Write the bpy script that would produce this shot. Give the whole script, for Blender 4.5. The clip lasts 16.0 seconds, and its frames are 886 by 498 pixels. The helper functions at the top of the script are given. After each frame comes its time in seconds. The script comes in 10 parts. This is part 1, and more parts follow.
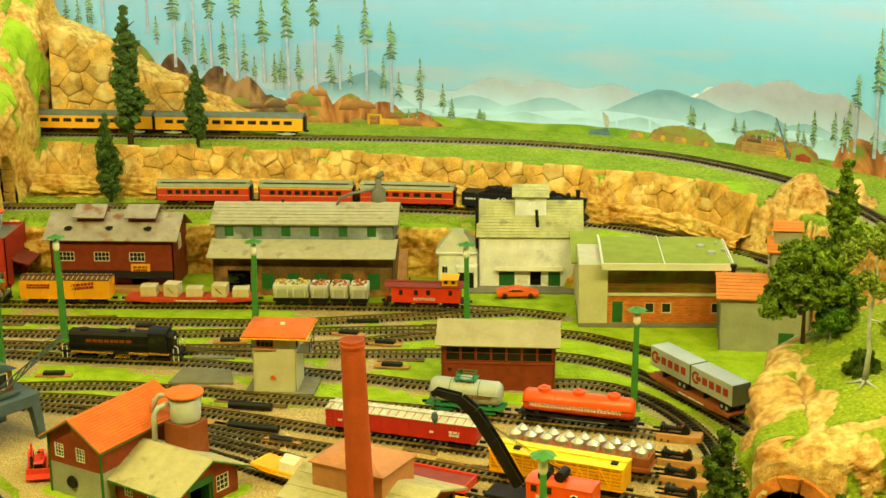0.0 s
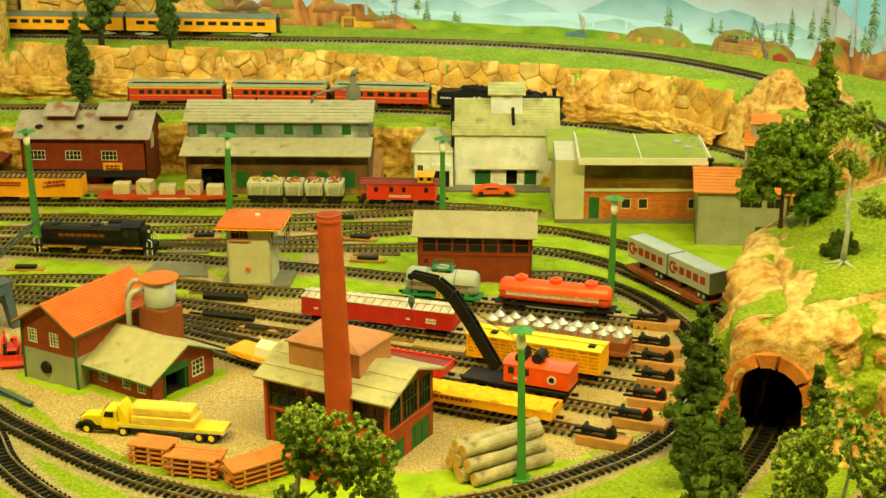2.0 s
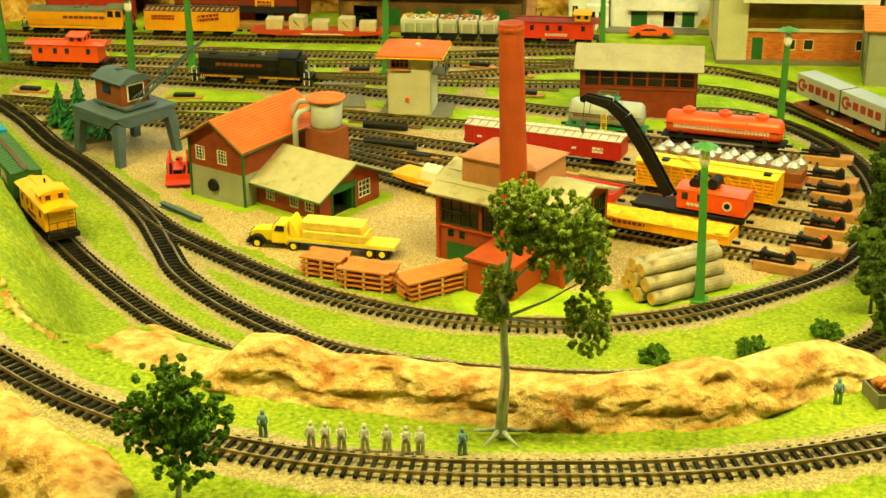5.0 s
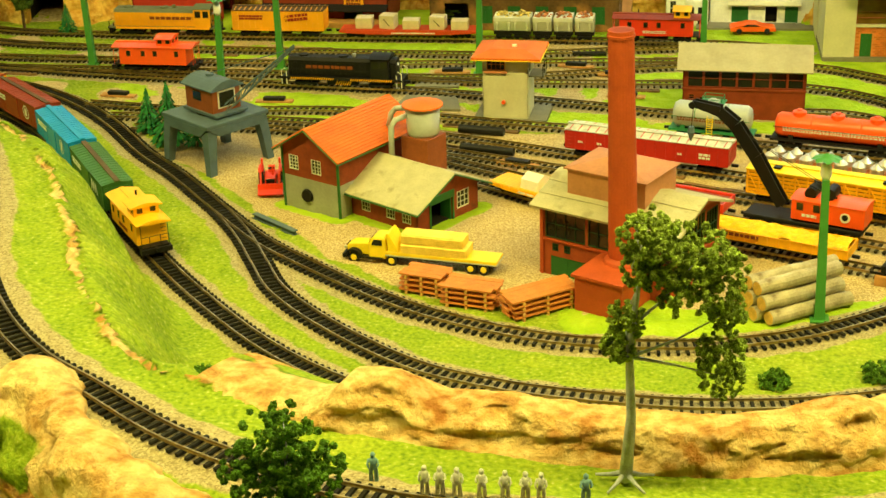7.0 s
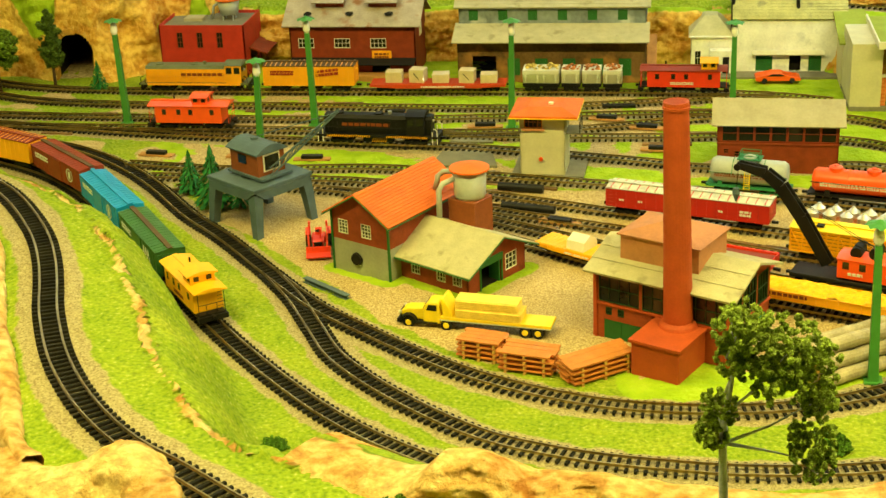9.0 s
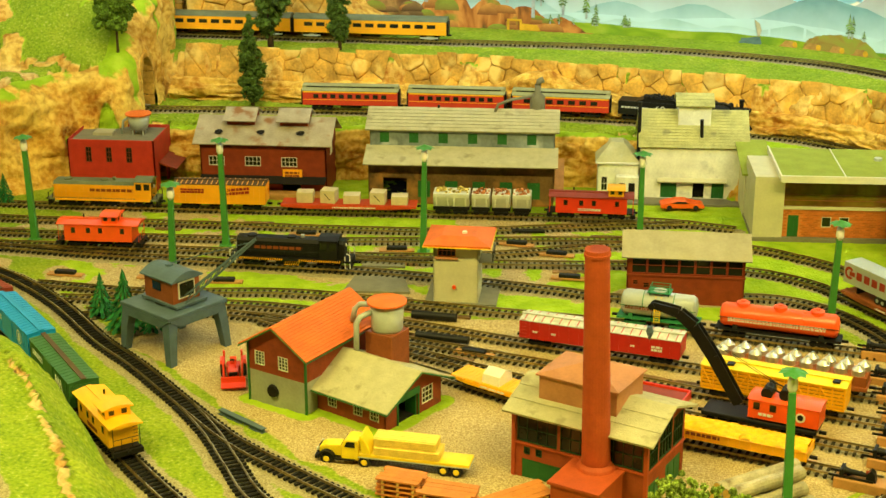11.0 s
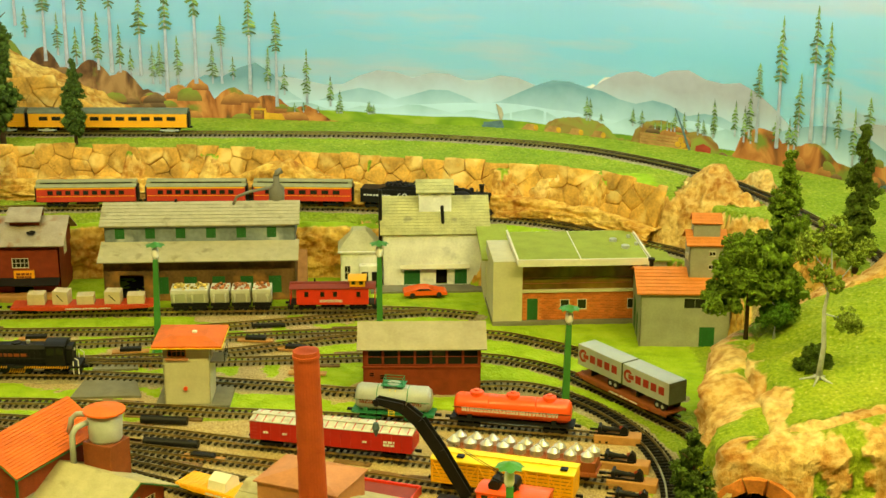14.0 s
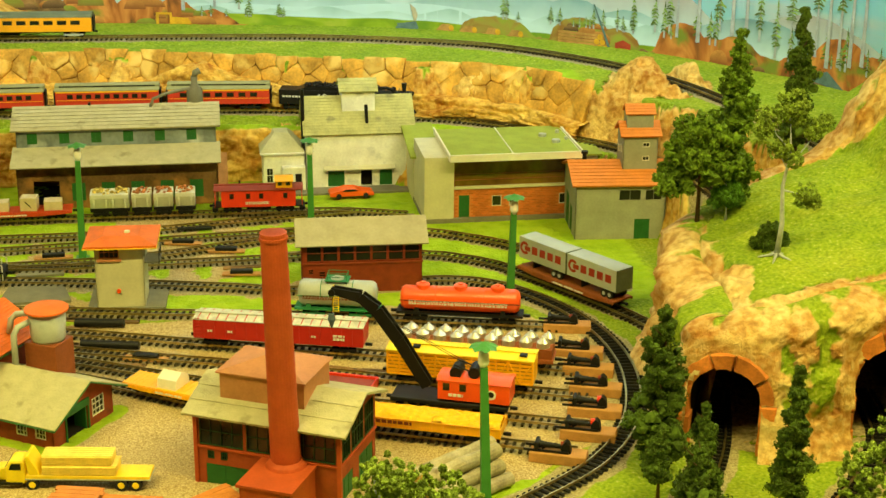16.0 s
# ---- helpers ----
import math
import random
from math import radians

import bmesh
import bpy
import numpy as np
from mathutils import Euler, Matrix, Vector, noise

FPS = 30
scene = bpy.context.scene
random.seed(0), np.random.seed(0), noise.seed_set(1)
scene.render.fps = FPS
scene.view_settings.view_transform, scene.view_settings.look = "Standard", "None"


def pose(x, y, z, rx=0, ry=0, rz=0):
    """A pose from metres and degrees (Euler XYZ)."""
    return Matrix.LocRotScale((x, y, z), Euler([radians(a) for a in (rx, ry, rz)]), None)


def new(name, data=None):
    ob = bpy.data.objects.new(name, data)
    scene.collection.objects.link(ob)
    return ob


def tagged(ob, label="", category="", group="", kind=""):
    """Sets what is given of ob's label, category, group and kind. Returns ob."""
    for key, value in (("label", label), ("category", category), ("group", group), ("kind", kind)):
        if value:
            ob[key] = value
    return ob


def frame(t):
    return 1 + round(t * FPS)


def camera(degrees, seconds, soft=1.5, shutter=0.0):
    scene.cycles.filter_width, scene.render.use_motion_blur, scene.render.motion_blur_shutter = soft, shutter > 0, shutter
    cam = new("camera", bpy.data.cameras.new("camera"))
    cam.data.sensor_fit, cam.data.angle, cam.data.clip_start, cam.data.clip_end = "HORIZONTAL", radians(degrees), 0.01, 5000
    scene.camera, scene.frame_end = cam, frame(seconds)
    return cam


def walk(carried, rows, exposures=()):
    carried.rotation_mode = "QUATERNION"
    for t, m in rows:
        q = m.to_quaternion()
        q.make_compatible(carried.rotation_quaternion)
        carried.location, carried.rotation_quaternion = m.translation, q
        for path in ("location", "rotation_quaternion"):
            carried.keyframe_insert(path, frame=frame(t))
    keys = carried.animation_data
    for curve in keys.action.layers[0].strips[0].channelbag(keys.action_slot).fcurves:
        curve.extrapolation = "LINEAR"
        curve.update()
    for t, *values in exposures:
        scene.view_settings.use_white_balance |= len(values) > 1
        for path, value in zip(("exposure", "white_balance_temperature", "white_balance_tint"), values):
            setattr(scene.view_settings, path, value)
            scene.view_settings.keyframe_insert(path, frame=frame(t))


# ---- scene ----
cam = camera(32.06, 16.0)
PATH = [
    (0.0, pose(0.0, 0.0, 0.7946, 73.548, 0.566, 3.82)),
    (0.5, pose(0.0099, -0.0071, 0.7861, 73.059, 0.233, 2.346)),
    (1.0, pose(0.0095, -0.0127, 0.7684, 72.586, 0.324, 1.871)),
    (1.5, pose(0.002, -0.0206, 0.7532, 72.136, 0.105, 2.21)),
    (2.0, pose(-0.0053, -0.0041, 0.7315, 71.151, 0.314, 2.831)),
    (2.5, pose(-0.007, 0.0138, 0.7101, 69.893, 0.348, 2.554)),
    (3.0, pose(-0.0057, 0.0207, 0.706, 69.391, 0.603, 3.224)),
    (3.5, pose(-0.0255, 0.007, 0.6939, 68.822, 0.23, 3.735)),
    (4.0, pose(-0.0387, -0.0004, 0.6859, 68.27, 0.285, 4.468)),
    (4.5, pose(-0.0474, -0.0036, 0.6789, 67.972, 0.556, 5.086)),
    (5.0, pose(-0.0774, -0.0095, 0.6527, 67.016, 0.558, 6.973)),
    (5.2, pose(-0.0871, -0.0124, 0.6484, 66.517, 0.551, 7.879)),
    (7.5, pose(-0.1281, 0.0646, 0.6696, 66.361, 2.256, 9.809)),
    (8.0, pose(-0.152, 0.0599, 0.6853, 65.915, 2.906, 9.879)),
    (8.5, pose(-0.1735, 0.0428, 0.704, 66.65, 2.366, 9.601)),
    (9.0, pose(-0.1806, 0.0384, 0.7142, 67.211, 2.353, 8.738)),
    (9.5, pose(-0.1722, 0.0508, 0.722, 67.839, 2.569, 7.7)),
    (9.7, pose(-0.1704, 0.0556, 0.7285, 68.383, 2.537, 7.194)),
    (11.8, pose(-0.2383, 0.0381, 0.7796, 71.307, -1.135, 3.814)),
    (12.0, pose(-0.2247, 0.0423, 0.775, 71.551, -1.201, 3.406)),
    (12.5, pose(-0.2113, 0.061, 0.7696, 71.472, -1.323, 1.535)),
    (13.0, pose(-0.2118, 0.0361, 0.7728, 72.708, -0.931, -0.134)),
    (13.5, pose(-0.1515, 0.0513, 0.7668, 73.246, -0.797, 1.776)),
    (14.0, pose(-0.1308, 0.0845, 0.7801, 73.222, -0.164, -2.745)),
    (14.5, pose(-0.1909, 0.1151, 0.7678, 72.369, -0.587, -6.455)),
    (15.0, pose(-0.1973, 0.1266, 0.7436, 71.755, -0.694, -8.17)),
    (15.5, pose(-0.2125, 0.1242, 0.7257, 71.041, -0.879, -7.967)),
    (16.0, pose(-0.2265, 0.1186, 0.7173, 70.743, -0.452, -7.939)),
]
walk(cam, PATH, [(0.0, 0.16), (2.0, 0.18), (3.5, 0.28), (4.5, 0.36), (7.5, 0.28), (9.5, 0.24), (12.0, 0.15), (13.5, 0.13), (14.5, 0.04), (16.0, 0.06)])

# ---- world and lamps ----
world = bpy.data.worlds.new("room_dark")
world.use_nodes = True
world.node_tree.nodes["Background"].inputs[0].default_value = (0.85, 0.78, 0.50, 1)
world.node_tree.nodes["Background"].inputs[1].default_value = 0.004
scene.world = world


# Unseen area lamp; no real fitting is known at these places.
def unseen_lamp(x, y, w, h, power, tint, tilt, z=1.46, turn=0):
    d = bpy.data.lights.new("unseen_light", "AREA")
    d.shape, d.size, d.size_y, d.energy = "RECTANGLE", w, h, power
    d.color = tint
    o = new("unseen_light", d)
    o.matrix_world = pose(x, y, z, tilt, 0, turn)
    return o


# The COOL pair is added to brighten the painted wall.
WARM, COOL = (1.0, 0.86, 0.25), (0.80, 0.95, 1.0)
# The lamp at x 0.95 is added to brighten the hill.
LIGHTS = [(-1.1, 0.85, 1.2, 0.12, 27, WARM, 6), (0.5, 0.85, 1.2, 0.12, 27, WARM, 6), (-1.0, 1.75, 1.2, 0.12, 3, WARM, 0), (0.95, 1.30, 0.9, 0.12, 10, WARM, 0), (-0.95, 2.0, 1.2, 0.08, 19, COOL, 110, 1.05), (0.42, 1.80, 1.2, 0.08, 25, COOL, 110, 1.05, -18)]
for l in LIGHTS:
    unseen_lamp(*l)

# ---- materials ----


def mat(name, col, rough=0.55, metal=0.0, var=0.18, scale=60.0, bump=0.1, spots=None, coat=0.0):
    """A painted or natural surface: colour with two scales of variation, fine relief, and worn patches of the colour spots."""
    m = bpy.data.materials.new(name)
    m.use_nodes = True
    nt = m.node_tree
    p = nt.nodes["Principled BSDF"]
    tc = nt.nodes.new("ShaderNodeTexCoord")
    n1, n2 = nt.nodes.new("ShaderNodeTexNoise"), nt.nodes.new("ShaderNodeTexNoise")
    n1.inputs["Scale"].default_value, n2.inputs["Scale"].default_value = scale, scale * 7
    n1.inputs["Detail"].default_value = n2.inputs["Detail"].default_value = 4
    for n in (n1, n2):
        nt.links.new(tc.outputs["Object"], n.inputs["Vector"])
    add = nt.nodes.new("ShaderNodeMath")
    add.operation = "MULTIPLY_ADD"
    add.inputs[1].default_value = 0.5
    nt.links.new(n2.outputs["Fac"], add.inputs[0])
    nt.links.new(n1.outputs["Fac"], add.inputs[2])
    ramp = nt.nodes.new("ShaderNodeMapRange")
    ramp.inputs[1].default_value, ramp.inputs[2].default_value = 0.5, 1.0
    ramp.inputs[3].default_value, ramp.inputs[4].default_value = 1 - var, 1 + var
    nt.links.new(add.outputs[0], ramp.inputs[0])
    mul = nt.nodes.new("ShaderNodeVectorMath")
    mul.operation = "SCALE"
    mul.inputs[0].default_value = col[:3]
    nt.links.new(ramp.outputs[0], mul.inputs["Scale"])
    out = mul.outputs[0]
    if spots:
        mx = nt.nodes.new("ShaderNodeMix")
        mx.data_type = "RGBA"
        st = nt.nodes.new("ShaderNodeMapRange")
        st.inputs[1].default_value, st.inputs[2].default_value = spots[3], spots[3] + 0.12
        n3 = nt.nodes.new("ShaderNodeTexNoise")
        n3.inputs["Scale"].default_value, n3.inputs["Detail"].default_value = scale * 0.7, 6
        mp = nt.nodes.new("ShaderNodeVectorMath")
        mp.inputs[1].default_value = (3.1, 7.7, 1.3)
        nt.links.new(tc.outputs["Object"], mp.inputs[0])
        nt.links.new(mp.outputs[0], n3.inputs["Vector"])
        nt.links.new(n3.outputs["Fac"], st.inputs[0])
        nt.links.new(st.outputs[0], mx.inputs["Factor"])
        nt.links.new(out, mx.inputs["A"])
        mx.inputs["B"].default_value = (*spots[:3], 1)
        out = mx.outputs["Result"]
    nt.links.new(out, p.inputs["Base Color"])
    p.inputs["Roughness"].default_value, p.inputs["Metallic"].default_value = rough, metal
    p.inputs["Coat Weight"].default_value = coat
    p.inputs["Specular IOR Level"].default_value = 0.5 if rough < 0.36 else 0.22
    if bump:
        b = nt.nodes.new("ShaderNodeBump")
        b.inputs["Strength"].default_value, b.inputs["Distance"].default_value = bump, 0.001
        nt.links.new(n2.outputs["Fac"], b.inputs["Height"])
        nt.links.new(b.outputs[0], p.inputs["Normal"])
    return m


def per_piece(m, amount=0.25):
    """Lets each piece that shares this material take its own shade."""
    nt = m.node_tree
    p = nt.nodes["Principled BSDF"]
    src = p.inputs["Base Color"].links[0].from_socket
    info = nt.nodes.new("ShaderNodeObjectInfo")
    r = nt.nodes.new("ShaderNodeMapRange")
    r.inputs[3].default_value, r.inputs[4].default_value = 1 - amount, 1 + amount
    nt.links.new(info.outputs["Random"], r.inputs[0])
    v = nt.nodes.new("ShaderNodeVectorMath")
    v.operation = "SCALE"
    nt.links.new(src, v.inputs[0])
    nt.links.new(r.outputs[0], v.inputs["Scale"])
    nt.links.new(v.outputs[0], p.inputs["Base Color"])
    return m


def per_island(m, amount=0.35):
    """Lets each loose piece of one mesh take its own shade."""
    nt = m.node_tree
    p = nt.nodes["Principled BSDF"]
    src = p.inputs["Base Color"].links[0].from_socket
    info = nt.nodes.new("ShaderNodeNewGeometry")
    r = nt.nodes.new("ShaderNodeMapRange")
    r.inputs[3].default_value, r.inputs[4].default_value = 1 - amount, 1 + amount
    nt.links.new(info.outputs["Random Per Island"], r.inputs[0])
    v = nt.nodes.new("ShaderNodeVectorMath")
    v.operation = "SCALE"
    nt.links.new(src, v.inputs[0])
    nt.links.new(r.outputs[0], v.inputs["Scale"])
    nt.links.new(v.outputs[0], p.inputs["Base Color"])
    return m


M = {}
M["tie"] = per_piece(mat("tie_black_plastic", (0.013, 0.012, 0.008), 0.85, var=0.3, bump=0.2), 0.5)
M["tie_yard"] = per_island(mat("tie_weathered", (0.034, 0.026, 0.012), 0.85, var=0.4, bump=0.2), 0.5)
M["rail"] = mat("rail_brass", (0.42, 0.32, 0.12), 0.28, 0.9, var=0.3)
M["ballast"] = mat("ballast_gravel", (0.50, 0.40, 0.20), 0.95, var=0.45, scale=220, bump=0.9, spots=(0.25, 0.18, 0.08, 0.55))
M["black"] = mat("black_plastic", (0.010, 0.0095, 0.008), 0.5, var=0.3)
# Near-black for a few parts; elsewhere it puts hollow shade into colour.
M["dark"] = mat("black_and_hollow_shade", (0.012, 0.010, 0.008), 0.9, var=0.2, bump=0)
M["white"] = mat("white_plastic", (0.78, 0.75, 0.62), 0.5, var=0.08)
M["yellow"] = mat("yellow_plastic", (0.92, 0.44, 0.010), 0.38, var=0.08)
M["orange_yellow"] = mat("armour_yellow_paint", (0.92, 0.40, 0.012), 0.35, var=0.07)
M["lemon"] = mat("lemon_plastic", (0.92, 0.66, 0.02), 0.4, var=0.1)
M["red"] = mat("bright_red_plastic", (0.80, 0.045, 0.012), 0.32, var=0.1)
M["orange_red"] = mat("orange_red_plastic", (0.90, 0.10, 0.012), 0.3, var=0.08)
M["box_red"] = mat("boxcar_red_paint", (0.26, 0.040, 0.018), 0.5, var=0.15)
M["blue"] = mat("bright_blue_paint", (0.012, 0.28, 0.68), 0.38, var=0.1)
M["green_paint"] = mat("dark_green_paint", (0.045, 0.14, 0.035), 0.4, var=0.15)
M["grey_roof"] = mat("car_roof_grey", (0.14, 0.16, 0.09), 0.55, var=0.2)
M["olive_roof"] = mat("coach_roof_olive", (0.30, 0.30, 0.14), 0.55, var=0.15)
M["silver"] = mat("silver_metal", (0.72, 0.70, 0.62), 0.28, 0.8, var=0.1)
M["grey_tank"] = mat("grey_tank_paint", (0.42, 0.46, 0.44), 0.35, var=0.12)
M["green_frame"] = mat("green_frame_plastic", (0.03, 0.20, 0.08), 0.45, var=0.15)
M["lamp_green"] = mat("lamp_post_green", (0.06, 0.24, 0.045), 0.4, var=0.12)
# Opaque near-white puts the clear bulb's white glint into the colour.
M["bulb"] = mat("glint_white_bulb", (0.95, 0.95, 0.92), 0.12, var=0.05, bump=0, coat=0.6)
M["brick_red"] = mat("red_brick_wall", (0.26, 0.050, 0.018), 0.7, var=0.2, scale=90, bump=0.35, spots=(0.16, 0.035, 0.015, 0.60))
M["maroon"] = mat("maroon_boards", (0.23, 0.038, 0.012), 0.6, var=0.2, scale=70, bump=0.2)
M["orange_roof"] = mat("orange_tile_roof", (0.72, 0.155, 0.022), 0.6, var=0.16, scale=50, bump=0.2)
M["salmon"] = mat("salmon_plaster", (0.50, 0.22, 0.10), 0.6, var=0.14, scale=50)
M["chimney"] = mat("chimney_brick", (0.44, 0.075, 0.020), 0.62, var=0.14, scale=60, bump=0.3)
M["grey_shingle"] = mat("grey_shingle_roof", (0.47, 0.435, 0.26), 0.8, var=0.12, scale=70, bump=0.4, spots=(0.32, 0.29, 0.17, 0.58))
M["rusty_tin"] = mat("rusty_tin_roof", (0.40, 0.34, 0.24), 0.6, 0.1, var=0.2, scale=45, bump=0.3, spots=(0.28, 0.13, 0.05, 0.57))
M["pale_roof"] = mat("pale_tar_paper_roof", (0.41, 0.37, 0.23), 0.75, var=0.14, scale=40)
M["plaster"] = mat("cream_plaster", (0.60, 0.57, 0.38), 0.7, var=0.1, scale=40, bump=0.15)
M["grey_wall"] = mat("grey_plaster", (0.32, 0.33, 0.25), 0.75, var=0.14, scale=40, bump=0.15)
M["old_white"] = mat("weathered_whitewash", (0.80, 0.80, 0.70), 0.75, var=0.16, scale=38, bump=0.25, spots=(0.42, 0.43, 0.40, 0.58))
M["slate_wall"] = mat("weathered_grey_boards", (0.20, 0.24, 0.24), 0.8, var=0.35, scale=26, bump=0.3, spots=(0.50, 0.54, 0.52, 0.57))
M["stone_wall"] = mat("brown_stone_wall", (0.15, 0.085, 0.030), 0.85, var=0.45, scale=30, bump=0.5, spots=(0.38, 0.18, 0.05, 0.55))
M["green_trim"] = mat("green_trim_paint", (0.025, 0.13, 0.03), 0.5, var=0.15)
M["glass"] = mat("dark_window_glass", (0.018, 0.020, 0.012), 0.12, var=0.2, bump=0)
# Brown glass; its base is lifted to carry the golden reflection.
M["amber_glass"] = mat("brown_showroom_glass", (0.15, 0.075, 0.012), 0.10, var=0.5, scale=12, bump=0, coat=0.6)
M["lime_roof"] = mat("lime_felt_roof", (0.30, 0.36, 0.05), 0.8, var=0.14, scale=40, bump=0.2)
M["orange_brick"] = mat("orange_brick", (0.66, 0.235, 0.060), 0.65, var=0.16, scale=90)
M["steel_blue"] = mat("blue_grey_steel", (0.085, 0.130, 0.160), 0.5, var=0.16, scale=60)
M["rust_cab"] = mat("rusty_brown_cab", (0.27, 0.075, 0.022), 0.55, var=0.2)
M["wood"] = mat("tan_wood", (0.48, 0.24, 0.075), 0.7, var=0.2, scale=80)
M["plank"] = mat("orange_lumber", (0.60, 0.215, 0.050), 0.65, var=0.2, scale=70)
M["log"] = mat("silver_birch_log", (0.40, 0.35, 0.23), 0.8, var=0.35, scale=60, bump=0.4, spots=(0.16, 0.12, 0.07, 0.60))
M["log_end"] = mat("cut_log_end", (0.62, 0.36, 0.09), 0.75, var=0.25, scale=120)
M["deck_brown"] = mat("brown_deck", (0.30, 0.085, 0.022), 0.65, var=0.2)
M["asphalt"] = mat("grey_pavement", (0.20, 0.19, 0.13), 0.85, var=0.15, scale=60, bump=0.2)
M["trailer_grey"] = mat("silver_trailer", (0.52, 0.54, 0.50), 0.35, 0.3, var=0.08)
M["letter_red"] = mat("red_lettering", (0.34, 0.035, 0.02), 0.5, var=0.05, bump=0)
M["letter_white"] = mat("white_lettering", (0.75, 0.74, 0.66), 0.5, var=0.05, bump=0)
M["letter_dark"] = mat("dark_lettering", (0.22, 0.055, 0.015), 0.5, var=0.05, bump=0)
M["tyre"] = mat("black_rubber", (0.02, 0.02, 0.018), 0.7, var=0.2)
M["trunk"] = mat("pale_bark", (0.44, 0.47, 0.50), 0.85, var=0.3, scale=120, bump=0.5)
M["bark"] = mat("brown_bark", (0.10, 0.062, 0.030), 0.9, var=0.3, scale=120, bump=0.5)
M["conifer"] = per_island(mat("dark_foam_foliage", (0.068, 0.115, 0.013), 0.95, var=0.4, scale=200, bump=0.6), 0.5)
M["leaf"] = per_island(mat("green_foam_foliage", (0.115, 0.195, 0.014), 0.95, var=0.4, scale=200, bump=0.6), 0.5)
M["olive_leaf"] = per_island(mat("olive_leaf_flakes", (0.225, 0.315, 0.042), 0.9, var=0.4, scale=200, bump=0.5), 0.6)
M["pine_green"] = per_island(mat("bottle_green_needles", (0.018, 0.16, 0.035), 0.7, var=0.3, scale=200), 0.4)
M["bush"] = per_island(mat("bush_foliage", (0.075, 0.175, 0.013), 0.95, var=0.4, scale=200, bump=0.6), 0.5)
M["room"] = mat("room_paint", (0.20, 0.18, 0.14), 0.9, var=0.06, scale=3, bump=0)
M["carpet"] = mat("room_carpet", (0.12, 0.11, 0.09), 0.95, var=0.2, scale=20, bump=0.2)
# Near-black base colour puts the dark of the tunnel mouths into the lining.
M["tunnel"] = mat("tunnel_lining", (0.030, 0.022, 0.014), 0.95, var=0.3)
M["portal"] = per_piece(mat("portal_stone", (0.60, 0.20, 0.040), 0.85, var=0.3, scale=70, bump=0.6), 0.25)

# ---- mesh helpers ----


def part(name, bm, material, parent=None, label="", smooth=False, bevel=0.0):
    """Links a bmesh as one mesh object, under a thing or a part when one is given."""
    if bevel:
        bmesh.ops.bevel(bm, geom=bm.edges[:], offset=bevel, segments=1, affect="EDGES", clamp_overlap=True)
    me = bpy.data.meshes.new(name)
    bmesh.ops.recalc_face_normals(bm, faces=bm.faces[:])
    bm.to_mesh(me)
    bm.free()
    me.materials.append(M[material] if isinstance(material, str) else material)
    if smooth:
        for p in me.polygons:
            p.use_smooth = True
    o = new(name, me)
    if parent:
        o.parent = parent
    if label:
        o["label"] = label
    return o


def thing(name, x, y, z, rz=0.0, label="", category="", group="", kind="", pitch=0.0):
    e = new(name)
    e.empty_display_size = 0.01
    e.matrix_world = pose(x, y, z, 0, -pitch, rz)
    return tagged(e, label, category, group, kind)


def box(x0, y0, z0, x1, y1, z1, bm=None):
    bm = bm or bmesh.new()
    v = [bm.verts.new((x, y, z)) for x in (x0, x1) for y in (y0, y1) for z in (z0, z1)]
    for f in ((0, 1, 3, 2), (4, 6, 7, 5), (0, 4, 5, 1), (2, 3, 7, 6), (0, 2, 6, 4), (1, 5, 7, 3)):
        bm.faces.new([v[i] for i in f])
    return bm


def slab(points, thick, bm=None):
    """A sheet through the points, thickened downwards along its normal."""
    bm = bm or bmesh.new()
    p = [Vector(q) for q in points]
    n = (p[1] - p[0]).cross(p[2] - p[0]).normalized() * thick
    if n.z < 0:
        n = -n
    a = [bm.verts.new(q) for q in p]
    b = [bm.verts.new(q - n) for q in p]
    bm.faces.new(a)
    bm.faces.new(b[::-1])
    for i in range(len(p)):
        j = (i + 1) % len(p)
        bm.faces.new((a[i], b[i], b[j], a[j]))
    return bm


def prism(profile, a0, a1, axis="y", bm=None):
    """Extrudes a closed profile; axis y: profile in x,z; axis x: profile in y,z; axis z: profile in x,y."""
    bm = bm or bmesh.new()
    put = {"y": lambda u, v, a: (u, a, v), "x": lambda u, v, a: (a, u, v), "z": lambda u, v, a: (u, v, a)}[axis]
    a = [bm.verts.new(put(u, v, a0)) for u, v in profile]
    b = [bm.verts.new(put(u, v, a1)) for u, v in profile]
    bm.faces.new(a)
    bm.faces.new(b[::-1])
    n = len(profile)
    for i in range(n):
        j = (i + 1) % n
        bm.faces.new((a[i], b[i], b[j], a[j]))
    return bm


def tube(points, radii, n=8, bm=None, cap=True):
    """A round bar along the points, with a radius at each."""
    bm = bm or bmesh.new()
    pts = [Vector(p) for p in points]
    if not hasattr(radii, "__len__"):
        radii = [radii] * len(pts)
    rings = []
    for i, p in enumerate(pts):
        d = (pts[min(i + 1, len(pts) - 1)] - pts[max(i - 1, 0)]).normalized()
        u = d.orthogonal().normalized() if abs(d.z) > 0.9 else Vector((0, 0, 1)).cross(d).normalized()
        if abs(d.z) > 0.9:
            u = (Vector((1, 0, 0)) - d * d.x).normalized()
        w = d.cross(u)
        rings.append([bm.verts.new(p + radii[i] * (math.cos(k * 2 * math.pi / n) * u + math.sin(k * 2 * math.pi / n) * w)) for k in range(n)])
    for a, b in zip(rings, rings[1:]):
        for k in range(n):
            bm.faces.new((a[k], a[(k + 1) % n], b[(k + 1) % n], b[k]))
    if cap:
        bm.faces.new(rings[0][::-1])
        bm.faces.new(rings[-1])
    return bm


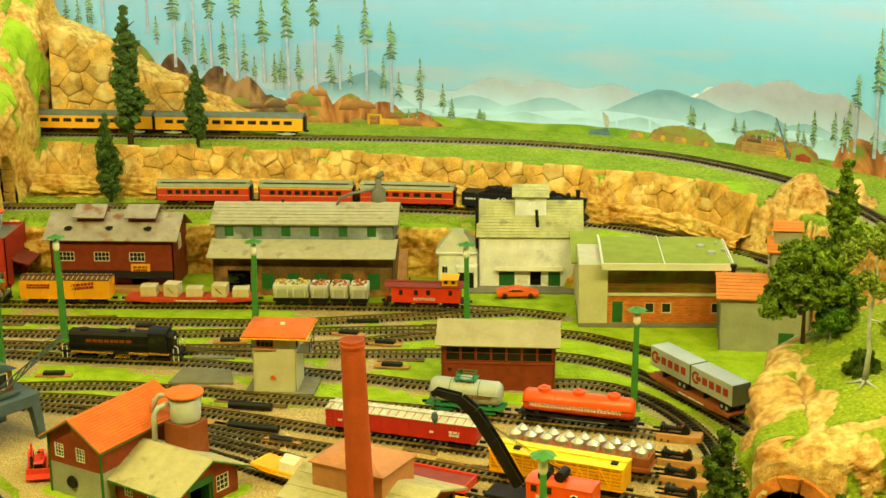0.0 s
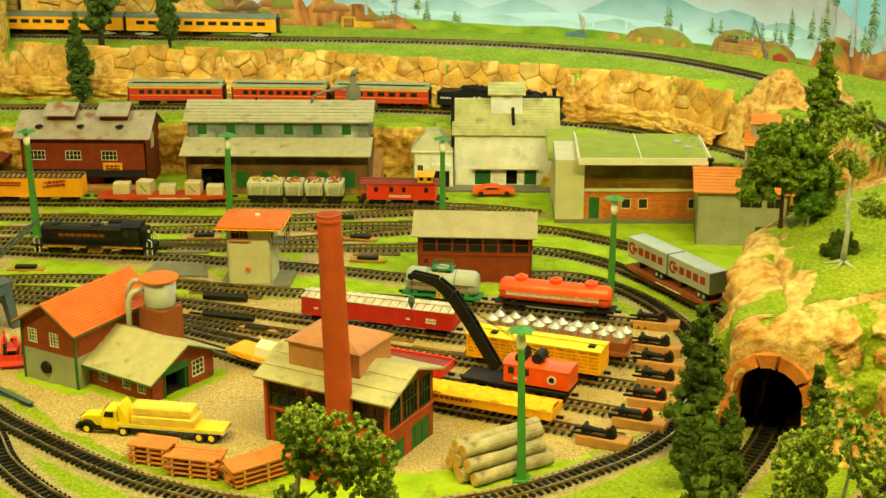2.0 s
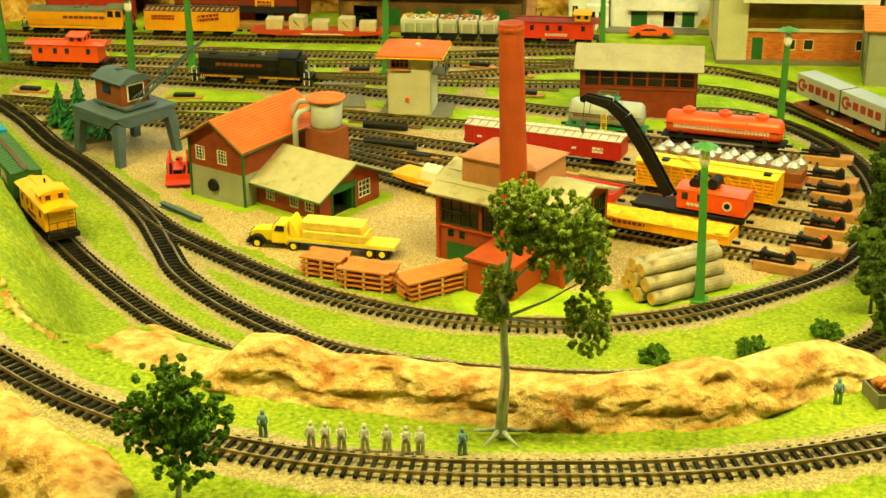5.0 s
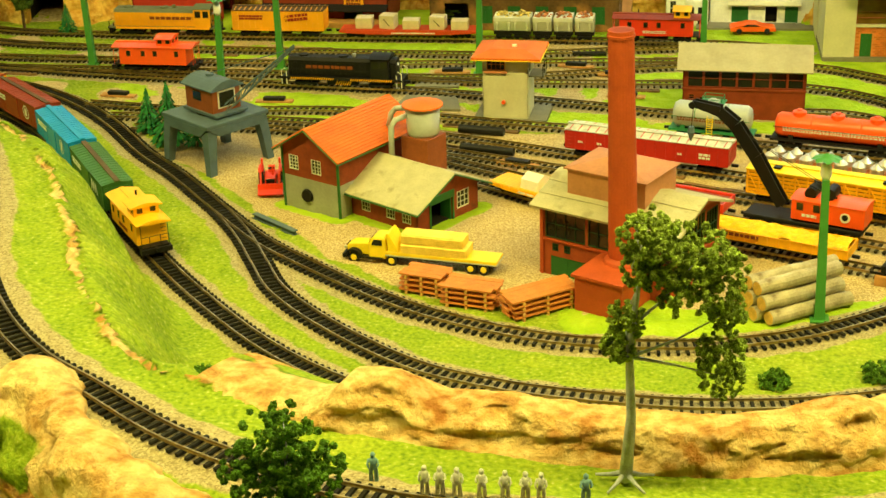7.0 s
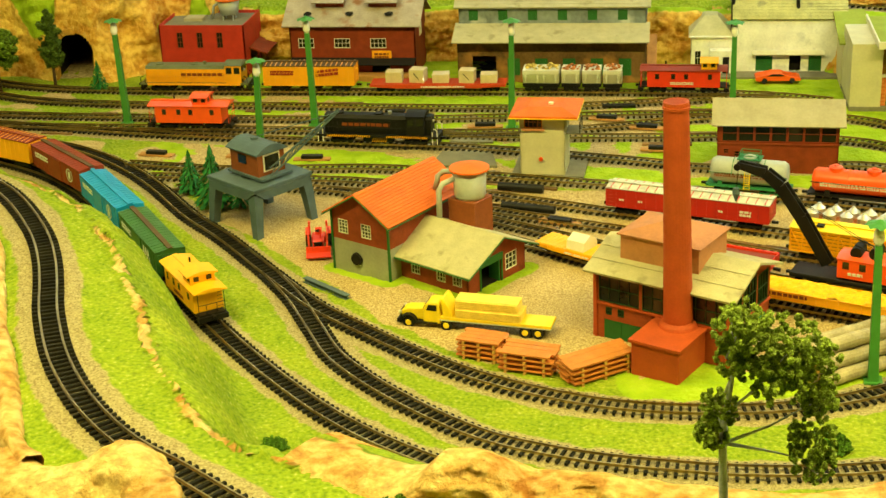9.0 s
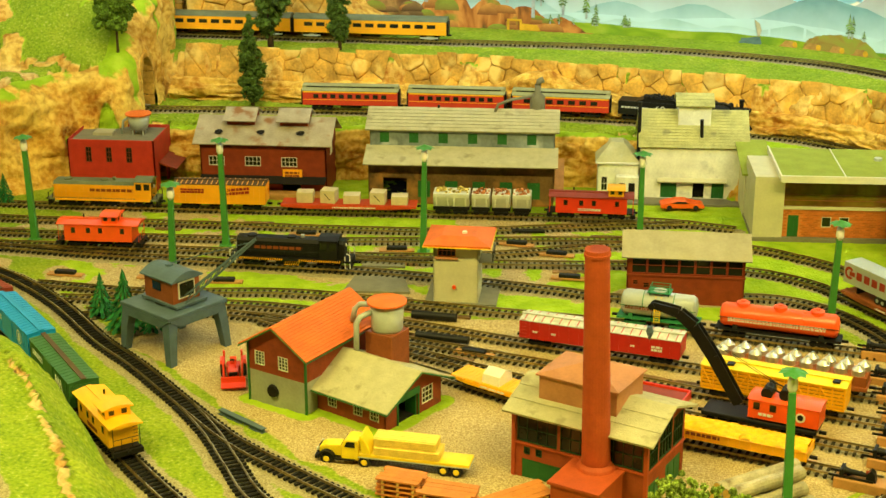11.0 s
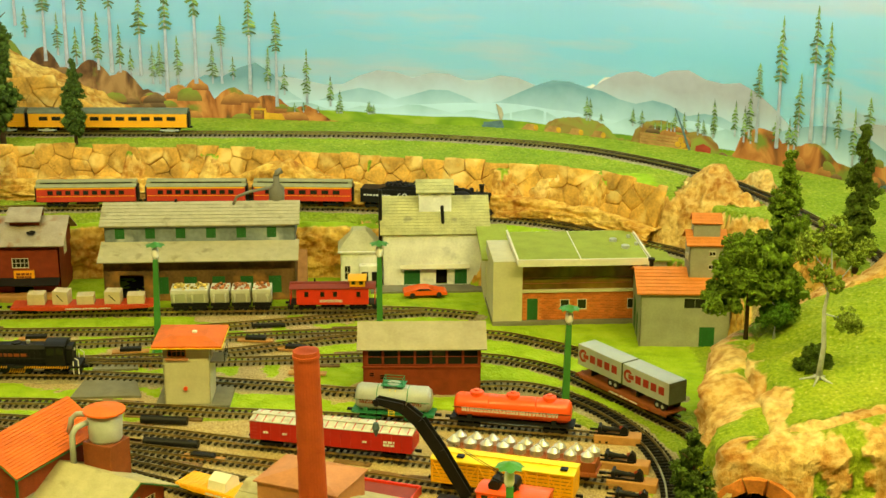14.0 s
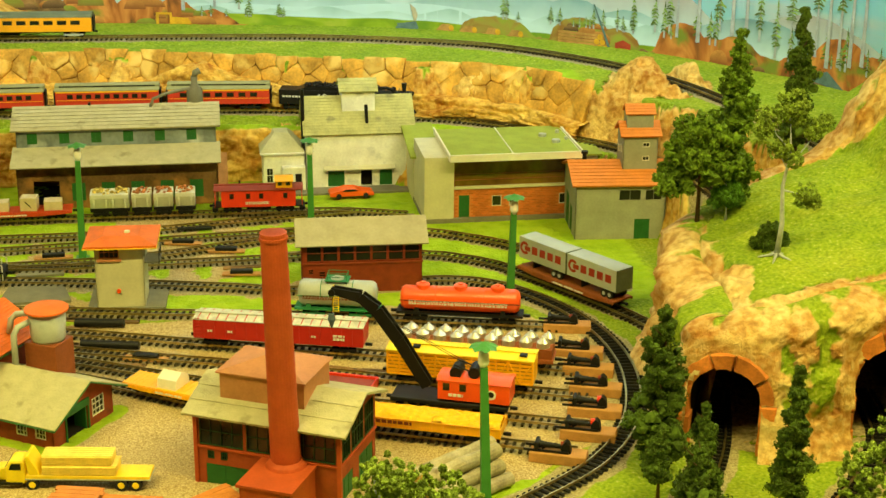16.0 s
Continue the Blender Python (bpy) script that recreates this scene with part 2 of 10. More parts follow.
def blob(bm, c, r, squash=1.0, rough=0.35, sub=1, rng=random):
    """One lump of foam, leaf clump or stone."""
    out = bmesh.ops.create_icosphere(bm, subdivisions=sub, radius=1.0)
    for v in out["verts"]:
        k = r * (1 + rng.uniform(-rough, rough))
        v.co = Vector((v.co.x * k + c[0], v.co.y * k + c[1], v.co.z * k * squash + c[2]))
    return bm


def smooth_path(points, step):
    """A smooth line through the points, with a place about every step metres."""
    p = [Vector(q) for q in points]
    p = [p[0] * 2 - p[1]] + p + [p[-1] * 2 - p[-2]]
    fine = []
    for i in range(1, len(p) - 2):
        for k in range(24):
            t = k / 24
            a, b, c, d = p[i - 1], p[i], p[i + 1], p[i + 2]
            fine.append(0.5 * (2 * b + (c - a) * t + (2 * a - 5 * b + 4 * c - d) * t * t + (3 * b - a - 3 * c + d) * t ** 3))
    fine.append(p[-2])
    dist = [0.0]
    for a, b in zip(fine, fine[1:]):
        dist.append(dist[-1] + (b - a).length)
    n = max(2, int(dist[-1] / step))
    want = np.linspace(0, dist[-1], n + 1)
    co = np.array([tuple(q) for q in fine])
    return np.stack([np.interp(want, dist, co[:, k]) for k in range(3)], 1)


def grid_noise(x, y, seed=0):
    """Smooth value noise on arrays."""
    xi, yi = np.floor(x).astype(int), np.floor(y).astype(int)
    fx, fy = x - xi, y - yi
    fx, fy = fx * fx * (3 - 2 * fx), fy * fy * (3 - 2 * fy)

    def h(a, b):
        v = np.sin(a * 127.1 + b * 311.7 + seed * 74.7) * 43758.5453
        return v - np.floor(v)
    return (h(xi, yi) * (1 - fx) + h(xi + 1, yi) * fx) * (1 - fy) + (h(xi, yi + 1) * (1 - fx) + h(xi + 1, yi + 1) * fx) * fy


def fractal(x, y, f, seed=0, octaves=4):
    s, a = 0, 1.0
    for k in range(octaves):
        s = s + a * (grid_noise(x * f, y * f, seed + k) - 0.5)
        f, a = f * 2.1, a * 0.5
    return s


def to_line(x, y, line):
    """Distance of arrays to a polyline, the side (+: to the left of its way), and how far along it the nearest place lies."""
    best, side, along = np.full(x.shape, 9.0), np.zeros(x.shape), np.zeros(x.shape)
    s = 0.0
    for (ax, ay), (bx, by) in zip(line, line[1:]):
        dx, dy = bx - ax, by - ay
        l2 = dx * dx + dy * dy
        t = np.clip(((x - ax) * dx + (y - ay) * dy) / l2, 0, 1)
        d = np.hypot(x - ax - t * dx, y - ay - t * dy)
        c = dx * (y - ay) - dy * (x - ax)
        near = d < best
        best, side, along = np.where(near, d, best), np.where(near, np.sign(c), side), np.where(near, s + t * l2 ** 0.5, along)
        s += l2 ** 0.5
    return best, side, along


def ramp01(v, a, b):
    t = np.clip((v - a) / (b - a), 0, 1)
    return t * t * (3 - 2 * t)


# ---- tracks (centre lines) ----
LOOP = [(-1.40, 2.142), (-1.314, 2.134), (-1.232, 2.116), (-1.138, 2.085), (-1.051, 2.045), (-0.970, 1.985), (-0.892, 1.905), (-0.81, 1.80), (-0.741, 1.726), (-0.657, 1.624), (-0.583, 1.538), (-0.513, 1.478), (-0.443, 1.424), (-0.375, 1.381), (-0.293, 1.348), (-0.217, 1.333),
        (-0.118, 1.337), (-0.022, 1.367), (0.065, 1.425), (0.135, 1.488), (0.186, 1.576), (0.213, 1.684), (0.213, 1.784), (0.192, 1.869), (0.156, 1.940),
        (0.107, 1.996), (0.045, 2.020), (-0.05, 2.012), (-0.157, 2.004), (-0.234, 2.024), (-0.336, 2.047), (-0.425, 2.064), (-0.528, 2.080), (-0.65, 2.088), (-0.80, 2.103), (-0.94, 2.117), (-1.10, 2.140), (-1.40, 2.19)]
BRANCH = [(-0.657, 1.624), (-0.61, 1.555), (-0.570, 1.482), (-0.530, 1.413), (-0.457, 1.338), (-0.366, 1.271), (-0.284, 1.242), (-0.208, 1.230), (-0.12, 1.226),
          (-0.03, 1.236), (0.049, 1.259), (0.107, 1.286), (0.165, 1.339), (0.218, 1.42), (0.262, 1.515), (0.30, 1.64)]
CUTTING = [(-1.50, 2.075), (-1.306, 2.044), (-1.224, 2.022), (-1.14, 1.989), (-1.061, 1.943), (-0.985, 1.876), (-0.909, 1.786), (-0.844, 1.700), (-0.771, 1.599), (-0.663, 1.459), (-0.573, 1.356), (-0.501, 1.286), (-0.428, 1.234),
           (-0.33, 1.185), (-0.20, 1.150), (-0.06, 1.145), (0.06, 1.165), (0.16, 1.215), (0.26, 1.285), (0.34, 1.365), (0.40, 1.44), (0.438, 1.51), (0.46, 1.62)]
RIM = [(-1.30, 1.69), (-1.096, 1.655), (-1.036, 1.634), (-0.977, 1.598), (-0.931, 1.556), (-0.888, 1.5025), (-0.844, 1.437), (-0.813, 1.378), (-0.789, 1.323), (-0.760, 1.252), (-0.716, 1.166), (-0.663, 1.089), (-0.608, 1.031), (-0.551, 0.990), (-0.482, 0.939),
       (-0.425, 0.908), (-0.361, 0.882), (-0.298, 0.866), (-0.240, 0.860), (-0.183, 0.860), (-0.109, 0.866), (-0.035, 0.877), (0.039, 0.898), (0.15, 0.945), (0.27, 1.005), (0.40, 1.045), (0.56, 1.06), (0.80, 1.06), (1.05, 1.05)]
ROW_1 = [(-1.42, 2.42), (-1.25, 2.352), (-1.06, 2.335), (-0.69, 2.337), (-0.46, 2.342), (-0.20, 2.340), (-0.065, 2.332), (0.03, 2.305)]
ROW_2 = [(-1.42, 2.36), (-1.23, 2.285), (-1.08, 2.264), (-0.90, 2.262), (-0.54, 2.257), (-0.40, 2.262), (-0.20, 2.300), (-0.05, 2.325)]
ROW_3 = [(-1.40, 2.22), (-1.20, 2.203), (-1.05, 2.198), (-0.80, 2.195), (-0.60, 2.2), (-0.40, 2.218), (-0.20, 2.237), (-0.05, 2.238), (0.047, 2.220), (0.094, 2.195), (0.161, 2.145), (0.23, 2.06), (0.275, 1.97)]
ROW_4 = [(-1.42, 2.175), (-1.20, 2.152), (-1.03, 2.148), (-0.85, 2.146), (-0.65, 2.14), (-0.45, 2.142), (-0.32, 2.165), (-0.20, 2.205), (-0.05, 2.238)]
ROW_5 = [(-0.62, 2.14), (-0.48, 2.125), (-0.32, 2.125), (-0.20, 2.130), (-0.05, 2.138), (0.038, 2.122), (0.083, 2.101), (0.133, 2.060), (0.201, 1.961), (0.261, 1.860), (0.29, 1.79)]
SPUR_1 = [(-0.96, 1.99), (-0.80, 1.972), (-0.62, 1.985), (-0.50, 1.972), (-0.35, 1.945), (-0.144, 1.912), (0.118, 1.850), (0.165, 1.838)]
SPUR_2 = [(-0.91, 1.94), (-0.75, 1.938), (-0.60, 1.93), (-0.42, 1.885), (-0.275, 1.838), (-0.08, 1.782), (0.135, 1.712), (0.16, 1.704)]
SPUR_3 = [(-0.86, 1.895), (-0.70, 1.905), (-0.55, 1.875), (-0.40, 1.825), (-0.25, 1.775), (-0.08, 1.715), (0.106, 1.650), (0.155, 1.634)]
SPUR_4 = [(-0.62, 1.885), (-0.45, 1.815), (-0.33, 1.755), (-0.20, 1.690), (-0.074, 1.640), (0.052, 1.592), (0.14, 1.560)]
SPUR_5 = [(-0.52, 1.815), (-0.38, 1.735), (-0.28, 1.672), (-0.18, 1.620), (-0.086, 1.578), (0.040, 1.530), (0.11, 1.503)]
MIDDLE = [(-1.3, 2.60), (-1.05, 2.615), (-0.902, 2.624), (-0.645, 2.632), (-0.40, 2.630), (-0.192, 2.618), (-0.05, 2.590), (0.079, 2.537), (0.148, 2.510), (0.213, 2.464), (0.290, 2.391), (0.358, 2.318), (0.412, 2.20), (0.44, 2.0)]
UPPER = [(-1.3, 2.87), (-1.05, 2.865), (-0.883, 2.858), (-0.672, 2.846), (-0.462, 2.836), (-0.255, 2.826), (-0.050, 2.800), (0.146, 2.738), (0.264, 2.668), (0.384, 2.545), (0.440, 2.45), (0.484, 2.338), (0.520, 2.20), (0.55, 2.05), (0.56, 1.9)]
RIM_Z, MID_Z, UP_Z = 0.12, 0.088, 0.17

# ---- terrain ----
# inner edge of the rocks along the front of the layout
FRONT_STRIP = [(-1.10, 1.60), (-0.98, 1.545), (-0.889, 1.430), (-0.840, 1.331), (-0.800, 1.243), (-0.762, 1.176), (-0.732, 1.114), (-0.706, 1.058), (-0.688, 1.023), (-0.664, 0.995)]
FRONT_ROCK = [(-0.690, 1.020), (-0.664, 0.995), (-0.641, 0.988), (-0.617, 0.999), (-0.594, 1.008), (-0.572, 0.990), (-0.550, 0.956), (-0.512, 0.912), (-0.475, 0.879), (-0.444, 0.857), (-0.414, 0.838), (-0.392, 0.800), (-0.36, 0.73)]
CREST = [(-1.35, 1.745), (-1.127, 1.699), (-1.065, 1.679), (-1.001, 1.650), (-0.946, 1.621), (-0.889, 1.583), (-0.842, 1.541), (-0.807, 1.492), (-0.760, 1.420), (-0.685, 1.285), (-0.631, 1.172), (-0.579, 1.095), (-0.515, 1.037), (-0.43, 1.0), (-0.371, 0.985), (-0.293, 0.985), (-0.175, 0.985), (-0.055, 1.000), (0.045, 1.0),
         (0.14, 1.05), (0.26, 1.12), (0.38, 1.19), (0.48, 1.27), (0.55, 1.37), (0.58, 1.52)]
WALL = [(-1.25, 2.765), (-0.95, 2.762), (-0.786, 2.752), (-0.559, 2.738), (-0.354, 2.706), (-0.195, 2.670), (0.034, 2.608), (0.215, 2.540), (0.275, 2.475), (0.335, 2.400), (0.42, 2.30), (0.462, 2.18), (0.495, 2.06), (0.53, 1.94)]
LEDGE = [(-1.3, 2.545), (-0.95, 2.55), (-0.60, 2.552), (-0.244, 2.546), (-0.10, 2.535), (0.0, 2.49), (0.10, 2.45), (0.19, 2.41), (0.262, 2.356), (0.328, 2.298), (0.386, 2.20), (0.41, 2.05), (0.42, 1.9)]


HILL = [(0.60, 1.98), (0.44, 1.935), (0.335, 1.855), (0.268, 1.79), (0.243, 1.71), (0.239, 1.62), (0.232, 1.54), (0.229, 1.516), (0.262, 1.50), (0.295, 1.484), (0.345, 1.472), (0.395, 1.486), (0.436, 1.488), (0.478, 1.482), (0.56, 1.47), (0.72, 1.42), (1.10, 1.35)]
MOUNTAIN = [(-1.75, 2.54), (-1.45, 2.46), (-1.26, 2.425), (-1.196, 2.412), (-1.14, 2.415), (-1.07, 2.50), (-1.00, 2.515), (-0.972, 2.56), (-0.968, 2.628), (-0.966, 2.74), (-0.968, 2.862), (-0.965, 3.04)]


def hill_top(x, y):
    return 0.132 + 0.22 * np.clip(x - 0.27, 0, 0.9) + 1.25 * np.clip(x - 0.53, 0, 0.5) + 0.05 * np.clip(y - 1.5, -0.2, 0.3) + 0.016 * fractal(x, y, 12, 71)


def mountain_top(x, y):
    return 0.168 + 0.80 * np.clip(y - 2.54, 0, 0.5) + 0.05 * np.clip(-1.0 - x, 0, 0.6) + 0.022 * fractal(x, y, 9, 73)


def height(x, y):
    """Height of the ground, and how much of it is rock, at arrays of places."""
    rough = fractal(x, y, 22, 1)
    fine = fractal(x, y, 70, 9)
    z = fractal(x, y, 6, 3) * 0.004 + fine * 0.0012
    rock = np.zeros_like(x)
    # raised rim with the outer track
    d, side, _ = to_line(x, y, CREST)
    s = d * -side
    wob = 0.018 * rough
    up = ramp01(s + wob, -0.10, 0.0)
    z = np.maximum(z, up * (RIM_Z - 0.004) + z * 0.6)
    rock = np.maximum(rock, np.where((up > 0.04) & (up < 0.96), 1.0, 0.0) * ramp01(rough, -0.25, 0.1) * ramp01(x, -0.42, -0.36))
    # drop outside the rocks of the front edge
    fd, fside, _ = to_line(x, y, FRONT_STRIP[:-1] + FRONT_ROCK[1:] + [(-0.30, 0.55)])
    z = z - 0.06 * ramp01(-fd * fside + 0.01 * rough, 0.012, 0.030) * (y < 1.75)
    rock = np.maximum(rock, ramp01(-fd * fside, -0.002, 0.004) * (1 - ramp01(-fd * fside, 0.035, 0.045)) * (y < 1.75) * (x < -0.33))
    # tan crest above the cutting
    cd, _, _ = to_line(x, y, CREST)
    rock = np.maximum(rock, (1 - ramp01(cd + 0.008 * rough, 0.001, 0.0055)) * (x < -0.40) * ramp01(fractal(x, y, 14, 37), -0.6, -0.2))
    # low ledge to the middle track
    d, side, _ = to_line(x, y, LEDGE)
    s = d * side
    up = ramp01(s + 0.025 * rough, -0.012, 0.008)
    back = (y > 1.8)
    z = np.where(back, np.maximum(z, up * (MID_Z - 0.004 + 0.01 * fine * (up > 0.9))), z)
    rock = np.where(back, np.maximum(rock, ((up > 0.03) & (up < 0.985)) * 1.0), rock)
    # stone bank to the upper track
    d, side, _ = to_line(x, y, WALL)
    s = d * side
    up = ramp01(s + 0.03 * rough, -0.030, 0.006)
    z = np.where(back & (up > 0.001), np.maximum(z, MID_Z - 0.004 + up * (UP_Z - MID_Z)), z)
    rock = np.where(back, np.maximum(rock, ((up > 0.02) & (up < 0.97)) * 1.0), rock)
    # boulder where the stone bank ends
    k = np.hypot((x - 0.435) / 0.080, (y - 2.415) / 0.090) + 0.30 * rough + 0.10 * fine
    b = np.sqrt(np.clip(1 - (np.clip(k, 0, 2) / 1.05) ** 2.4, 0, 1))
    z = np.where(b > 0.01, np.maximum(z, MID_Z - 0.02 + b * 0.150), z)
    rock = np.maximum(rock, ramp01(b, 0.05, 0.15))
    # mountain at the left end with its tunnels
    d, side, _ = to_line(x, y, MOUNTAIN)
    inside = d * side + 0.006 * rough
    m = ramp01(inside, 0.018, 0.052) * mountain_top(x, y)
    wallbk = ramp01(y + 0.012 * rough, 2.885, 2.905) * np.clip((-0.56 - x) * 0.52 + 0.012 * rough, 0, 0.26)
    z = np.where(back, np.maximum(z, m), z)
    z = np.where(back & (wallbk > 0.002), np.maximum(z, UP_Z + wallbk), z)
    rock = np.where(back & (m > 0.01), np.maximum(rock, 1 - ramp01(fractal(x, y, 8, 17) * 0.6 + inside, 0.07, 0.12)), rock)
    rock = np.where(back & (wallbk > 0.004), 1.0, rock)
    # hill with the portals at the right
    d, side, _ = to_line(x, y, HILL)
    hx = d * side + 0.006 * rough
    h = ramp01(hx, 0.018, 0.052)
    right = (y < 2.05) & (x > 0.1)
    z = np.where(right & (h > 0.001), np.maximum(z * (1 - h), h * hill_top(x, y)), z)
    edge = 1 - ramp01(hx + 0.060 * fractal(x, y, 13, 23), 0.052, 0.075)
    bald = ramp01(x - 0.535 + 0.10 * (1.95 - y) + 0.05 * rough, 0, 0.02) * ramp01(y, 1.84, 1.88)
    rock = np.where(right & (h > 0.02), np.maximum(edge, bald), rock)
    far = (x > 0.52) & (y >= 1.85) & (y < 2.3)
    z = np.where(far, np.maximum(z, 0.165 + ramp01(x, 0.66, 0.95) * 0.2), z)
    return z, np.clip(rock, 0, 1)


def flatten(x, y, z, rock, gravel, line, level, width, shoulder, bed=1.0):
    d, _, _ = to_line(x, y, line)
    w = 1 - ramp01(d, width, width + shoulder)
    cut = (z > level - 0.03) if level > 0 else (z < 9)
    w = np.where(cut, w, 0)
    z = z * (1 - w) + level * w
    return z, np.where(d < width, 0, rock), np.maximum(gravel, (1 - ramp01(d + 0.006 * fractal(x, y, 45, 4), width * 0.80 * bed, width * 1.15 * bed)))


STEP = 0.0052
gx, gy = np.meshgrid(np.arange(-1.75, 1.10, STEP), np.arange(0.42, 3.06, STEP))
gz, grock = height(gx, gy)
ggrav = np.zeros_like(gx)
hd, hside, _ = to_line(gx, gy, HILL)
md, mside, _ = to_line(gx, gy, MOUNTAIN)
hill_mask = ((hd * hside > 0.004) & (gx > 0.2) & (gy < 2.05)) | ((md * mside > 0.004) & (gy > 2.38))
for line, level, width in ((LOOP, 0, 0.025), (BRANCH, 0, 0.025), (CUTTING, 0, 0.025), (RIM, RIM_Z, 0.026), (MIDDLE, MID_Z, 0.020), (UPPER, UP_Z, 0.020)):
    az, ar, ag = flatten(gx, gy, gz, grock, ggrav, line, level, width, 0.018, 1.2 if level == RIM_Z else 1.0)
    gz, grock, ggrav = np.where(hill_mask, gz, az), np.where(hill_mask, grock, ar), np.where(hill_mask, ggrav, ag)
for line in (ROW_1, ROW_2, ROW_3, ROW_4, ROW_5, SPUR_1, SPUR_2, SPUR_3, SPUR_4, SPUR_5):
    az, ar, ag = flatten(gx, gy, gz, grock, ggrav, line, 0, 0.023, 0.01, 0.62)
    gz, grock, ggrav = np.where(hill_mask, gz, az), np.where(hill_mask, grock, ar), np.where(hill_mask, ggrav, ag)
gdirt = np.zeros_like(gx)
# bare earth of the works yard inside the loop
yard = [(-0.90, 1.88), (-0.66, 1.68), (-0.50, 1.50), (-0.38, 1.42), (-0.26, 1.39), (-0.10, 1.42), (0.06, 1.46), (0.15, 1.53), (0.19, 1.66), (0.19, 1.82), (0.10, 1.95), (-0.15, 1.93), (-0.45, 1.93), (-0.75, 1.95)]
inside = np.zeros(gx.shape, bool)
for (ax, ay), (bx, by) in zip(yard, yard[1:] + yard[:1]):
    hitx = ((ay > gy) != (by > gy)) & (gx < (bx - ax) * (gy - ay) / ((by - ay) or 1e-9) + ax)
    inside ^= hitx
yd, _, _ = to_line(gx, gy, yard + yard[:1])
gdirt = np.where(inside, ramp01(yd + 0.02 * fractal(gx, gy, 18, 12), 0.0, 0.012), 0)
for px, py, pr in ((-0.17, 1.40, 0.055), (-0.02, 1.41, 0.05), (0.03, 1.425, 0.04), (-0.25, 1.41, 0.035), (-0.82, 1.88, 0.06)):
    gdirt = np.minimum(gdirt, ramp01(np.hypot(gx - px, gy - py) + 0.02 * fractal(gx, gy, 25, 6), pr * 0.7, pr))

for line in ([(-0.586, 1.652), (-0.513, 1.613), (-0.500, 1.625)], [(-0.503, 1.631), (-0.418, 1.578), (-0.364, 1.665)]):
    wd, _, _ = to_line(gx, gy, line)
    gdirt = np.minimum(gdirt, ramp01(wd + 0.006 * fractal(gx, gy, 40, 8), 0.010, 0.019))
    glim = 1 - ramp01(wd, 0.010, 0.022)
    fringe = glim if line[0][0] < -0.55 else np.maximum(fringe, glim)
dirty = ramp01(fractal(gx, gy, 16, 91), 0.10, 0.20) * ramp01(gy, 1.94, 1.98) * (1 - ramp01(gy, 2.355, 2.385)) * (gx < -0.10)
gdirt = np.maximum(gdirt, dirty * 0.8)
# smooth lime lawns of the station yard and round the factory
glawn = ramp01(gy + 0.02 * fractal(gx, gy, 20, 92), 1.91, 1.95) * (1 - ramp01(gy, 2.52, 2.56)) * ramp01(gx, -1.0, -0.9) * (1 - ramp01(gx, 0.30, 0.36))
for px, py, pr in ((-0.17, 1.40, 0.085), (-0.02, 1.41, 0.08), (0.03, 1.425, 0.07)):
    glawn = np.maximum(glawn, 1 - ramp01(np.hypot(gx - px, gy - py), pr * 0.8, pr))
in_loop = inside | (gy > 1.9)
glawn = np.maximum(np.maximum(glawn, fringe), ramp01(gy, 2.52, 2.56) * (0.32 + 0.53 * (grock > 0.3)))
glawn = np.where(in_loop | (to_line(gx, gy, LOOP)[1] > 0), glawn, 0)
glawn = np.where((grock > 0.3) & (gx > 0.33) & (gy > 1.8), 0.65, glawn)

# portals: (x, y, z, heading, half width, height)
PORTALS = [(0.262, 1.500, 0.0, 64, 0.037, 0.092), (0.436, 1.486, 0.0, 80, 0.040, 0.112), (-0.972, 2.628, MID_Z, 180, 0.034, 0.095), (-0.972, 2.862, UP_Z, 180, 0.034, 0.09), (-1.196, 2.415, 0.0, 100, 0.032, 0.078)]


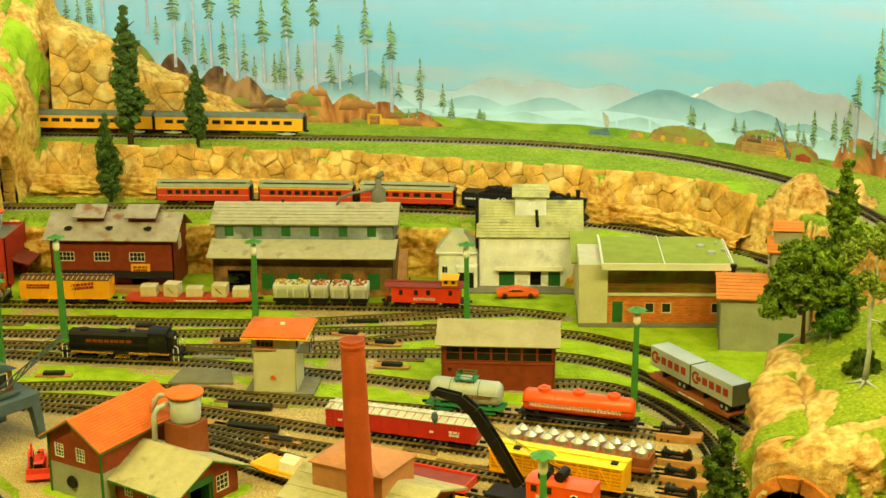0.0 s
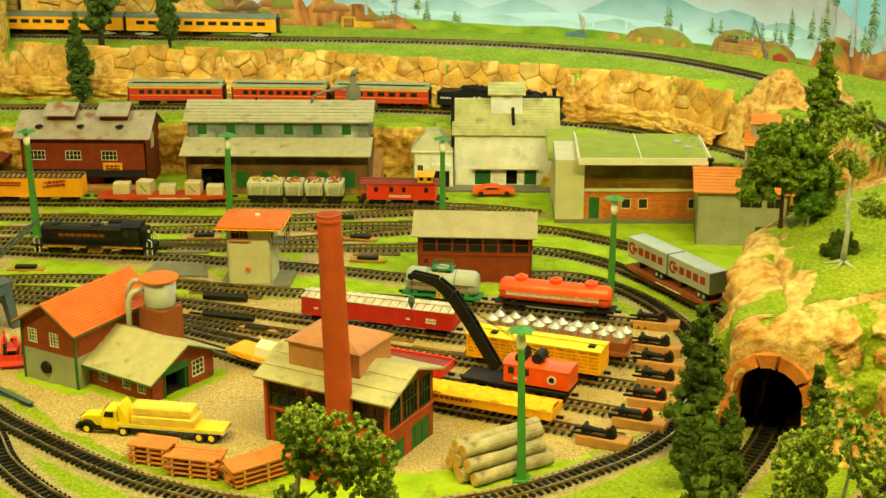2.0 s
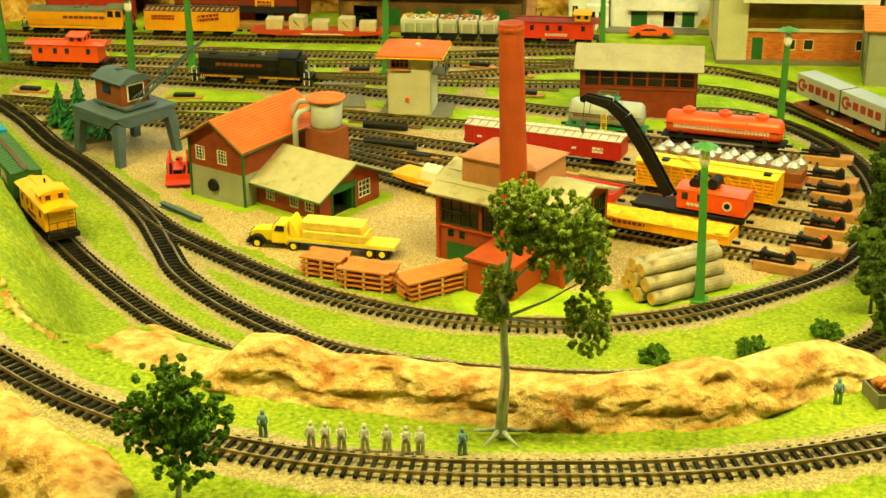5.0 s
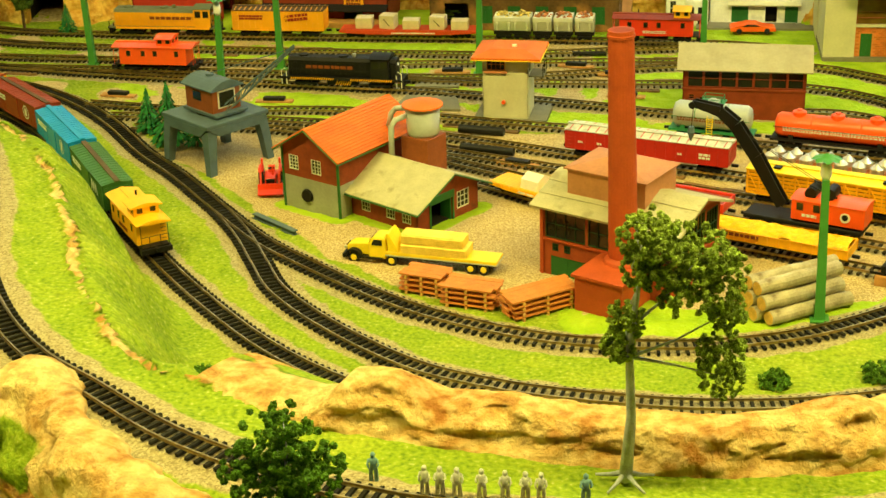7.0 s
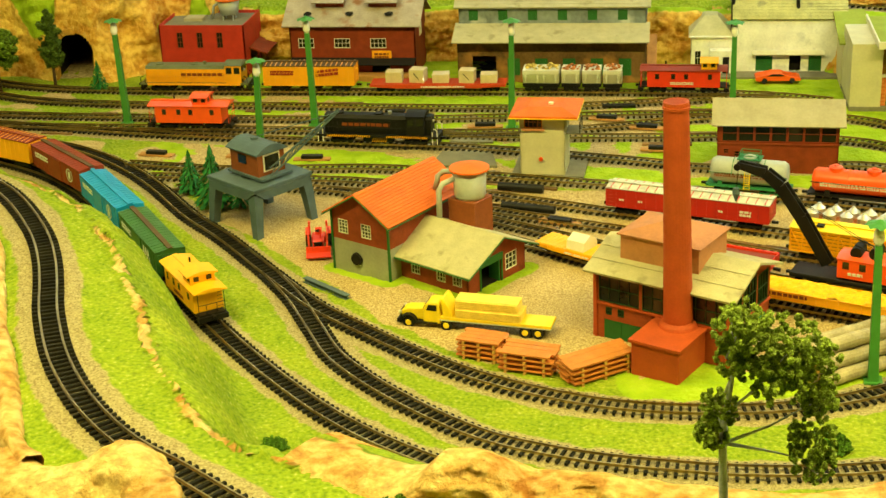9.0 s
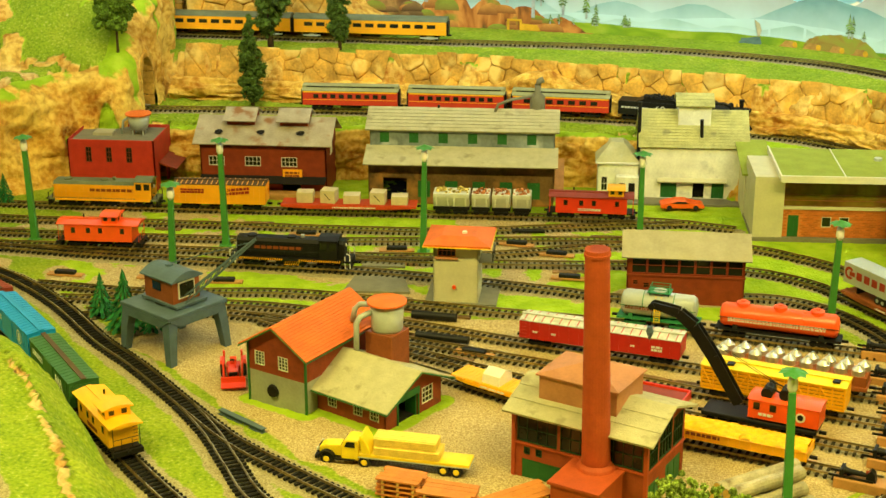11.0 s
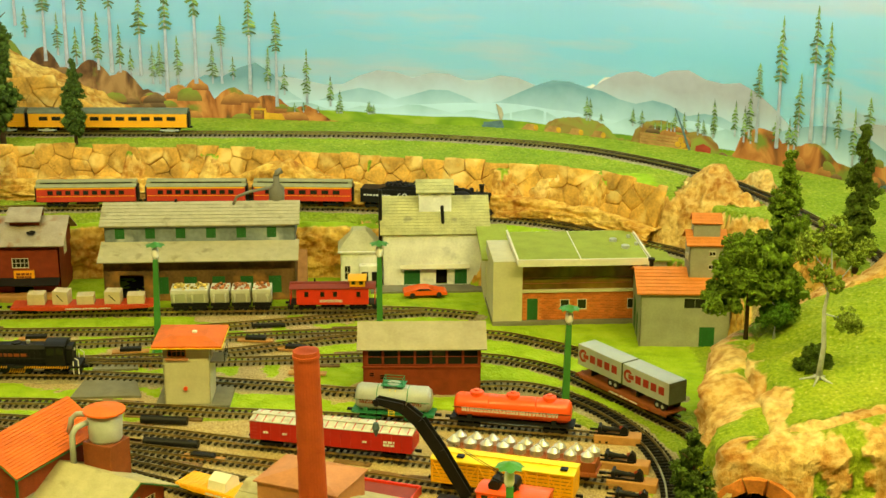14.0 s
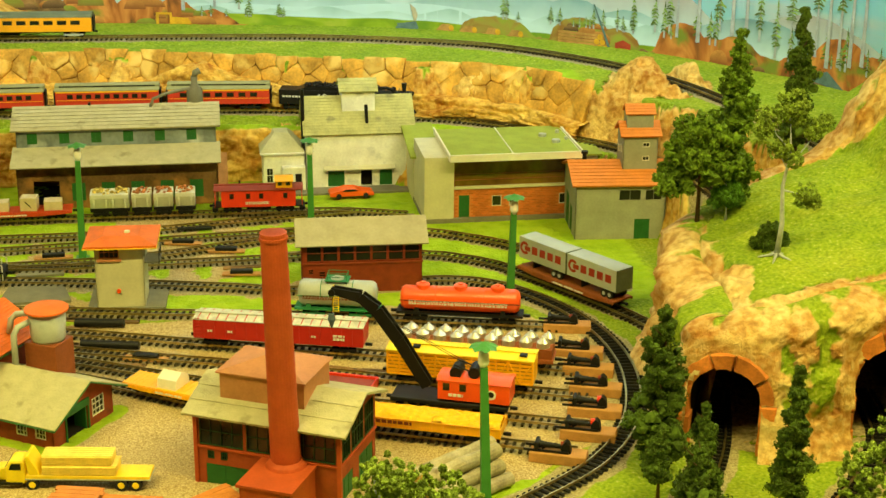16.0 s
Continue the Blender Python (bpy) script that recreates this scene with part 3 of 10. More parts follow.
def scenery_material():
    """Grass flock, bare earth, gravel and plaster rock, told apart by the cover of the mesh."""
    m = bpy.data.materials.new("scenery_ground")
    m.use_nodes = True
    nt = m.node_tree
    p = nt.nodes["Principled BSDF"]
    p.inputs["Roughness"].default_value = 0.95
    p.inputs["Specular IOR Level"].default_value = 0.15
    at = nt.nodes.new("ShaderNodeAttribute")
    at.attribute_name = "cover"
    sep = nt.nodes.new("ShaderNodeSeparateColor")
    nt.links.new(at.outputs["Color"], sep.inputs[0])
    tc = nt.nodes.new("ShaderNodeTexCoord")

    def tex(scale, detail=5, kind="ShaderNodeTexNoise"):
        n = nt.nodes.new(kind)
        n.inputs["Scale"].default_value = scale
        if kind == "ShaderNodeTexNoise":
            n.inputs["Detail"].default_value = detail
        nt.links.new(tc.outputs["Object"], n.inputs["Vector"])
        return n

    def ramp(src, stops):
        r = nt.nodes.new("ShaderNodeValToRGB")
        while len(r.color_ramp.elements) < len(stops):
            r.color_ramp.elements.new(0.5)
        for e, (pos, c) in zip(r.color_ramp.elements, stops):
            e.position, e.color = pos, (*c, 1)
        nt.links.new(src, r.inputs[0])
        return r.outputs[0]

    def mix(f, a, b):
        n = nt.nodes.new("ShaderNodeMix")
        n.data_type = "RGBA"
        nt.links.new(f, n.inputs["Factor"])
        nt.links.new(a, n.inputs["A"])
        nt.links.new(b, n.inputs["B"])
        return n.outputs["Result"]
    g1, g2 = tex(16), tex(250, 4)
    grass = ramp(g1.outputs["Fac"], [(0.25, (0.15, 0.245, 0.013)), (0.5, (0.24, 0.345, 0.016)), (0.72, (0.38, 0.42, 0.032))])
    speck = ramp(g2.outputs["Fac"], [(0.34, (0.07, 0.13, 0.008)), (0.48, (0.23, 0.335, 0.016)), (0.62, (0.36, 0.42, 0.028)), (0.72, (0.62, 0.58, 0.22))])
    gm = nt.nodes.new("ShaderNodeMix")
    gm.data_type = "RGBA"
    gm.inputs["Factor"].default_value = 0.5
    nt.links.new(grass, gm.inputs["A"])
    nt.links.new(speck, gm.inputs["B"])
    r1, r2 = tex(15), tex(95, 9)
    rocka = ramp(r1.outputs["Fac"], [(0.36, (0.48, 0.20, 0.045)), (0.48, (0.70, 0.41, 0.13)), (0.60, (0.88, 0.66, 0.28))])
    rockb = ramp(r2.outputs["Fac"], [(0.34, (0.30, 0.11, 0.028)), (0.46, (0.64, 0.37, 0.105)), (0.60, (0.90, 0.72, 0.34))])
    rm = nt.nodes.new("ShaderNodeMix")
    rm.data_type = "RGBA"
    rm.inputs["Factor"].default_value = 0.45
    nt.links.new(rocka, rm.inputs["A"])
    nt.links.new(rockb, rm.inputs["B"])
    v = tex(620, kind="ShaderNodeTexVoronoi")
    grav = ramp(v.outputs["Color"], [(0.15, (0.25, 0.20, 0.10)), (0.5, (0.36, 0.30, 0.155)), (0.85, (0.46, 0.40, 0.22))])
    d1 = tex(520, 5)
    dirt = ramp(d1.outputs["Fac"], [(0.32, (0.28, 0.19, 0.075)), (0.52, (0.52, 0.39, 0.18)), (0.72, (0.72, 0.60, 0.34))])
    edge = tex(110, 4)

    def rag(mask, lo=0.36, hi=0.64):
        a = nt.nodes.new("ShaderNodeMath")
        a.operation = "ADD"
        s = nt.nodes.new("ShaderNodeMath")
        s.operation = "MULTIPLY_ADD"
        s.inputs[1].default_value, s.inputs[2].default_value = 0.6, -0.3
        nt.links.new(edge.outputs["Fac"], s.inputs[0])
        nt.links.new(mask, a.inputs[0])
        nt.links.new(s.outputs[0], a.inputs[1])
        r = nt.nodes.new("ShaderNodeMapRange")
        r.inputs[1].default_value, r.inputs[2].default_value = lo, hi
        nt.links.new(a.outputs[0], r.inputs[0])
        return r.outputs[0]
    l1 = tex(34, 6)
    lawn = ramp(l1.outputs["Fac"], [(0.3, (0.25, 0.40, 0.012)), (0.5, (0.34, 0.50, 0.016)), (0.7, (0.42, 0.56, 0.03))])
    c = mix(rag(at.outputs["Alpha"]), gm.outputs["Result"], lawn)
    c = mix(rag(sep.outputs["Blue"]), c, dirt)
    c = mix(rag(sep.outputs["Green"]), c, grav)
    ochre = nt.nodes.new("ShaderNodeVectorMath")
    ochre.operation = "MULTIPLY"
    ochre.inputs[1].default_value = (1.06, 0.96, 0.45)
    nt.links.new(rm.outputs["Result"], ochre.inputs[0])
    c = mix(rag(sep.outputs["Red"]), c, mix(at.outputs["Alpha"], rm.outputs["Result"], ochre.outputs[0]))
    nt.links.new(c, p.inputs["Base Color"])
    b1 = nt.nodes.new("ShaderNodeBump")
    b1.inputs["Strength"].default_value, b1.inputs["Distance"].default_value = 0.8, 0.0025
    nt.links.new(g2.outputs["Fac"], b1.inputs["Height"])
    b2 = nt.nodes.new("ShaderNodeBump")
    b2.inputs["Strength"].default_value, b2.inputs["Distance"].default_value = 0.5, 0.008
    nt.links.new(r2.outputs["Fac"], b2.inputs["Height"])
    mp = nt.nodes.new("ShaderNodeMapping")
    mp.inputs["Scale"].default_value = (1.0, 1.0, 0.55)
    nt.links.new(tc.outputs["Object"], mp.inputs[0])
    r3 = nt.nodes.new("ShaderNodeTexNoise")
    r3.inputs["Scale"].default_value, r3.inputs["Detail"].default_value, r3.inputs["Roughness"].default_value = 24, 9, 0.68
    nt.links.new(mp.outputs[0], r3.inputs["Vector"])
    ad = nt.nodes.new("ShaderNodeMath")
    ad.operation = "MULTIPLY"
    nt.links.new(r3.outputs["Fac"], ad.inputs[0])
    nt.links.new(sep.outputs["Red"], ad.inputs[1])
    b3 = nt.nodes.new("ShaderNodeBump")
    b3.inputs["Strength"].default_value, b3.inputs["Distance"].default_value = 1.0, 0.013
    nt.links.new(ad.outputs[0], b3.inputs["Height"])
    nt.links.new(b1.outputs[0], b3.inputs["Normal"])
    nt.links.new(b3.outputs[0], b2.inputs["Normal"])
    nt.links.new(b2.outputs[0], p.inputs["Normal"])
    return m


SCENERY = scenery_material()


def terrain():
    ny, nx = gx.shape
    amp = np.where(grock > 0.3, 1.0, 0.0)
    px = gx + amp * 0.010 * fractal(gx + gz * 2, gy, 45, 41)
    py = gy + amp * 0.010 * fractal(gx, gy + gz * 2, 45, 43)
    pz = gz + amp * (0.012 * fractal(gx, gy + gz, 40, 47) - 0.006 * np.abs(fractal(gx, gy + gz, 24, 48))) + np.where(grock < 0.3, 0.0015 * fractal(gx, gy, 160, 49, 2), 0)
    verts = np.stack([px, py, pz], -1).reshape(-1, 3)
    keep = np.ones((ny - 1, nx - 1), bool)
    cx, cy = gx[:-1, :-1] + STEP / 2, gy[:-1, :-1] + STEP / 2
    zmax = np.maximum(np.maximum(gz[:-1, :-1], gz[1:, :-1]), np.maximum(gz[:-1, 1:], gz[1:, 1:]))
    zmin = np.minimum(np.minimum(gz[:-1, :-1], gz[1:, :-1]), np.minimum(gz[:-1, 1:], gz[1:, 1:]))
    for x, y, z, a, w, h in PORTALS:
        ca, sa = math.cos(radians(a)), math.sin(radians(a))
        along, across = (cx - x) * ca + (cy - y) * sa, -(cx - x) * sa + (cy - y) * ca
        keep &= ~((np.abs(across) < w + 0.004) & (along > -0.012) & (along < 0.048) & (zmax > z + 0.008) & (zmin < z + h * 0.92))
    idx = np.arange(ny * nx).reshape(ny, nx)
    quads = np.stack([idx[:-1, :-1], idx[:-1, 1:], idx[1:, 1:], idx[1:, :-1]], -1)[keep]
    me = bpy.data.meshes.new("ground")
    me.from_pydata(verts.tolist(), [], quads.tolist())
    col = me.color_attributes.new("cover", "FLOAT_COLOR", "POINT")
    data = np.stack([grock, ggrav, gdirt, glawn], -1).reshape(-1).astype(np.float32)
    col.data.foreach_set("color", data)
    me.polygons.foreach_set("use_smooth", np.ones(len(me.polygons), bool))
    me.materials.append(SCENERY)
    return tagged(new("ground", me), "sculpted layout ground with grass flock, gravel and tan plaster rock", "ground", kind="structure")


def cliff(line, top, mouths, name, label, seed):
    """A lumpy plaster rock face along a line (the hill on its left), rounded over at the top, with arched holes for the tunnels."""
    p = smooth_path([(*q, 0) for q in line], 0.0045)[:, :2]
    d = np.gradient(p, axis=0)
    for _ in range(30):
        d[1:-1] = (d[:-2] + d[1:-1] * 2 + d[2:]) / 4
    d /= np.linalg.norm(d, axis=1)[:, None]
    out = np.stack([d[:, 1], -d[:, 0]], -1)
    nv = 44
    v = np.linspace(0, 1, nv)
    rise = np.where(v < 0.72, v / 0.72 * 0.86, 0.86 + 0.14 * np.sin(np.clip((v - 0.72) / 0.22, 0, 1) * math.pi / 2)) - 0.12 * np.clip((v - 0.92) / 0.08, 0, 1)
    back = np.where(v < 0.72, 0.010 - 0.012 * v / 0.72 + 0.016 * np.clip(0.12 - v, 0, 1) / 0.12, -0.002 - 0.072 * np.clip((v - 0.72) / 0.28, 0, 1) ** 1.4)
    base = p[:, None, :] + out[:, None, :] * back[None, :, None]
    tz = top(p[:, 0] - out[:, 0] * 0.03, p[:, 1] - out[:, 1] * 0.03)
    z = tz[:, None] * rise[None, :] - 0.004 * (v < 0.01)[None, :]
    s = np.concatenate([[0], np.cumsum(np.hypot(*np.diff(p, axis=0).T))])
    S = np.repeat(s[:, None], nv, 1)
    lump = 0.030 * fractal(S + z * 0.25, z * 0.8, 15, seed, 3) + 0.009 * fractal(S * 1.2 - z, z * 1.5 + 3, 42, seed + 5, 4)
    crag = -0.006 * np.abs(fractal(S, z * 1.6, 26, seed + 9, 3))
    near = np.zeros_like(S)
    for x, y, pz, a, w, h in mouths:
        ca, sa = math.cos(radians(a)), math.sin(radians(a))
        al, ac = (base[..., 0] - x) * ca + (base[..., 1] - y) * sa, -(base[..., 0] - x) * sa + (base[..., 1] - y) * ca
        r = np.where(z - pz > h - w, np.hypot(ac, z - pz - (h - w)), np.abs(ac))
        near = np.maximum(near, (1 - ramp01(r, w + 0.010, w + 0.04)) * (np.abs(al) < 0.06))
    push = (lump + crag) * (1 - 0.75 * near) * (1 - 0.6 * ramp01(v, 0.70, 0.95))[None, :]
    base = base + out[:, None, :] * push[..., None]
    z = z + (0.010 * ramp01(v, 0.1, 0.3) * (1 - ramp01(v, 0.72, 0.94)))[None, :] * fractal(S, z, 20, seed + 13, 3)
    nu = len(p)
    verts = np.concatenate([base, z[..., None]], -1)
    keep = np.ones((nu - 1, nv - 1), bool)
    c = (verts[:-1, :-1] + verts[1:, 1:]) / 2
    for x, y, pz, a, w, h in mouths:
        ca, sa = math.cos(radians(a)), math.sin(radians(a))
        al, ac = (c[..., 0] - x) * ca + (c[..., 1] - y) * sa, -(c[..., 0] - x) * sa + (c[..., 1] - y) * ca
        zz = c[..., 2] - pz
        r = np.where(zz > h - w, np.hypot(ac, zz - (h - w)), np.abs(ac))
        keep &= ~((r < w + 0.003) & (zz > -0.02) & (np.abs(al) < 0.06))
    idx = np.arange(nu * nv).reshape(nu, nv)
    quads = np.stack([idx[:-1, :-1], idx[1:, :-1], idx[1:, 1:], idx[:-1, 1:]], -1)[keep]
    me = bpy.data.meshes.new(name)
    me.from_pydata(verts.reshape(-1, 3).tolist(), [], quads.tolist())
    turf = ramp01(v, 0.66, 0.90)[None, :] * ramp01(fractal(S, z, 17, seed + 21, 3), -0.22, 0.02)
    turf = np.maximum(turf, ramp01(v, 0.93, 0.97)[None, :] * 0.6)
    if seed == 101:
        # the hill keeps bare rock up to its rounded brow
        turf = ramp01(v[None, :] + 0.22 * fractal(S, z, 45, seed + 23, 4), 0.80, 1.0) * ramp01(fractal(S, z, 17, seed + 21, 4), -0.22, 0.20)
    run = ramp01(fractal(S, z * 0.25, 16, seed + 25, 2), 0.17, 0.25) * ramp01(v, 0.12, 0.45)[None, :]
    if seed == 101:
        # a tongue of turf hangs down between the two mouths
        mid = np.abs(base[..., 0] - 0.350 + 0.055 * fractal(S, z, 34, seed + 31, 4)) - 0.10 * np.clip(z - 0.06, 0, 0.2)
        run = np.maximum(run, (1 - ramp01(mid, 0.006, 0.026)) * ramp01(z, 0.025, 0.070))
    rock = 1 - np.maximum(turf, run)
    col = me.color_attributes.new("cover", "FLOAT_COLOR", "POINT")
    zero = np.zeros_like(rock)
    col.data.foreach_set("color", np.stack([rock, zero, zero, zero + ramp01(base[..., 1], 2.2, 2.3)], -1).reshape(-1).astype(np.float32))
    me.polygons.foreach_set("use_smooth", np.ones(len(me.polygons), bool))
    me.materials.append(SCENERY)
    return tagged(new(name, me), label, "rock face", kind="structure")


def rock_ridge(line, z0, profile, tall, label, seed, lump=0.010, turf=None, step=0.004, nv=30, ochre=0.0):
    """A cast plaster rock band along a line: profile gives (metres to the left of the line, share of the height) from its foot over
    its crown; tall(x) is the height; turf(x, v) the share of grass on it."""
    p = smooth_path([(*q, 0) for q in line], step)[:, :2]
    d = np.gradient(p, axis=0)
    for _ in range(8):
        d[1:-1] = (d[:-2] + d[1:-1] * 2 + d[2:]) / 4
    d /= np.linalg.norm(d, axis=1)[:, None]
    left = np.stack([-d[:, 1], d[:, 0]], -1)
    v = np.linspace(0, 1, nv)
    fine = smooth_path([(a, b, 0) for a, b in profile], 0.002)
    f = np.linspace(0, 1, len(fine))
    back, rise = np.interp(v, f, fine[:, 0]), np.interp(v, f, fine[:, 1])
    h = tall(p[:, 0])
    s = np.concatenate([[0], np.cumsum(np.hypot(*np.diff(p, axis=0).T))])
    S = np.repeat(s[:, None], nv, 1)
    z = h[:, None] * rise[None, :]
    V = np.repeat(v[None, :], len(p), 0) * 0.06
    out = lump * (1.5 * fractal(S, V * 1.5 + z, 16, seed, 3) + 1.2 * fractal(S * 0.8 + V, V * 2.6, 40, seed + 5, 4) - 1.5 * np.abs(fractal(S * 0.7 - V, V * 3.0, 34, seed + 9, 4)))
    fade = ramp01(v, 0.0, 0.12)[None, :] * (1 - ramp01(v, 0.9, 1.0))[None, :] * ramp01(h, 0.010, 0.030)[:, None]
    pos = p[:, None, :] + left[:, None, :] * (back[None, :] - out * fade)[..., None]
    z = z0 + z + 0.5 * out * fade * ramp01(v, 0.25, 0.6)[None, :]
    nu = len(p)
    verts = np.concatenate([pos, z[..., None]], -1)
    idx = np.arange(nu * nv).reshape(nu, nv)
    quads = np.stack([idx[:-1, :-1], idx[1:, :-1], idx[1:, 1:], idx[:-1, 1:]], -1).reshape(-1, 4)
    me = bpy.data.meshes.new("rock_ridge")
    me.from_pydata(verts.reshape(-1, 3).tolist(), [], quads.tolist())
    X = np.repeat(p[:, :1], nv, 1)
    rock = 1 - (turf(X, np.repeat(v[None, :], nu, 0), S) if turf else np.zeros_like(S))
    col = me.color_attributes.new("cover", "FLOAT_COLOR", "POINT")
    zero = np.zeros_like(rock)
    col.data.foreach_set("color", np.stack([rock, zero, zero, zero + ochre], -1).reshape(-1).astype(np.float32))
    me.polygons.foreach_set("use_smooth", np.ones(len(me.polygons), bool))
    me.materials.append(SCENERY)
    return tagged(new("rock_ridge", me), label, "rock", kind="structure")


def lumps_along(stops):
    return lambda x: np.interp(x, [q[0] for q in stops], [q[1] for q in stops])


rock_ridge([(-0.487, 1.018), (-0.435, 0.990), (-0.402, 0.975), (-0.380, 0.966), (-0.350, 0.958), (-0.310, 0.951), (-0.260, 0.943), (-0.178, 0.932), (-0.08, 0.930), (0.0045, 0.950), (0.054, 0.986), (0.088, 1.006), (0.135, 1.032)], RIM_Z - 0.008,
           [(0, 0), (0.004, 0.35), (0.010, 0.72), (0.020, 0.96), (0.032, 1.0), (0.046, 0.90), (0.058, 0.5), (0.074, -0.4)],
           lumps_along([(-0.487, 0.006), (-0.435, 0.009), (-0.40, 0.011), (-0.378, 0.018), (-0.360, 0.036), (-0.325, 0.038), (-0.295, 0.025), (-0.25, 0.031), (-0.18, 0.028), (-0.11, 0.030), (-0.05, 0.033), (0.0, 0.040), (0.02, 0.038), (0.04, 0.028), (0.07, 0.032), (0.10, 0.027), (0.135, 0.006)]),
           "smooth tan plaster rock outcrop between the cutting and the rim track", 201, 0.0085,
           lambda x, v, s: ramp01(v, 0.42, 0.56) * ramp01(fractal(s, v * 0.08, 11, 207, 3), -0.06, 0.06), 0.0024, 48)
rock_ridge(FRONT_STRIP, RIM_Z - 0.010, [(0.004, 0), (0.0, 0.7), (-0.006, 1.0), (-0.014, 0.9), (-0.020, 0.2), (-0.024, -1.8), (-0.026, -3.2)],
           lumps_along([(-1.1, 0.016), (-0.85, 0.018), (-0.80, 0.014), (-0.76, 0.020), (-0.72, 0.014), (-0.69, 0.020), (-0.664, 0.022)]), "low line of tan rocks along the layout edge", 281, 0.007, None, 0.003, 26)
rock_ridge(FRONT_ROCK, RIM_Z - 0.012, [(0.004, 0), (-0.002, 0.6), (-0.012, 0.95), (-0.030, 1.0), (-0.046, 0.7), (-0.056, -0.2), (-0.062, -1.6), (-0.070, -2.6)],
           lumps_along([(-0.690, 0.018), (-0.66, 0.020), (-0.64, 0.024), (-0.61, 0.034), (-0.58, 0.036), (-0.55, 0.034), (-0.50, 0.038), (-0.44, 0.034), (-0.40, 0.026), (-0.36, 0.02)]), "large tan plaster rocks at the front edge beside the rim track", 291, 0.012,
           lambda x, v, s: ramp01(v, 0.30, 0.42) * (1 - ramp01(v, 0.55, 0.62)) * ramp01(fractal(s, v * 0.08, 10, 297, 3), 0.08, 0.16), 0.003, 44)
WALL_FOOT = [(-0.95, 2.735), (-0.786, 2.728), (-0.559, 2.714), (-0.354, 2.682), (-0.195, 2.646), (0.030, 2.585), (0.20, 2.520), (0.26, 2.455), (0.315, 2.385)]
rock_ridge(WALL_FOOT, MID_Z - 0.003, [(-0.020, 0), (-0.026, 0.3), (-0.024, 0.62), (-0.014, 0.92), (-0.002, 1.02), (0.010, 0.98), (0.022, 1.0)],
           lumps_along([(-0.95, 0.040), (-0.75, 0.034), (-0.60, 0.042), (-0.45, 0.036), (-0.36, 0.046), (-0.31, 0.070), (-0.27, 0.078), (-0.22, 0.056), (-0.12, 0.038), (0.0, 0.034), (0.12, 0.040), (0.25, 0.034), (0.32, 0.03)]),
           "bulging tan rock ledge at the foot of the stone bank", 231, 0.010, None, 0.004, 26, 1.0)
rock_ridge([(-0.95, 2.530), (-0.60, 2.532), (-0.40, 2.530), (-0.19, 2.526), (-0.10, 2.52)], 0.0, [(-0.014, 0), (-0.016, 0.3), (-0.008, 0.6), (-0.004, 0.85), (0.008, 1.0), (0.024, 0.98), (0.034, 0.9)],
           lumps_along([(-0.95, 0.084), (-0.5, 0.090), (-0.10, 0.086)]), "low lumpy tan rock face behind the buildings", 261, 0.014, lambda x, v, s: ramp01(v, 0.80, 0.90), 0.004, 30, 1.0)
cliff(HILL, hill_top, PORTALS[:2], "rock_face", "lumpy tan plaster rock face of the grassy hill", 101)
cliff(MOUNTAIN, mountain_top, PORTALS[2:], "rock_face", "tan plaster rock face of the mountain with tunnels", 131)
ground = terrain()
GZ = gz


def ground_z(x, y):
    i, j = int(round((y - 0.42) / STEP)), int(round((x + 1.75) / STEP))
    return float(GZ[min(max(i, 0), GZ.shape[0] - 1), min(max(j, 0), GZ.shape[1] - 1)])


# ---- tracks ----
TIE_MESH = []


def tie_mesh():
    if not TIE_MESH:
        bm = box(-0.0014, -0.0150, 0.0, 0.0014, 0.0150, 0.0026)
        me = bpy.data.meshes.new("tie")
        bm.to_mesh(me)
        bm.free()
        me.materials.append(M["tie"])
        TIE_MESH.append(me)
    return TIE_MESH[0]


def rail_mesh(path, off, z):
    """One rail with a foot, a web and a head."""
    bm = bmesh.new()
    prof = [(-0.0011, 0), (-0.0011, 0.0005), (-0.0004, 0.0006), (-0.0004, 0.0018), (-0.0007, 0.0018), (-0.0007, 0.0026), (0.0007, 0.0026), (0.0007, 0.0018), (0.0004, 0.0018), (0.0004, 0.0006), (0.0011, 0.0005), (0.0011, 0)]
    rings = []
    n = len(path)
    for i in range(n):
        d = Vector(path[min(i + 1, n - 1)]) - Vector(path[max(i - 1, 0)])
        side = Vector((-d.y, d.x, 0)).normalized()
        c = Vector(path[i]) + side * off + Vector((0, 0, z))
        rings.append([bm.verts.new(c + side * u + Vector((0, 0, w))) for u, w in prof])
    for a, b in zip(rings, rings[1:]):
        for k in range(len(prof)):
            bm.faces.new((a[k], a[(k + 1) % len(prof)], b[(k + 1) % len(prof)], b[k]))
    return bm


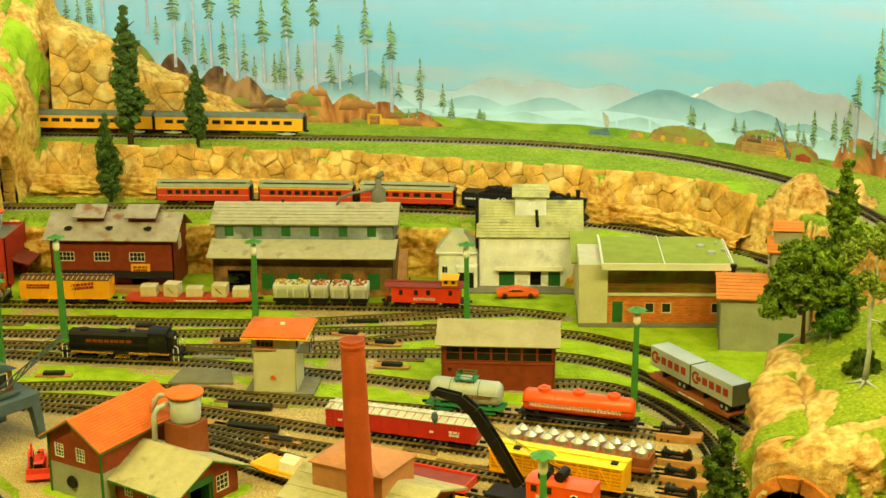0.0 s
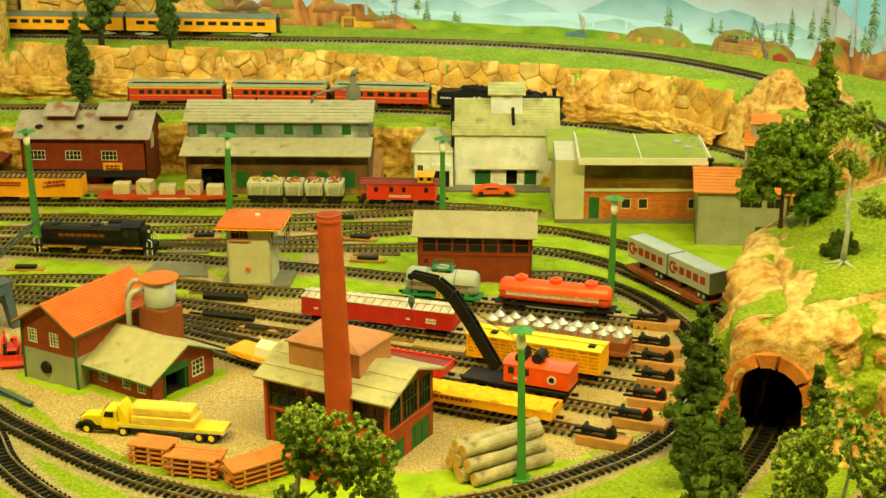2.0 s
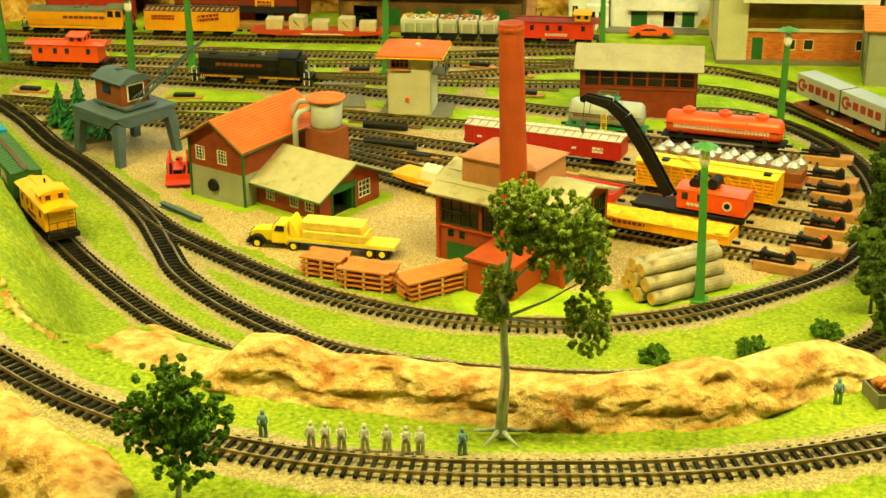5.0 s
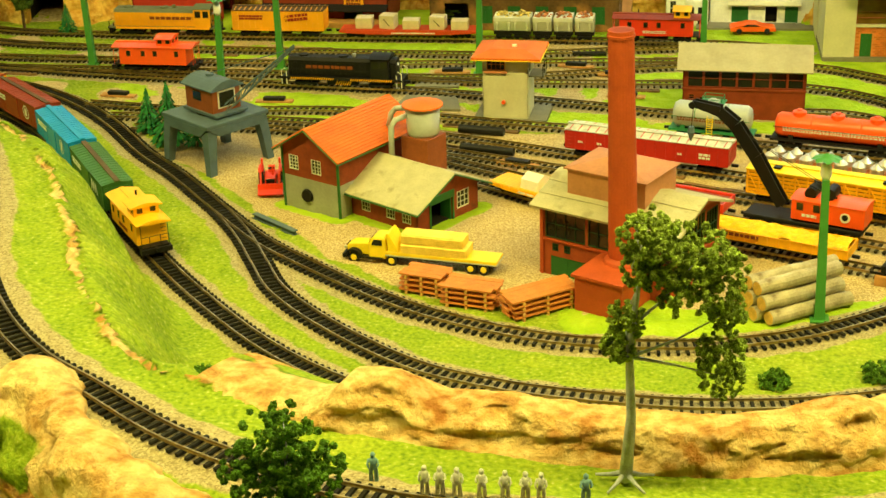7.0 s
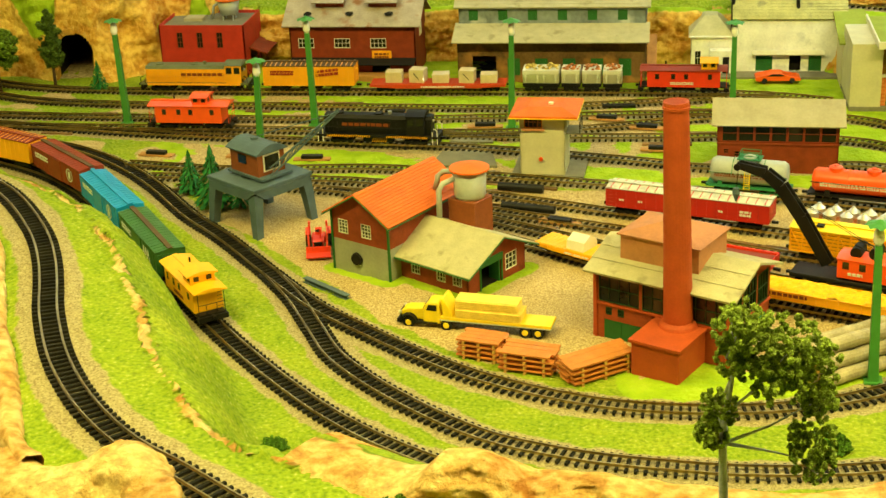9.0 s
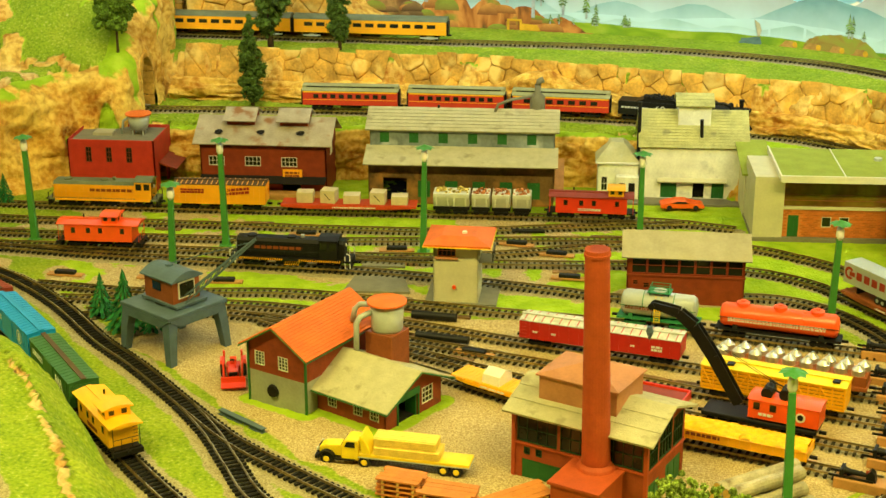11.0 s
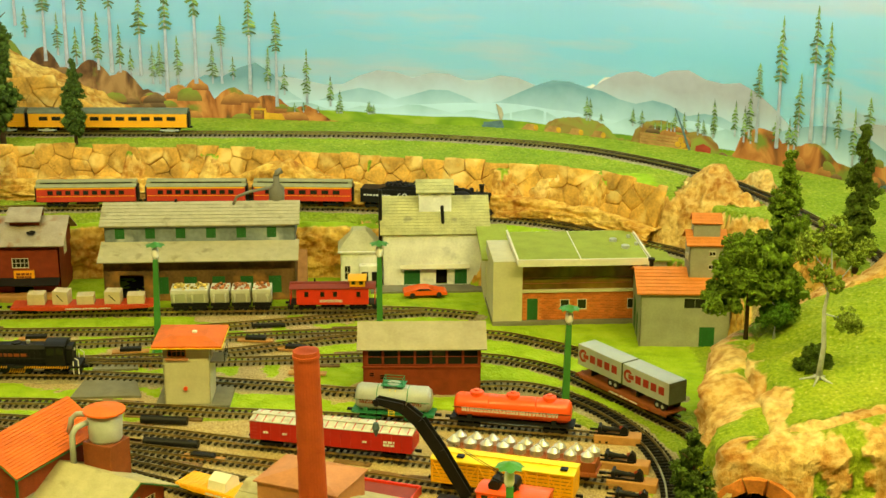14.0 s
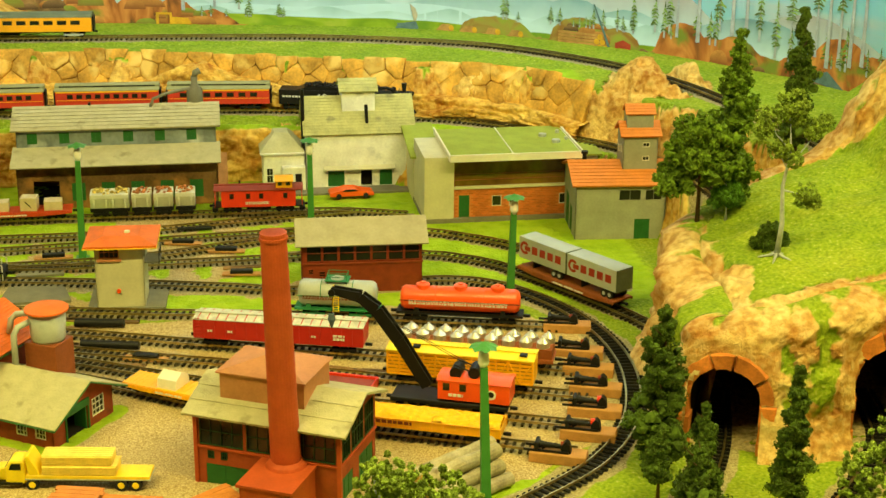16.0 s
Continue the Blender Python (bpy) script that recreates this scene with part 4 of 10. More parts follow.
def track(line, z, single, label, count=300, first=0):
    t = thing("railway_track", 0, 0, 0, label=label, category="railway track", group="tracks", kind="structure")
    path = smooth_path([(*p, z + 0.0015) for p in line], 0.0086)
    for off in (-0.00825, 0.00825):
        part("rail", rail_mesh(path[::2] if len(path) > 400 else path, off, 0.0026), "rail", t)
    rest = bmesh.new()
    for i in range(len(path) - 1):
        c = (path[i] + path[i + 1]) / 2
        d = path[i + 1] - path[i]
        a = math.atan2(d[1], d[0])
        if single and first <= i < first + count:
            o = new("tie", tie_mesh())
            o.parent = t
            o.matrix_local = Matrix.Translation(c) @ Matrix.Rotation(a, 4, "Z")
        else:
            ca, sa = math.cos(a), math.sin(a)
            vs = [rest.verts.new((c[0] + u * ca - w * sa, c[1] + u * sa + w * ca, c[2] + h)) for u in (-0.0014, 0.0014) for w in (-0.0145, 0.0145) for h in (0, 0.0026)]
            for f in ((0, 1, 3, 2), (4, 6, 7, 5), (0, 4, 5, 1), (2, 3, 7, 6), (1, 5, 7, 3)):
                rest.faces.new([vs[k] for k in f])
    if rest.verts:
        o = part("sleepers", rest, "tie_yard" if not single else "tie", t)
        o["kind"] = "stuff"
    else:
        rest.free()
    return t


track(LOOP, 0, True, "main line oval with brass rails on black plastic ties", 300, 40)
track(BRANCH, 0, True, "branch track curving from the switch to the tunnel portal")
track(CUTTING, 0, True, "track in the cutting below the grassy bank")
track(RIM, RIM_Z, True, "outer track along the grassy rim of the layout")
track(MIDDLE, MID_Z, False, "track on the ledge below the stone bank")
track(UPPER, UP_Z, False, "upper track in front of the painted scenery")
for line in (ROW_1, ROW_2, ROW_3, ROW_4, ROW_5):
    track(line, 0, False, "dirty brass yard track with weathered ties")
for line in (SPUR_1, SPUR_2, SPUR_3, SPUR_4, SPUR_5):
    track(line, 0, False, "dead-end yard spur with brass rails")

# ---- room and painted scenery wall ----


def room():
    x0, x1, y0, y1, z0, z1 = -2.6, 1.9, -1.6, 3.12, -0.95, 1.5
    t = 0.08
    for nm, b, m in (("wall_west", (x0 - t, y0, z0, x0, y1, z1), "room"), ("wall_east", (x1, y0, z0, x1 + t, y1, z1), "room"), ("wall_south", (x0 - t, y0 - t, z0, x1 + t, y0, z1), "room"),
                     ("wall_north", (x0 - t, y1, z0, x1 + t, y1 + t, z1), "room"), ("floor", (x0 - t, y0 - t, z0 - t, x1 + t, y1 + t, z0), "carpet"), ("ceiling", (x0 - t, y0 - t, z1, x1 + t, y1 + t, z1 + t), "room")):
        tagged(part(nm, box(*b), m), "plain painted room surface" if m == "room" else "dark carpeted room floor", nm.split("_")[0], kind="structure")
    tagged(part("fascia", box(-1.75, 0.40, -0.95, 1.10, 0.425, 0.10), "wood"), "plain wooden front panel under the layout edge", "panel", kind="structure")


room()
MURAL_X = [(-2.2, 2.90), (-1.4, 3.02), (-0.6, 3.02), (-0.30, 2.985), (0.12, 2.90), (0.40, 2.73), (0.56, 2.58), (0.70, 2.38), (0.80, 2.15), (0.86, 1.85), (0.88, 1.3)]
mural_path = smooth_path([(x, y, 0) for x, y in MURAL_X], 0.02)
mural_len = [0.0]
for a, b in zip(mural_path, mural_path[1:]):
    mural_len.append(mural_len[-1] + float(np.hypot(*(b - a)[:2])))
mural_len = np.array(mural_len)


def on_mural(s, z, lift=0.0):
    """A place on the painted wall: metres along it from its left end, height, and how far the paint stands off."""
    i = min(max(int(np.searchsorted(mural_len, s)) - 1, 0), len(mural_len) - 2)
    t = (s - mural_len[i]) / (mural_len[i + 1] - mural_len[i])
    p = mural_path[i] * (1 - t) + mural_path[i + 1] * t
    d = mural_path[i + 1] - mural_path[i]
    n = np.array([d[1], -d[0], 0]) / np.hypot(d[0], d[1])
    p = p + n * lift * 0.35
    return (p[0], p[1], z)


def sky_material():
    m = bpy.data.materials.new("painted_sky")
    m.use_nodes = True
    nt = m.node_tree
    p = nt.nodes["Principled BSDF"]
    p.inputs["Roughness"].default_value = 0.8
    tc, sp = nt.nodes.new("ShaderNodeTexCoord"), nt.nodes.new("ShaderNodeSeparateXYZ")
    nt.links.new(tc.outputs["Object"], sp.inputs[0])
    mr = nt.nodes.new("ShaderNodeMapRange")
    mr.inputs[1].default_value, mr.inputs[2].default_value = 0.15, 0.75
    nt.links.new(sp.outputs["Z"], mr.inputs[0])
    r = nt.nodes.new("ShaderNodeValToRGB")
    for e, (pos, c) in zip([r.color_ramp.elements[0], r.color_ramp.elements[1], r.color_ramp.elements.new(0.3)], [(0.0, (0.60, 0.92, 0.98)), (1.0, (0.28, 0.72, 1.0)), (0.3, (0.39, 0.86, 1.0))]):
        e.position, e.color = pos, (*c, 1)
    nt.links.new(mr.outputs[0], r.inputs[0])
    mp = nt.nodes.new("ShaderNodeMapping")
    mp.inputs["Scale"].default_value = (2.2, 2.2, 12)
    nt.links.new(tc.outputs["Object"], mp.inputs[0])
    n = nt.nodes.new("ShaderNodeTexNoise")
    n.inputs["Scale"].default_value, n.inputs["Detail"].default_value = 1.6, 5
    nt.links.new(mp.outputs[0], n.inputs["Vector"])
    cl = nt.nodes.new("ShaderNodeMapRange")
    cl.inputs[1].default_value, cl.inputs[2].default_value, cl.inputs[4].default_value = 0.52, 0.72, 0.8
    nt.links.new(n.outputs["Fac"], cl.inputs[0])
    mx = nt.nodes.new("ShaderNodeMix")
    mx.data_type = "RGBA"
    mx.inputs["B"].default_value = (0.80, 0.84, 0.86, 1)
    nt.links.new(cl.outputs[0], mx.inputs["Factor"])
    nt.links.new(r.outputs[0], mx.inputs["A"])
    nt.links.new(mx.outputs["Result"], p.inputs["Base Color"])
    return m


def mural_sheet():
    bm = bmesh.new()
    rows = [[bm.verts.new((p[0], p[1], z)) for z in (-0.1, 0.2, 0.5, 0.9, 1.5)] for p in mural_path]
    for a, b in zip(rows, rows[1:]):
        for k in range(4):
            bm.faces.new((a[k], a[k + 1], b[k + 1], b[k]))
    geo = bmesh.ops.solidify(bm, geom=bm.faces[:], thickness=-0.01)
    return tagged(part("backdrop", bm, sky_material(), None), "curved painted sky wall with soft clouds behind the layout", "backdrop", kind="structure")


backdrop = mural_sheet()


def paint(name, outline, material, lift, label=""):
    """A flat painted shape on the wall: outline as (metres along, height)."""
    bm = bmesh.new()
    if len(outline) > 25:
        # a range: upright strips that follow the wall down to its foot
        low = outline[-1][1]
        tops = [(bm.verts.new(on_mural(s, z, lift)), bm.verts.new(on_mural(s, low, lift))) for s, z in outline[:-2]]
        for a, b in zip(tops, tops[1:]):
            bm.faces.new((a[0], b[0], b[1], a[1]))
    else:
        vs = [bm.verts.new(on_mural(s, z, lift)) for s, z in outline]
        bm.faces.new(vs)
        bmesh.ops.triangulate(bm, faces=bm.faces[:])
    o = part(name, bm, material, backdrop, label)
    return o




def misty(name, top, foot, z0, z1, warm=None):
    """Paint of a distant range: its colour near the crest, fading into pale mist towards its foot."""
    m = mat(name, top, 0.9, var=0.10, scale=9, bump=0)
    nt = m.node_tree
    p = nt.nodes["Principled BSDF"]
    src = p.inputs["Base Color"].links[0].from_socket
    tc, sp = nt.nodes.new("ShaderNodeTexCoord"), nt.nodes.new("ShaderNodeSeparateXYZ")
    nt.links.new(tc.outputs["Object"], sp.inputs[0])
    n = nt.nodes.new("ShaderNodeTexNoise")
    n.inputs["Scale"].default_value, n.inputs["Detail"].default_value = 14, 4
    nt.links.new(tc.outputs["Object"], n.inputs["Vector"])
    a = nt.nodes.new("ShaderNodeMath")
    a.operation = "MULTIPLY_ADD"
    a.inputs[1].default_value = 0.05
    nt.links.new(n.outputs["Fac"], a.inputs[0])
    nt.links.new(sp.outputs["Z"], a.inputs[2])
    r = nt.nodes.new("ShaderNodeMapRange")
    r.inputs[1].default_value, r.inputs[2].default_value = z0 + 0.025, z1 + 0.025
    nt.links.new(a.outputs[0], r.inputs[0])
    mx = nt.nodes.new("ShaderNodeMix")
    mx.data_type = "RGBA"
    mx.inputs["A"].default_value = (*foot, 1)
    nt.links.new(src, mx.inputs["B"])
    nt.links.new(r.outputs[0], mx.inputs["Factor"])
    nt.links.new(mx.outputs["Result"], p.inputs["Base Color"])
    return m


def brushed(name, stops, green, scale=22, squeeze=0.45, cut=0.56):
    """Painted earth and boulders: slanting brush strokes from dark to light, with turf dabbed over them."""
    m = bpy.data.materials.new(name)
    m.use_nodes = True
    nt = m.node_tree
    p = nt.nodes["Principled BSDF"]
    p.inputs["Roughness"].default_value, p.inputs["Specular IOR Level"].default_value = 0.9, 0.2
    tc, mp = nt.nodes.new("ShaderNodeTexCoord"), nt.nodes.new("ShaderNodeMapping")
    mp.inputs["Scale"].default_value, mp.inputs["Rotation"].default_value = (1, 1, squeeze), (0, radians(38), 0)
    nt.links.new(tc.outputs["Object"], mp.inputs[0])
    n, g = nt.nodes.new("ShaderNodeTexNoise"), nt.nodes.new("ShaderNodeTexNoise")
    n.inputs["Scale"].default_value, n.inputs["Detail"].default_value, n.inputs["Distortion"].default_value = scale, 5, 1.2
    g.inputs["Scale"].default_value, g.inputs["Detail"].default_value = scale * 0.7, 6
    nt.links.new(mp.outputs[0], n.inputs["Vector"])
    nt.links.new(tc.outputs["Object"], g.inputs["Vector"])
    r = nt.nodes.new("ShaderNodeValToRGB")
    while len(r.color_ramp.elements) < len(stops):
        r.color_ramp.elements.new(0.5)
    for e, (pos, c) in zip(r.color_ramp.elements, stops):
        e.position, e.color = pos, (*c, 1)
    nt.links.new(n.outputs["Fac"], r.inputs[0])
    k = nt.nodes.new("ShaderNodeMapRange")
    k.inputs[1].default_value, k.inputs[2].default_value = cut, cut + 0.10
    nt.links.new(g.outputs["Fac"], k.inputs[0])
    mx = nt.nodes.new("ShaderNodeMix")
    mx.data_type = "RGBA"
    mx.inputs["B"].default_value = (*green, 1)
    nt.links.new(k.outputs[0], mx.inputs["Factor"])
    nt.links.new(r.outputs[0], mx.inputs["A"])
    nt.links.new(mx.outputs["Result"], p.inputs["Base Color"])
    return m


MIST = (0.48, 0.66, 0.70)
M["hill_far"] = misty("painted_far_range", (0.37, 0.375, 0.37), MIST, 0.200, 0.268)
M["hill_mid"] = misty("painted_blue_range", (0.17, 0.32, 0.34), MIST, 0.188, 0.248)
M["foothill"] = misty("painted_foothills", (0.30, 0.47, 0.46), MIST, 0.182, 0.210)
M["mist"] = misty("painted_mist", (0.46, 0.64, 0.68), MIST, 0.190, 0.215)
M["meadow"] = brushed("painted_meadow", [(0.35, (0.16, 0.27, 0.015)), (0.5, (0.25, 0.37, 0.02)), (0.65, (0.36, 0.42, 0.05))], (0.14, 0.26, 0.02), 12, 2.5, 0.55)
M["brown_rock"] = brushed("painted_brown_rock", [(0.34, (0.07, 0.035, 0.015)), (0.48, (0.20, 0.105, 0.035)), (0.60, (0.36, 0.21, 0.075))], (0.16, 0.22, 0.03), 20, 0.4, 0.58)
M["red_earth"] = brushed("painted_red_earth", [(0.34, (0.13, 0.055, 0.018)), (0.48, (0.40, 0.14, 0.03)), (0.62, (0.58, 0.25, 0.06))], (0.18, 0.23, 0.03), 24, 0.5, 0.55)
M["meadow_dry"] = brushed("painted_dry_hill", [(0.35, (0.26, 0.13, 0.03)), (0.5, (0.30, 0.24, 0.05)), (0.65, (0.26, 0.32, 0.04))], (0.20, 0.28, 0.03), 20, 1.0, 0.55)
M["painted_trunk"] = mat("painted_grey_trunk", (0.36, 0.40, 0.42), 0.85, var=0.25, bump=0)
M["painted_tree"] = per_island(mat("painted_fir", (0.165, 0.265, 0.055), 0.85, var=0.4, scale=60, bump=0), 0.55)
M["painted_logs"] = mat("painted_logs", (0.42, 0.23, 0.06), 0.85, var=0.3, scale=60, bump=0)
M["painted_engine"] = mat("painted_engine", (0.10, 0.17, 0.17), 0.85, var=0.3, bump=0)
M["painted_smoke"] = mat("painted_smoke", (0.42, 0.38, 0.26), 0.85, var=0.2, bump=0)
M["painted_dozer"] = mat("painted_digger_yellow", (0.62, 0.34, 0.02), 0.85, var=0.2, bump=0)
M["painted_red"] = mat("painted_red_shed", (0.34, 0.05, 0.02), 0.85, var=0.25, bump=0)
M["painted_cabin"] = mat("painted_cabin", (0.20, 0.13, 0.08), 0.85, var=0.25, bump=0)


def ridge(s0, s1, peaks, base, seed, n=60, dome=False):
    """Outline of a painted range: peaks are (along, height, half width)."""
    rng = random.Random(seed)
    out = []
    for i in range(n + 1):
        s = s0 + (s1 - s0) * i / n
        z = base
        for ps, ph, pw in peaks:
            k = max(0, 1 - abs(s - ps) / pw)
            k = math.sqrt(1 - (1 - k) ** 2) if dome else (k * k * (3 - 2 * k)) ** 0.8
            z = max(z, base + (ph - base) * k)
        out.append((s, z + rng.uniform(-0.0015, 0.0015)))
    return out + [(s1, 0.06), (s0, 0.06)]


paint("far_range", ridge(1.6, 3.6, [(2.113, 0.266, 0.14), (2.221, 0.265, 0.13), (2.347, 0.264, 0.14), (2.60, 0.295, 0.16), (2.69, 0.307, 0.16), (2.79, 0.295, 0.16), (1.9, 0.25, 0.2), (3.1, 0.27, 0.2)], 0.215, 1), "hill_far", 0.001)
paint("snow_peak", ridge(2.48, 2.60, [(2.545, 0.279, 0.045), (2.515, 0.262, 0.03), (2.575, 0.268, 0.03)], 0.240, 9, 30), "white", 0.0005)
paint("blue_range", ridge(1.6, 3.6, [(2.066, 0.231, 0.10), (2.218, 0.234, 0.11), (2.457, 0.263, 0.17), (2.54, 0.253, 0.08), (2.639, 0.247, 0.11), (2.75, 0.235, 0.1), (1.86, 0.275, 0.10), (1.78, 0.25, 0.1), (3.0, 0.25, 0.2)], 0.200, 2), "hill_mid", 0.002)
paint("mist_bank", ridge(1.6, 3.6, [(2.35, 0.212, 0.25), (2.0, 0.205, 0.2), (2.72, 0.218, 0.12)], 0.198, 3), "mist", 0.003)
paint("misty_foothills", ridge(1.6, 3.6, [(1.95, 0.203, 0.06), (2.08, 0.198, 0.05), (2.17, 0.204, 0.07), (2.29, 0.197, 0.05), (2.40, 0.206, 0.07), (2.50, 0.200, 0.05), (2.60, 0.212, 0.06), (2.70, 0.206, 0.06), (2.78, 0.214, 0.05)], 0.188, 14, 90), "foothill", 0.0035)
paint("meadow", ridge(1.4, 3.6, [(2.0, 0.186, 0.3), (2.30, 0.182, 0.2)], 0.176, 4), "meadow", 0.004)
paint("brown_boulders", ridge(1.1, 1.72, [(1.30, 0.345, 0.16), (1.387, 0.324, 0.10), (1.46, 0.302, 0.08), (1.55, 0.279, 0.09), (1.61, 0.258, 0.07), (1.655, 0.222, 0.05)], 0.165, 5), "brown_rock", 0.005)
paint("red_bank", ridge(1.62, 2.03, [(1.716, 0.230, 0.07), (1.751, 0.242, 0.06), (1.82, 0.227, 0.07), (1.89, 0.213, 0.08), (1.96, 0.195, 0.06)], 0.165, 6), "red_earth", 0.006)
paint("log_hill", ridge(2.42, 2.58, [(2.49, 0.199, 0.07)], 0.170, 7, 30, True), "meadow_dry", 0.005)
paint("brown_mound", ridge(2.58, 2.80, [(2.655, 0.212, 0.06), (2.72, 0.199, 0.05)], 0.168, 8, 30, True), "meadow_dry", 0.006)
paint("red_bank_east", ridge(2.77, 3.8, [(2.852, 0.225, 0.055), (2.905, 0.208, 0.05), (2.955, 0.216, 0.05), (3.02, 0.192, 0.06), (3.09, 0.205, 0.06), (3.162, 0.245, 0.07), (3.24, 0.228, 0.08), (3.5, 0.25, 0.2)], 0.165, 10, 110, True), "red_earth", 0.006)
paint("east_meadow", ridge(2.95, 3.8, [(3.1, 0.168, 0.2)], 0.155, 11), "meadow", 0.007)


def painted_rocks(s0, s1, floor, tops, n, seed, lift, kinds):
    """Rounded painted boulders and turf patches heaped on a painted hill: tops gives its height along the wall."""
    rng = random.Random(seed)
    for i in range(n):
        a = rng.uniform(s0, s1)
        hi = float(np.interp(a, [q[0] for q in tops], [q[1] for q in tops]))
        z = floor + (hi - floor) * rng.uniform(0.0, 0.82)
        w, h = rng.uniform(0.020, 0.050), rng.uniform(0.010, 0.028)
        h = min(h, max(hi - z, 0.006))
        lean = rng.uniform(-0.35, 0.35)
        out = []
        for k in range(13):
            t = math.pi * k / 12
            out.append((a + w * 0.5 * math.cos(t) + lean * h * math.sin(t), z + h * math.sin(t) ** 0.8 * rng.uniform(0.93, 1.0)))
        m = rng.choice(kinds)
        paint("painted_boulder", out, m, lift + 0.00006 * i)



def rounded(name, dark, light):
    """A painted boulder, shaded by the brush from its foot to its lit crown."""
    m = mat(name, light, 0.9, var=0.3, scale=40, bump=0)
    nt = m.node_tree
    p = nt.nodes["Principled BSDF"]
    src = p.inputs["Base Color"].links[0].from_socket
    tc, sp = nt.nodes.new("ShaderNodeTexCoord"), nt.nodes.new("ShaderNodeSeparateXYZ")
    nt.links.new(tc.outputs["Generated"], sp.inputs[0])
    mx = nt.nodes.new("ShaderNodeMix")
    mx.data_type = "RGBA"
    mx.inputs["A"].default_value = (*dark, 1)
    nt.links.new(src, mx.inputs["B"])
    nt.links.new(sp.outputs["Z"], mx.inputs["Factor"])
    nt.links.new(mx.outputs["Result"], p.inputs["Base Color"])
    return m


# Foot shade and lit crown of the wall's boulders are in these colours.
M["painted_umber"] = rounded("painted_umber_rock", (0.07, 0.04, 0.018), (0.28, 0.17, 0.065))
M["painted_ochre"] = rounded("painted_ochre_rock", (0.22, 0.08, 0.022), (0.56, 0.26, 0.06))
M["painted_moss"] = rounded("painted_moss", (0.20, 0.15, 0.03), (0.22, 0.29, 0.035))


def painted_fir(s, z0, z1, seed, lift):
    """A tall grey trunk with a narrow, open crown of short drooping tufts."""
    rng = random.Random(seed)
    h = z1 - z0
    w = 0.0012 + 0.013 * min(h, 0.22)
    tr = paint("fir", [(s - w, z0), (s + w, z0), (s + w * 0.30, z1), (s - w * 0.30, z1)], "painted_trunk", lift)
    crown = z0 + h * (rng.uniform(0.48, 0.60) if h > 0.11 else 0.18)
    bm = bmesh.new()
    n = 8 if h < 0.07 else 13
    wide = 0.0185 * min(1.0, 0.34 + h * 4.5)
    step = (z1 - crown) / n
    for k in range(n):
        t = (k + 0.4) / n
        z = z1 - (z1 - crown) * t
        reach = wide * (t ** 0.7) * (1.0 - 0.35 * max(0.0, t - 0.75) * 4) * rng.uniform(0.55, 1.25)
        for sg in (-1, 1):
            r = reach * rng.uniform(0.6, 1.15)
            zz = z + rng.uniform(-0.25, 0.25) * step
            droop = step * rng.uniform(0.1, 0.6)
            th = step * rng.uniform(0.32, 0.55)
            q = [(s - sg * w * 0.2, zz + th), (s + sg * r * 0.5, zz + th * 0.75 - droop * 0.3), (s + sg * r, zz - droop), (s + sg * r * 0.75, zz - droop - th * 0.55), (s + sg * r * 0.35, zz - th * 0.45), (s - sg * w * 0.2, zz - th * 0.3)]
            bm.faces.new([bm.verts.new(on_mural(a, c, lift + 0.001)) for a, c in q])
    tip = [(s - wide * 0.14, z1 - step), (s + wide * 0.14, z1 - step), (s, z1 + step * 0.9)]
    bm.faces.new([bm.verts.new(on_mural(a, c, lift + 0.001)) for a, c in tip])
    part("crown", bm, "painted_tree", tr)


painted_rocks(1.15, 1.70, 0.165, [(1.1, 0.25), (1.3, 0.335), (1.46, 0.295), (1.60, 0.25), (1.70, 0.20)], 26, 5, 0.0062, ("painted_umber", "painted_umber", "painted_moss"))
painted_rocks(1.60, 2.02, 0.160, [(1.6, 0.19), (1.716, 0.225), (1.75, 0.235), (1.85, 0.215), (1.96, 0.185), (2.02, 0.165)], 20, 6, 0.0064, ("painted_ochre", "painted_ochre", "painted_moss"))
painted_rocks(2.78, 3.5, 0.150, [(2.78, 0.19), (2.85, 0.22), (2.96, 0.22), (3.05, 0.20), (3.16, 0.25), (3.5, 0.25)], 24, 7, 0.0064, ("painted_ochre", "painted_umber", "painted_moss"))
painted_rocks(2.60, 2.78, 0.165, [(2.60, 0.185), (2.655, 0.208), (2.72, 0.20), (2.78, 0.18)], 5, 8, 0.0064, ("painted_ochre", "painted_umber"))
FIRS_WEST = [(1.201, 0.323, 0.43), (1.25, 0.354, 0.419), (1.274, 0.341, 0.408), (1.297, 0.358, 0.425), (1.324, 0.341, 0.508), (1.414, 0.352, 0.497), (1.431, 0.33, 0.375), (1.467, 0.285, 0.442),
             (1.491, 0.296, 0.364), (1.507, 0.273, 0.573), (1.525, 0.279, 0.336), (1.54, 0.285, 0.442), (1.566, 0.268, 0.364), (1.591, 0.263, 0.475), (1.607, 0.263, 0.342), (1.627, 0.257, 0.297),
             (1.646, 0.257, 0.409), (1.668, 0.241, 0.303), (1.682, 0.241, 0.309), (1.695, 0.224, 0.453), (1.716, 0.241, 0.32), (1.751, 0.242, 0.475), (1.783, 0.243, 0.305), (1.801, 0.243, 0.361),
             (1.823, 0.25, 0.283), (1.856, 0.228, 0.412), (1.891, 0.235, 0.302), (1.907, 0.202, 0.369), (1.922, 0.225, 0.27), (1.965, 0.209, 0.299), (2.01, 0.205, 0.25)]
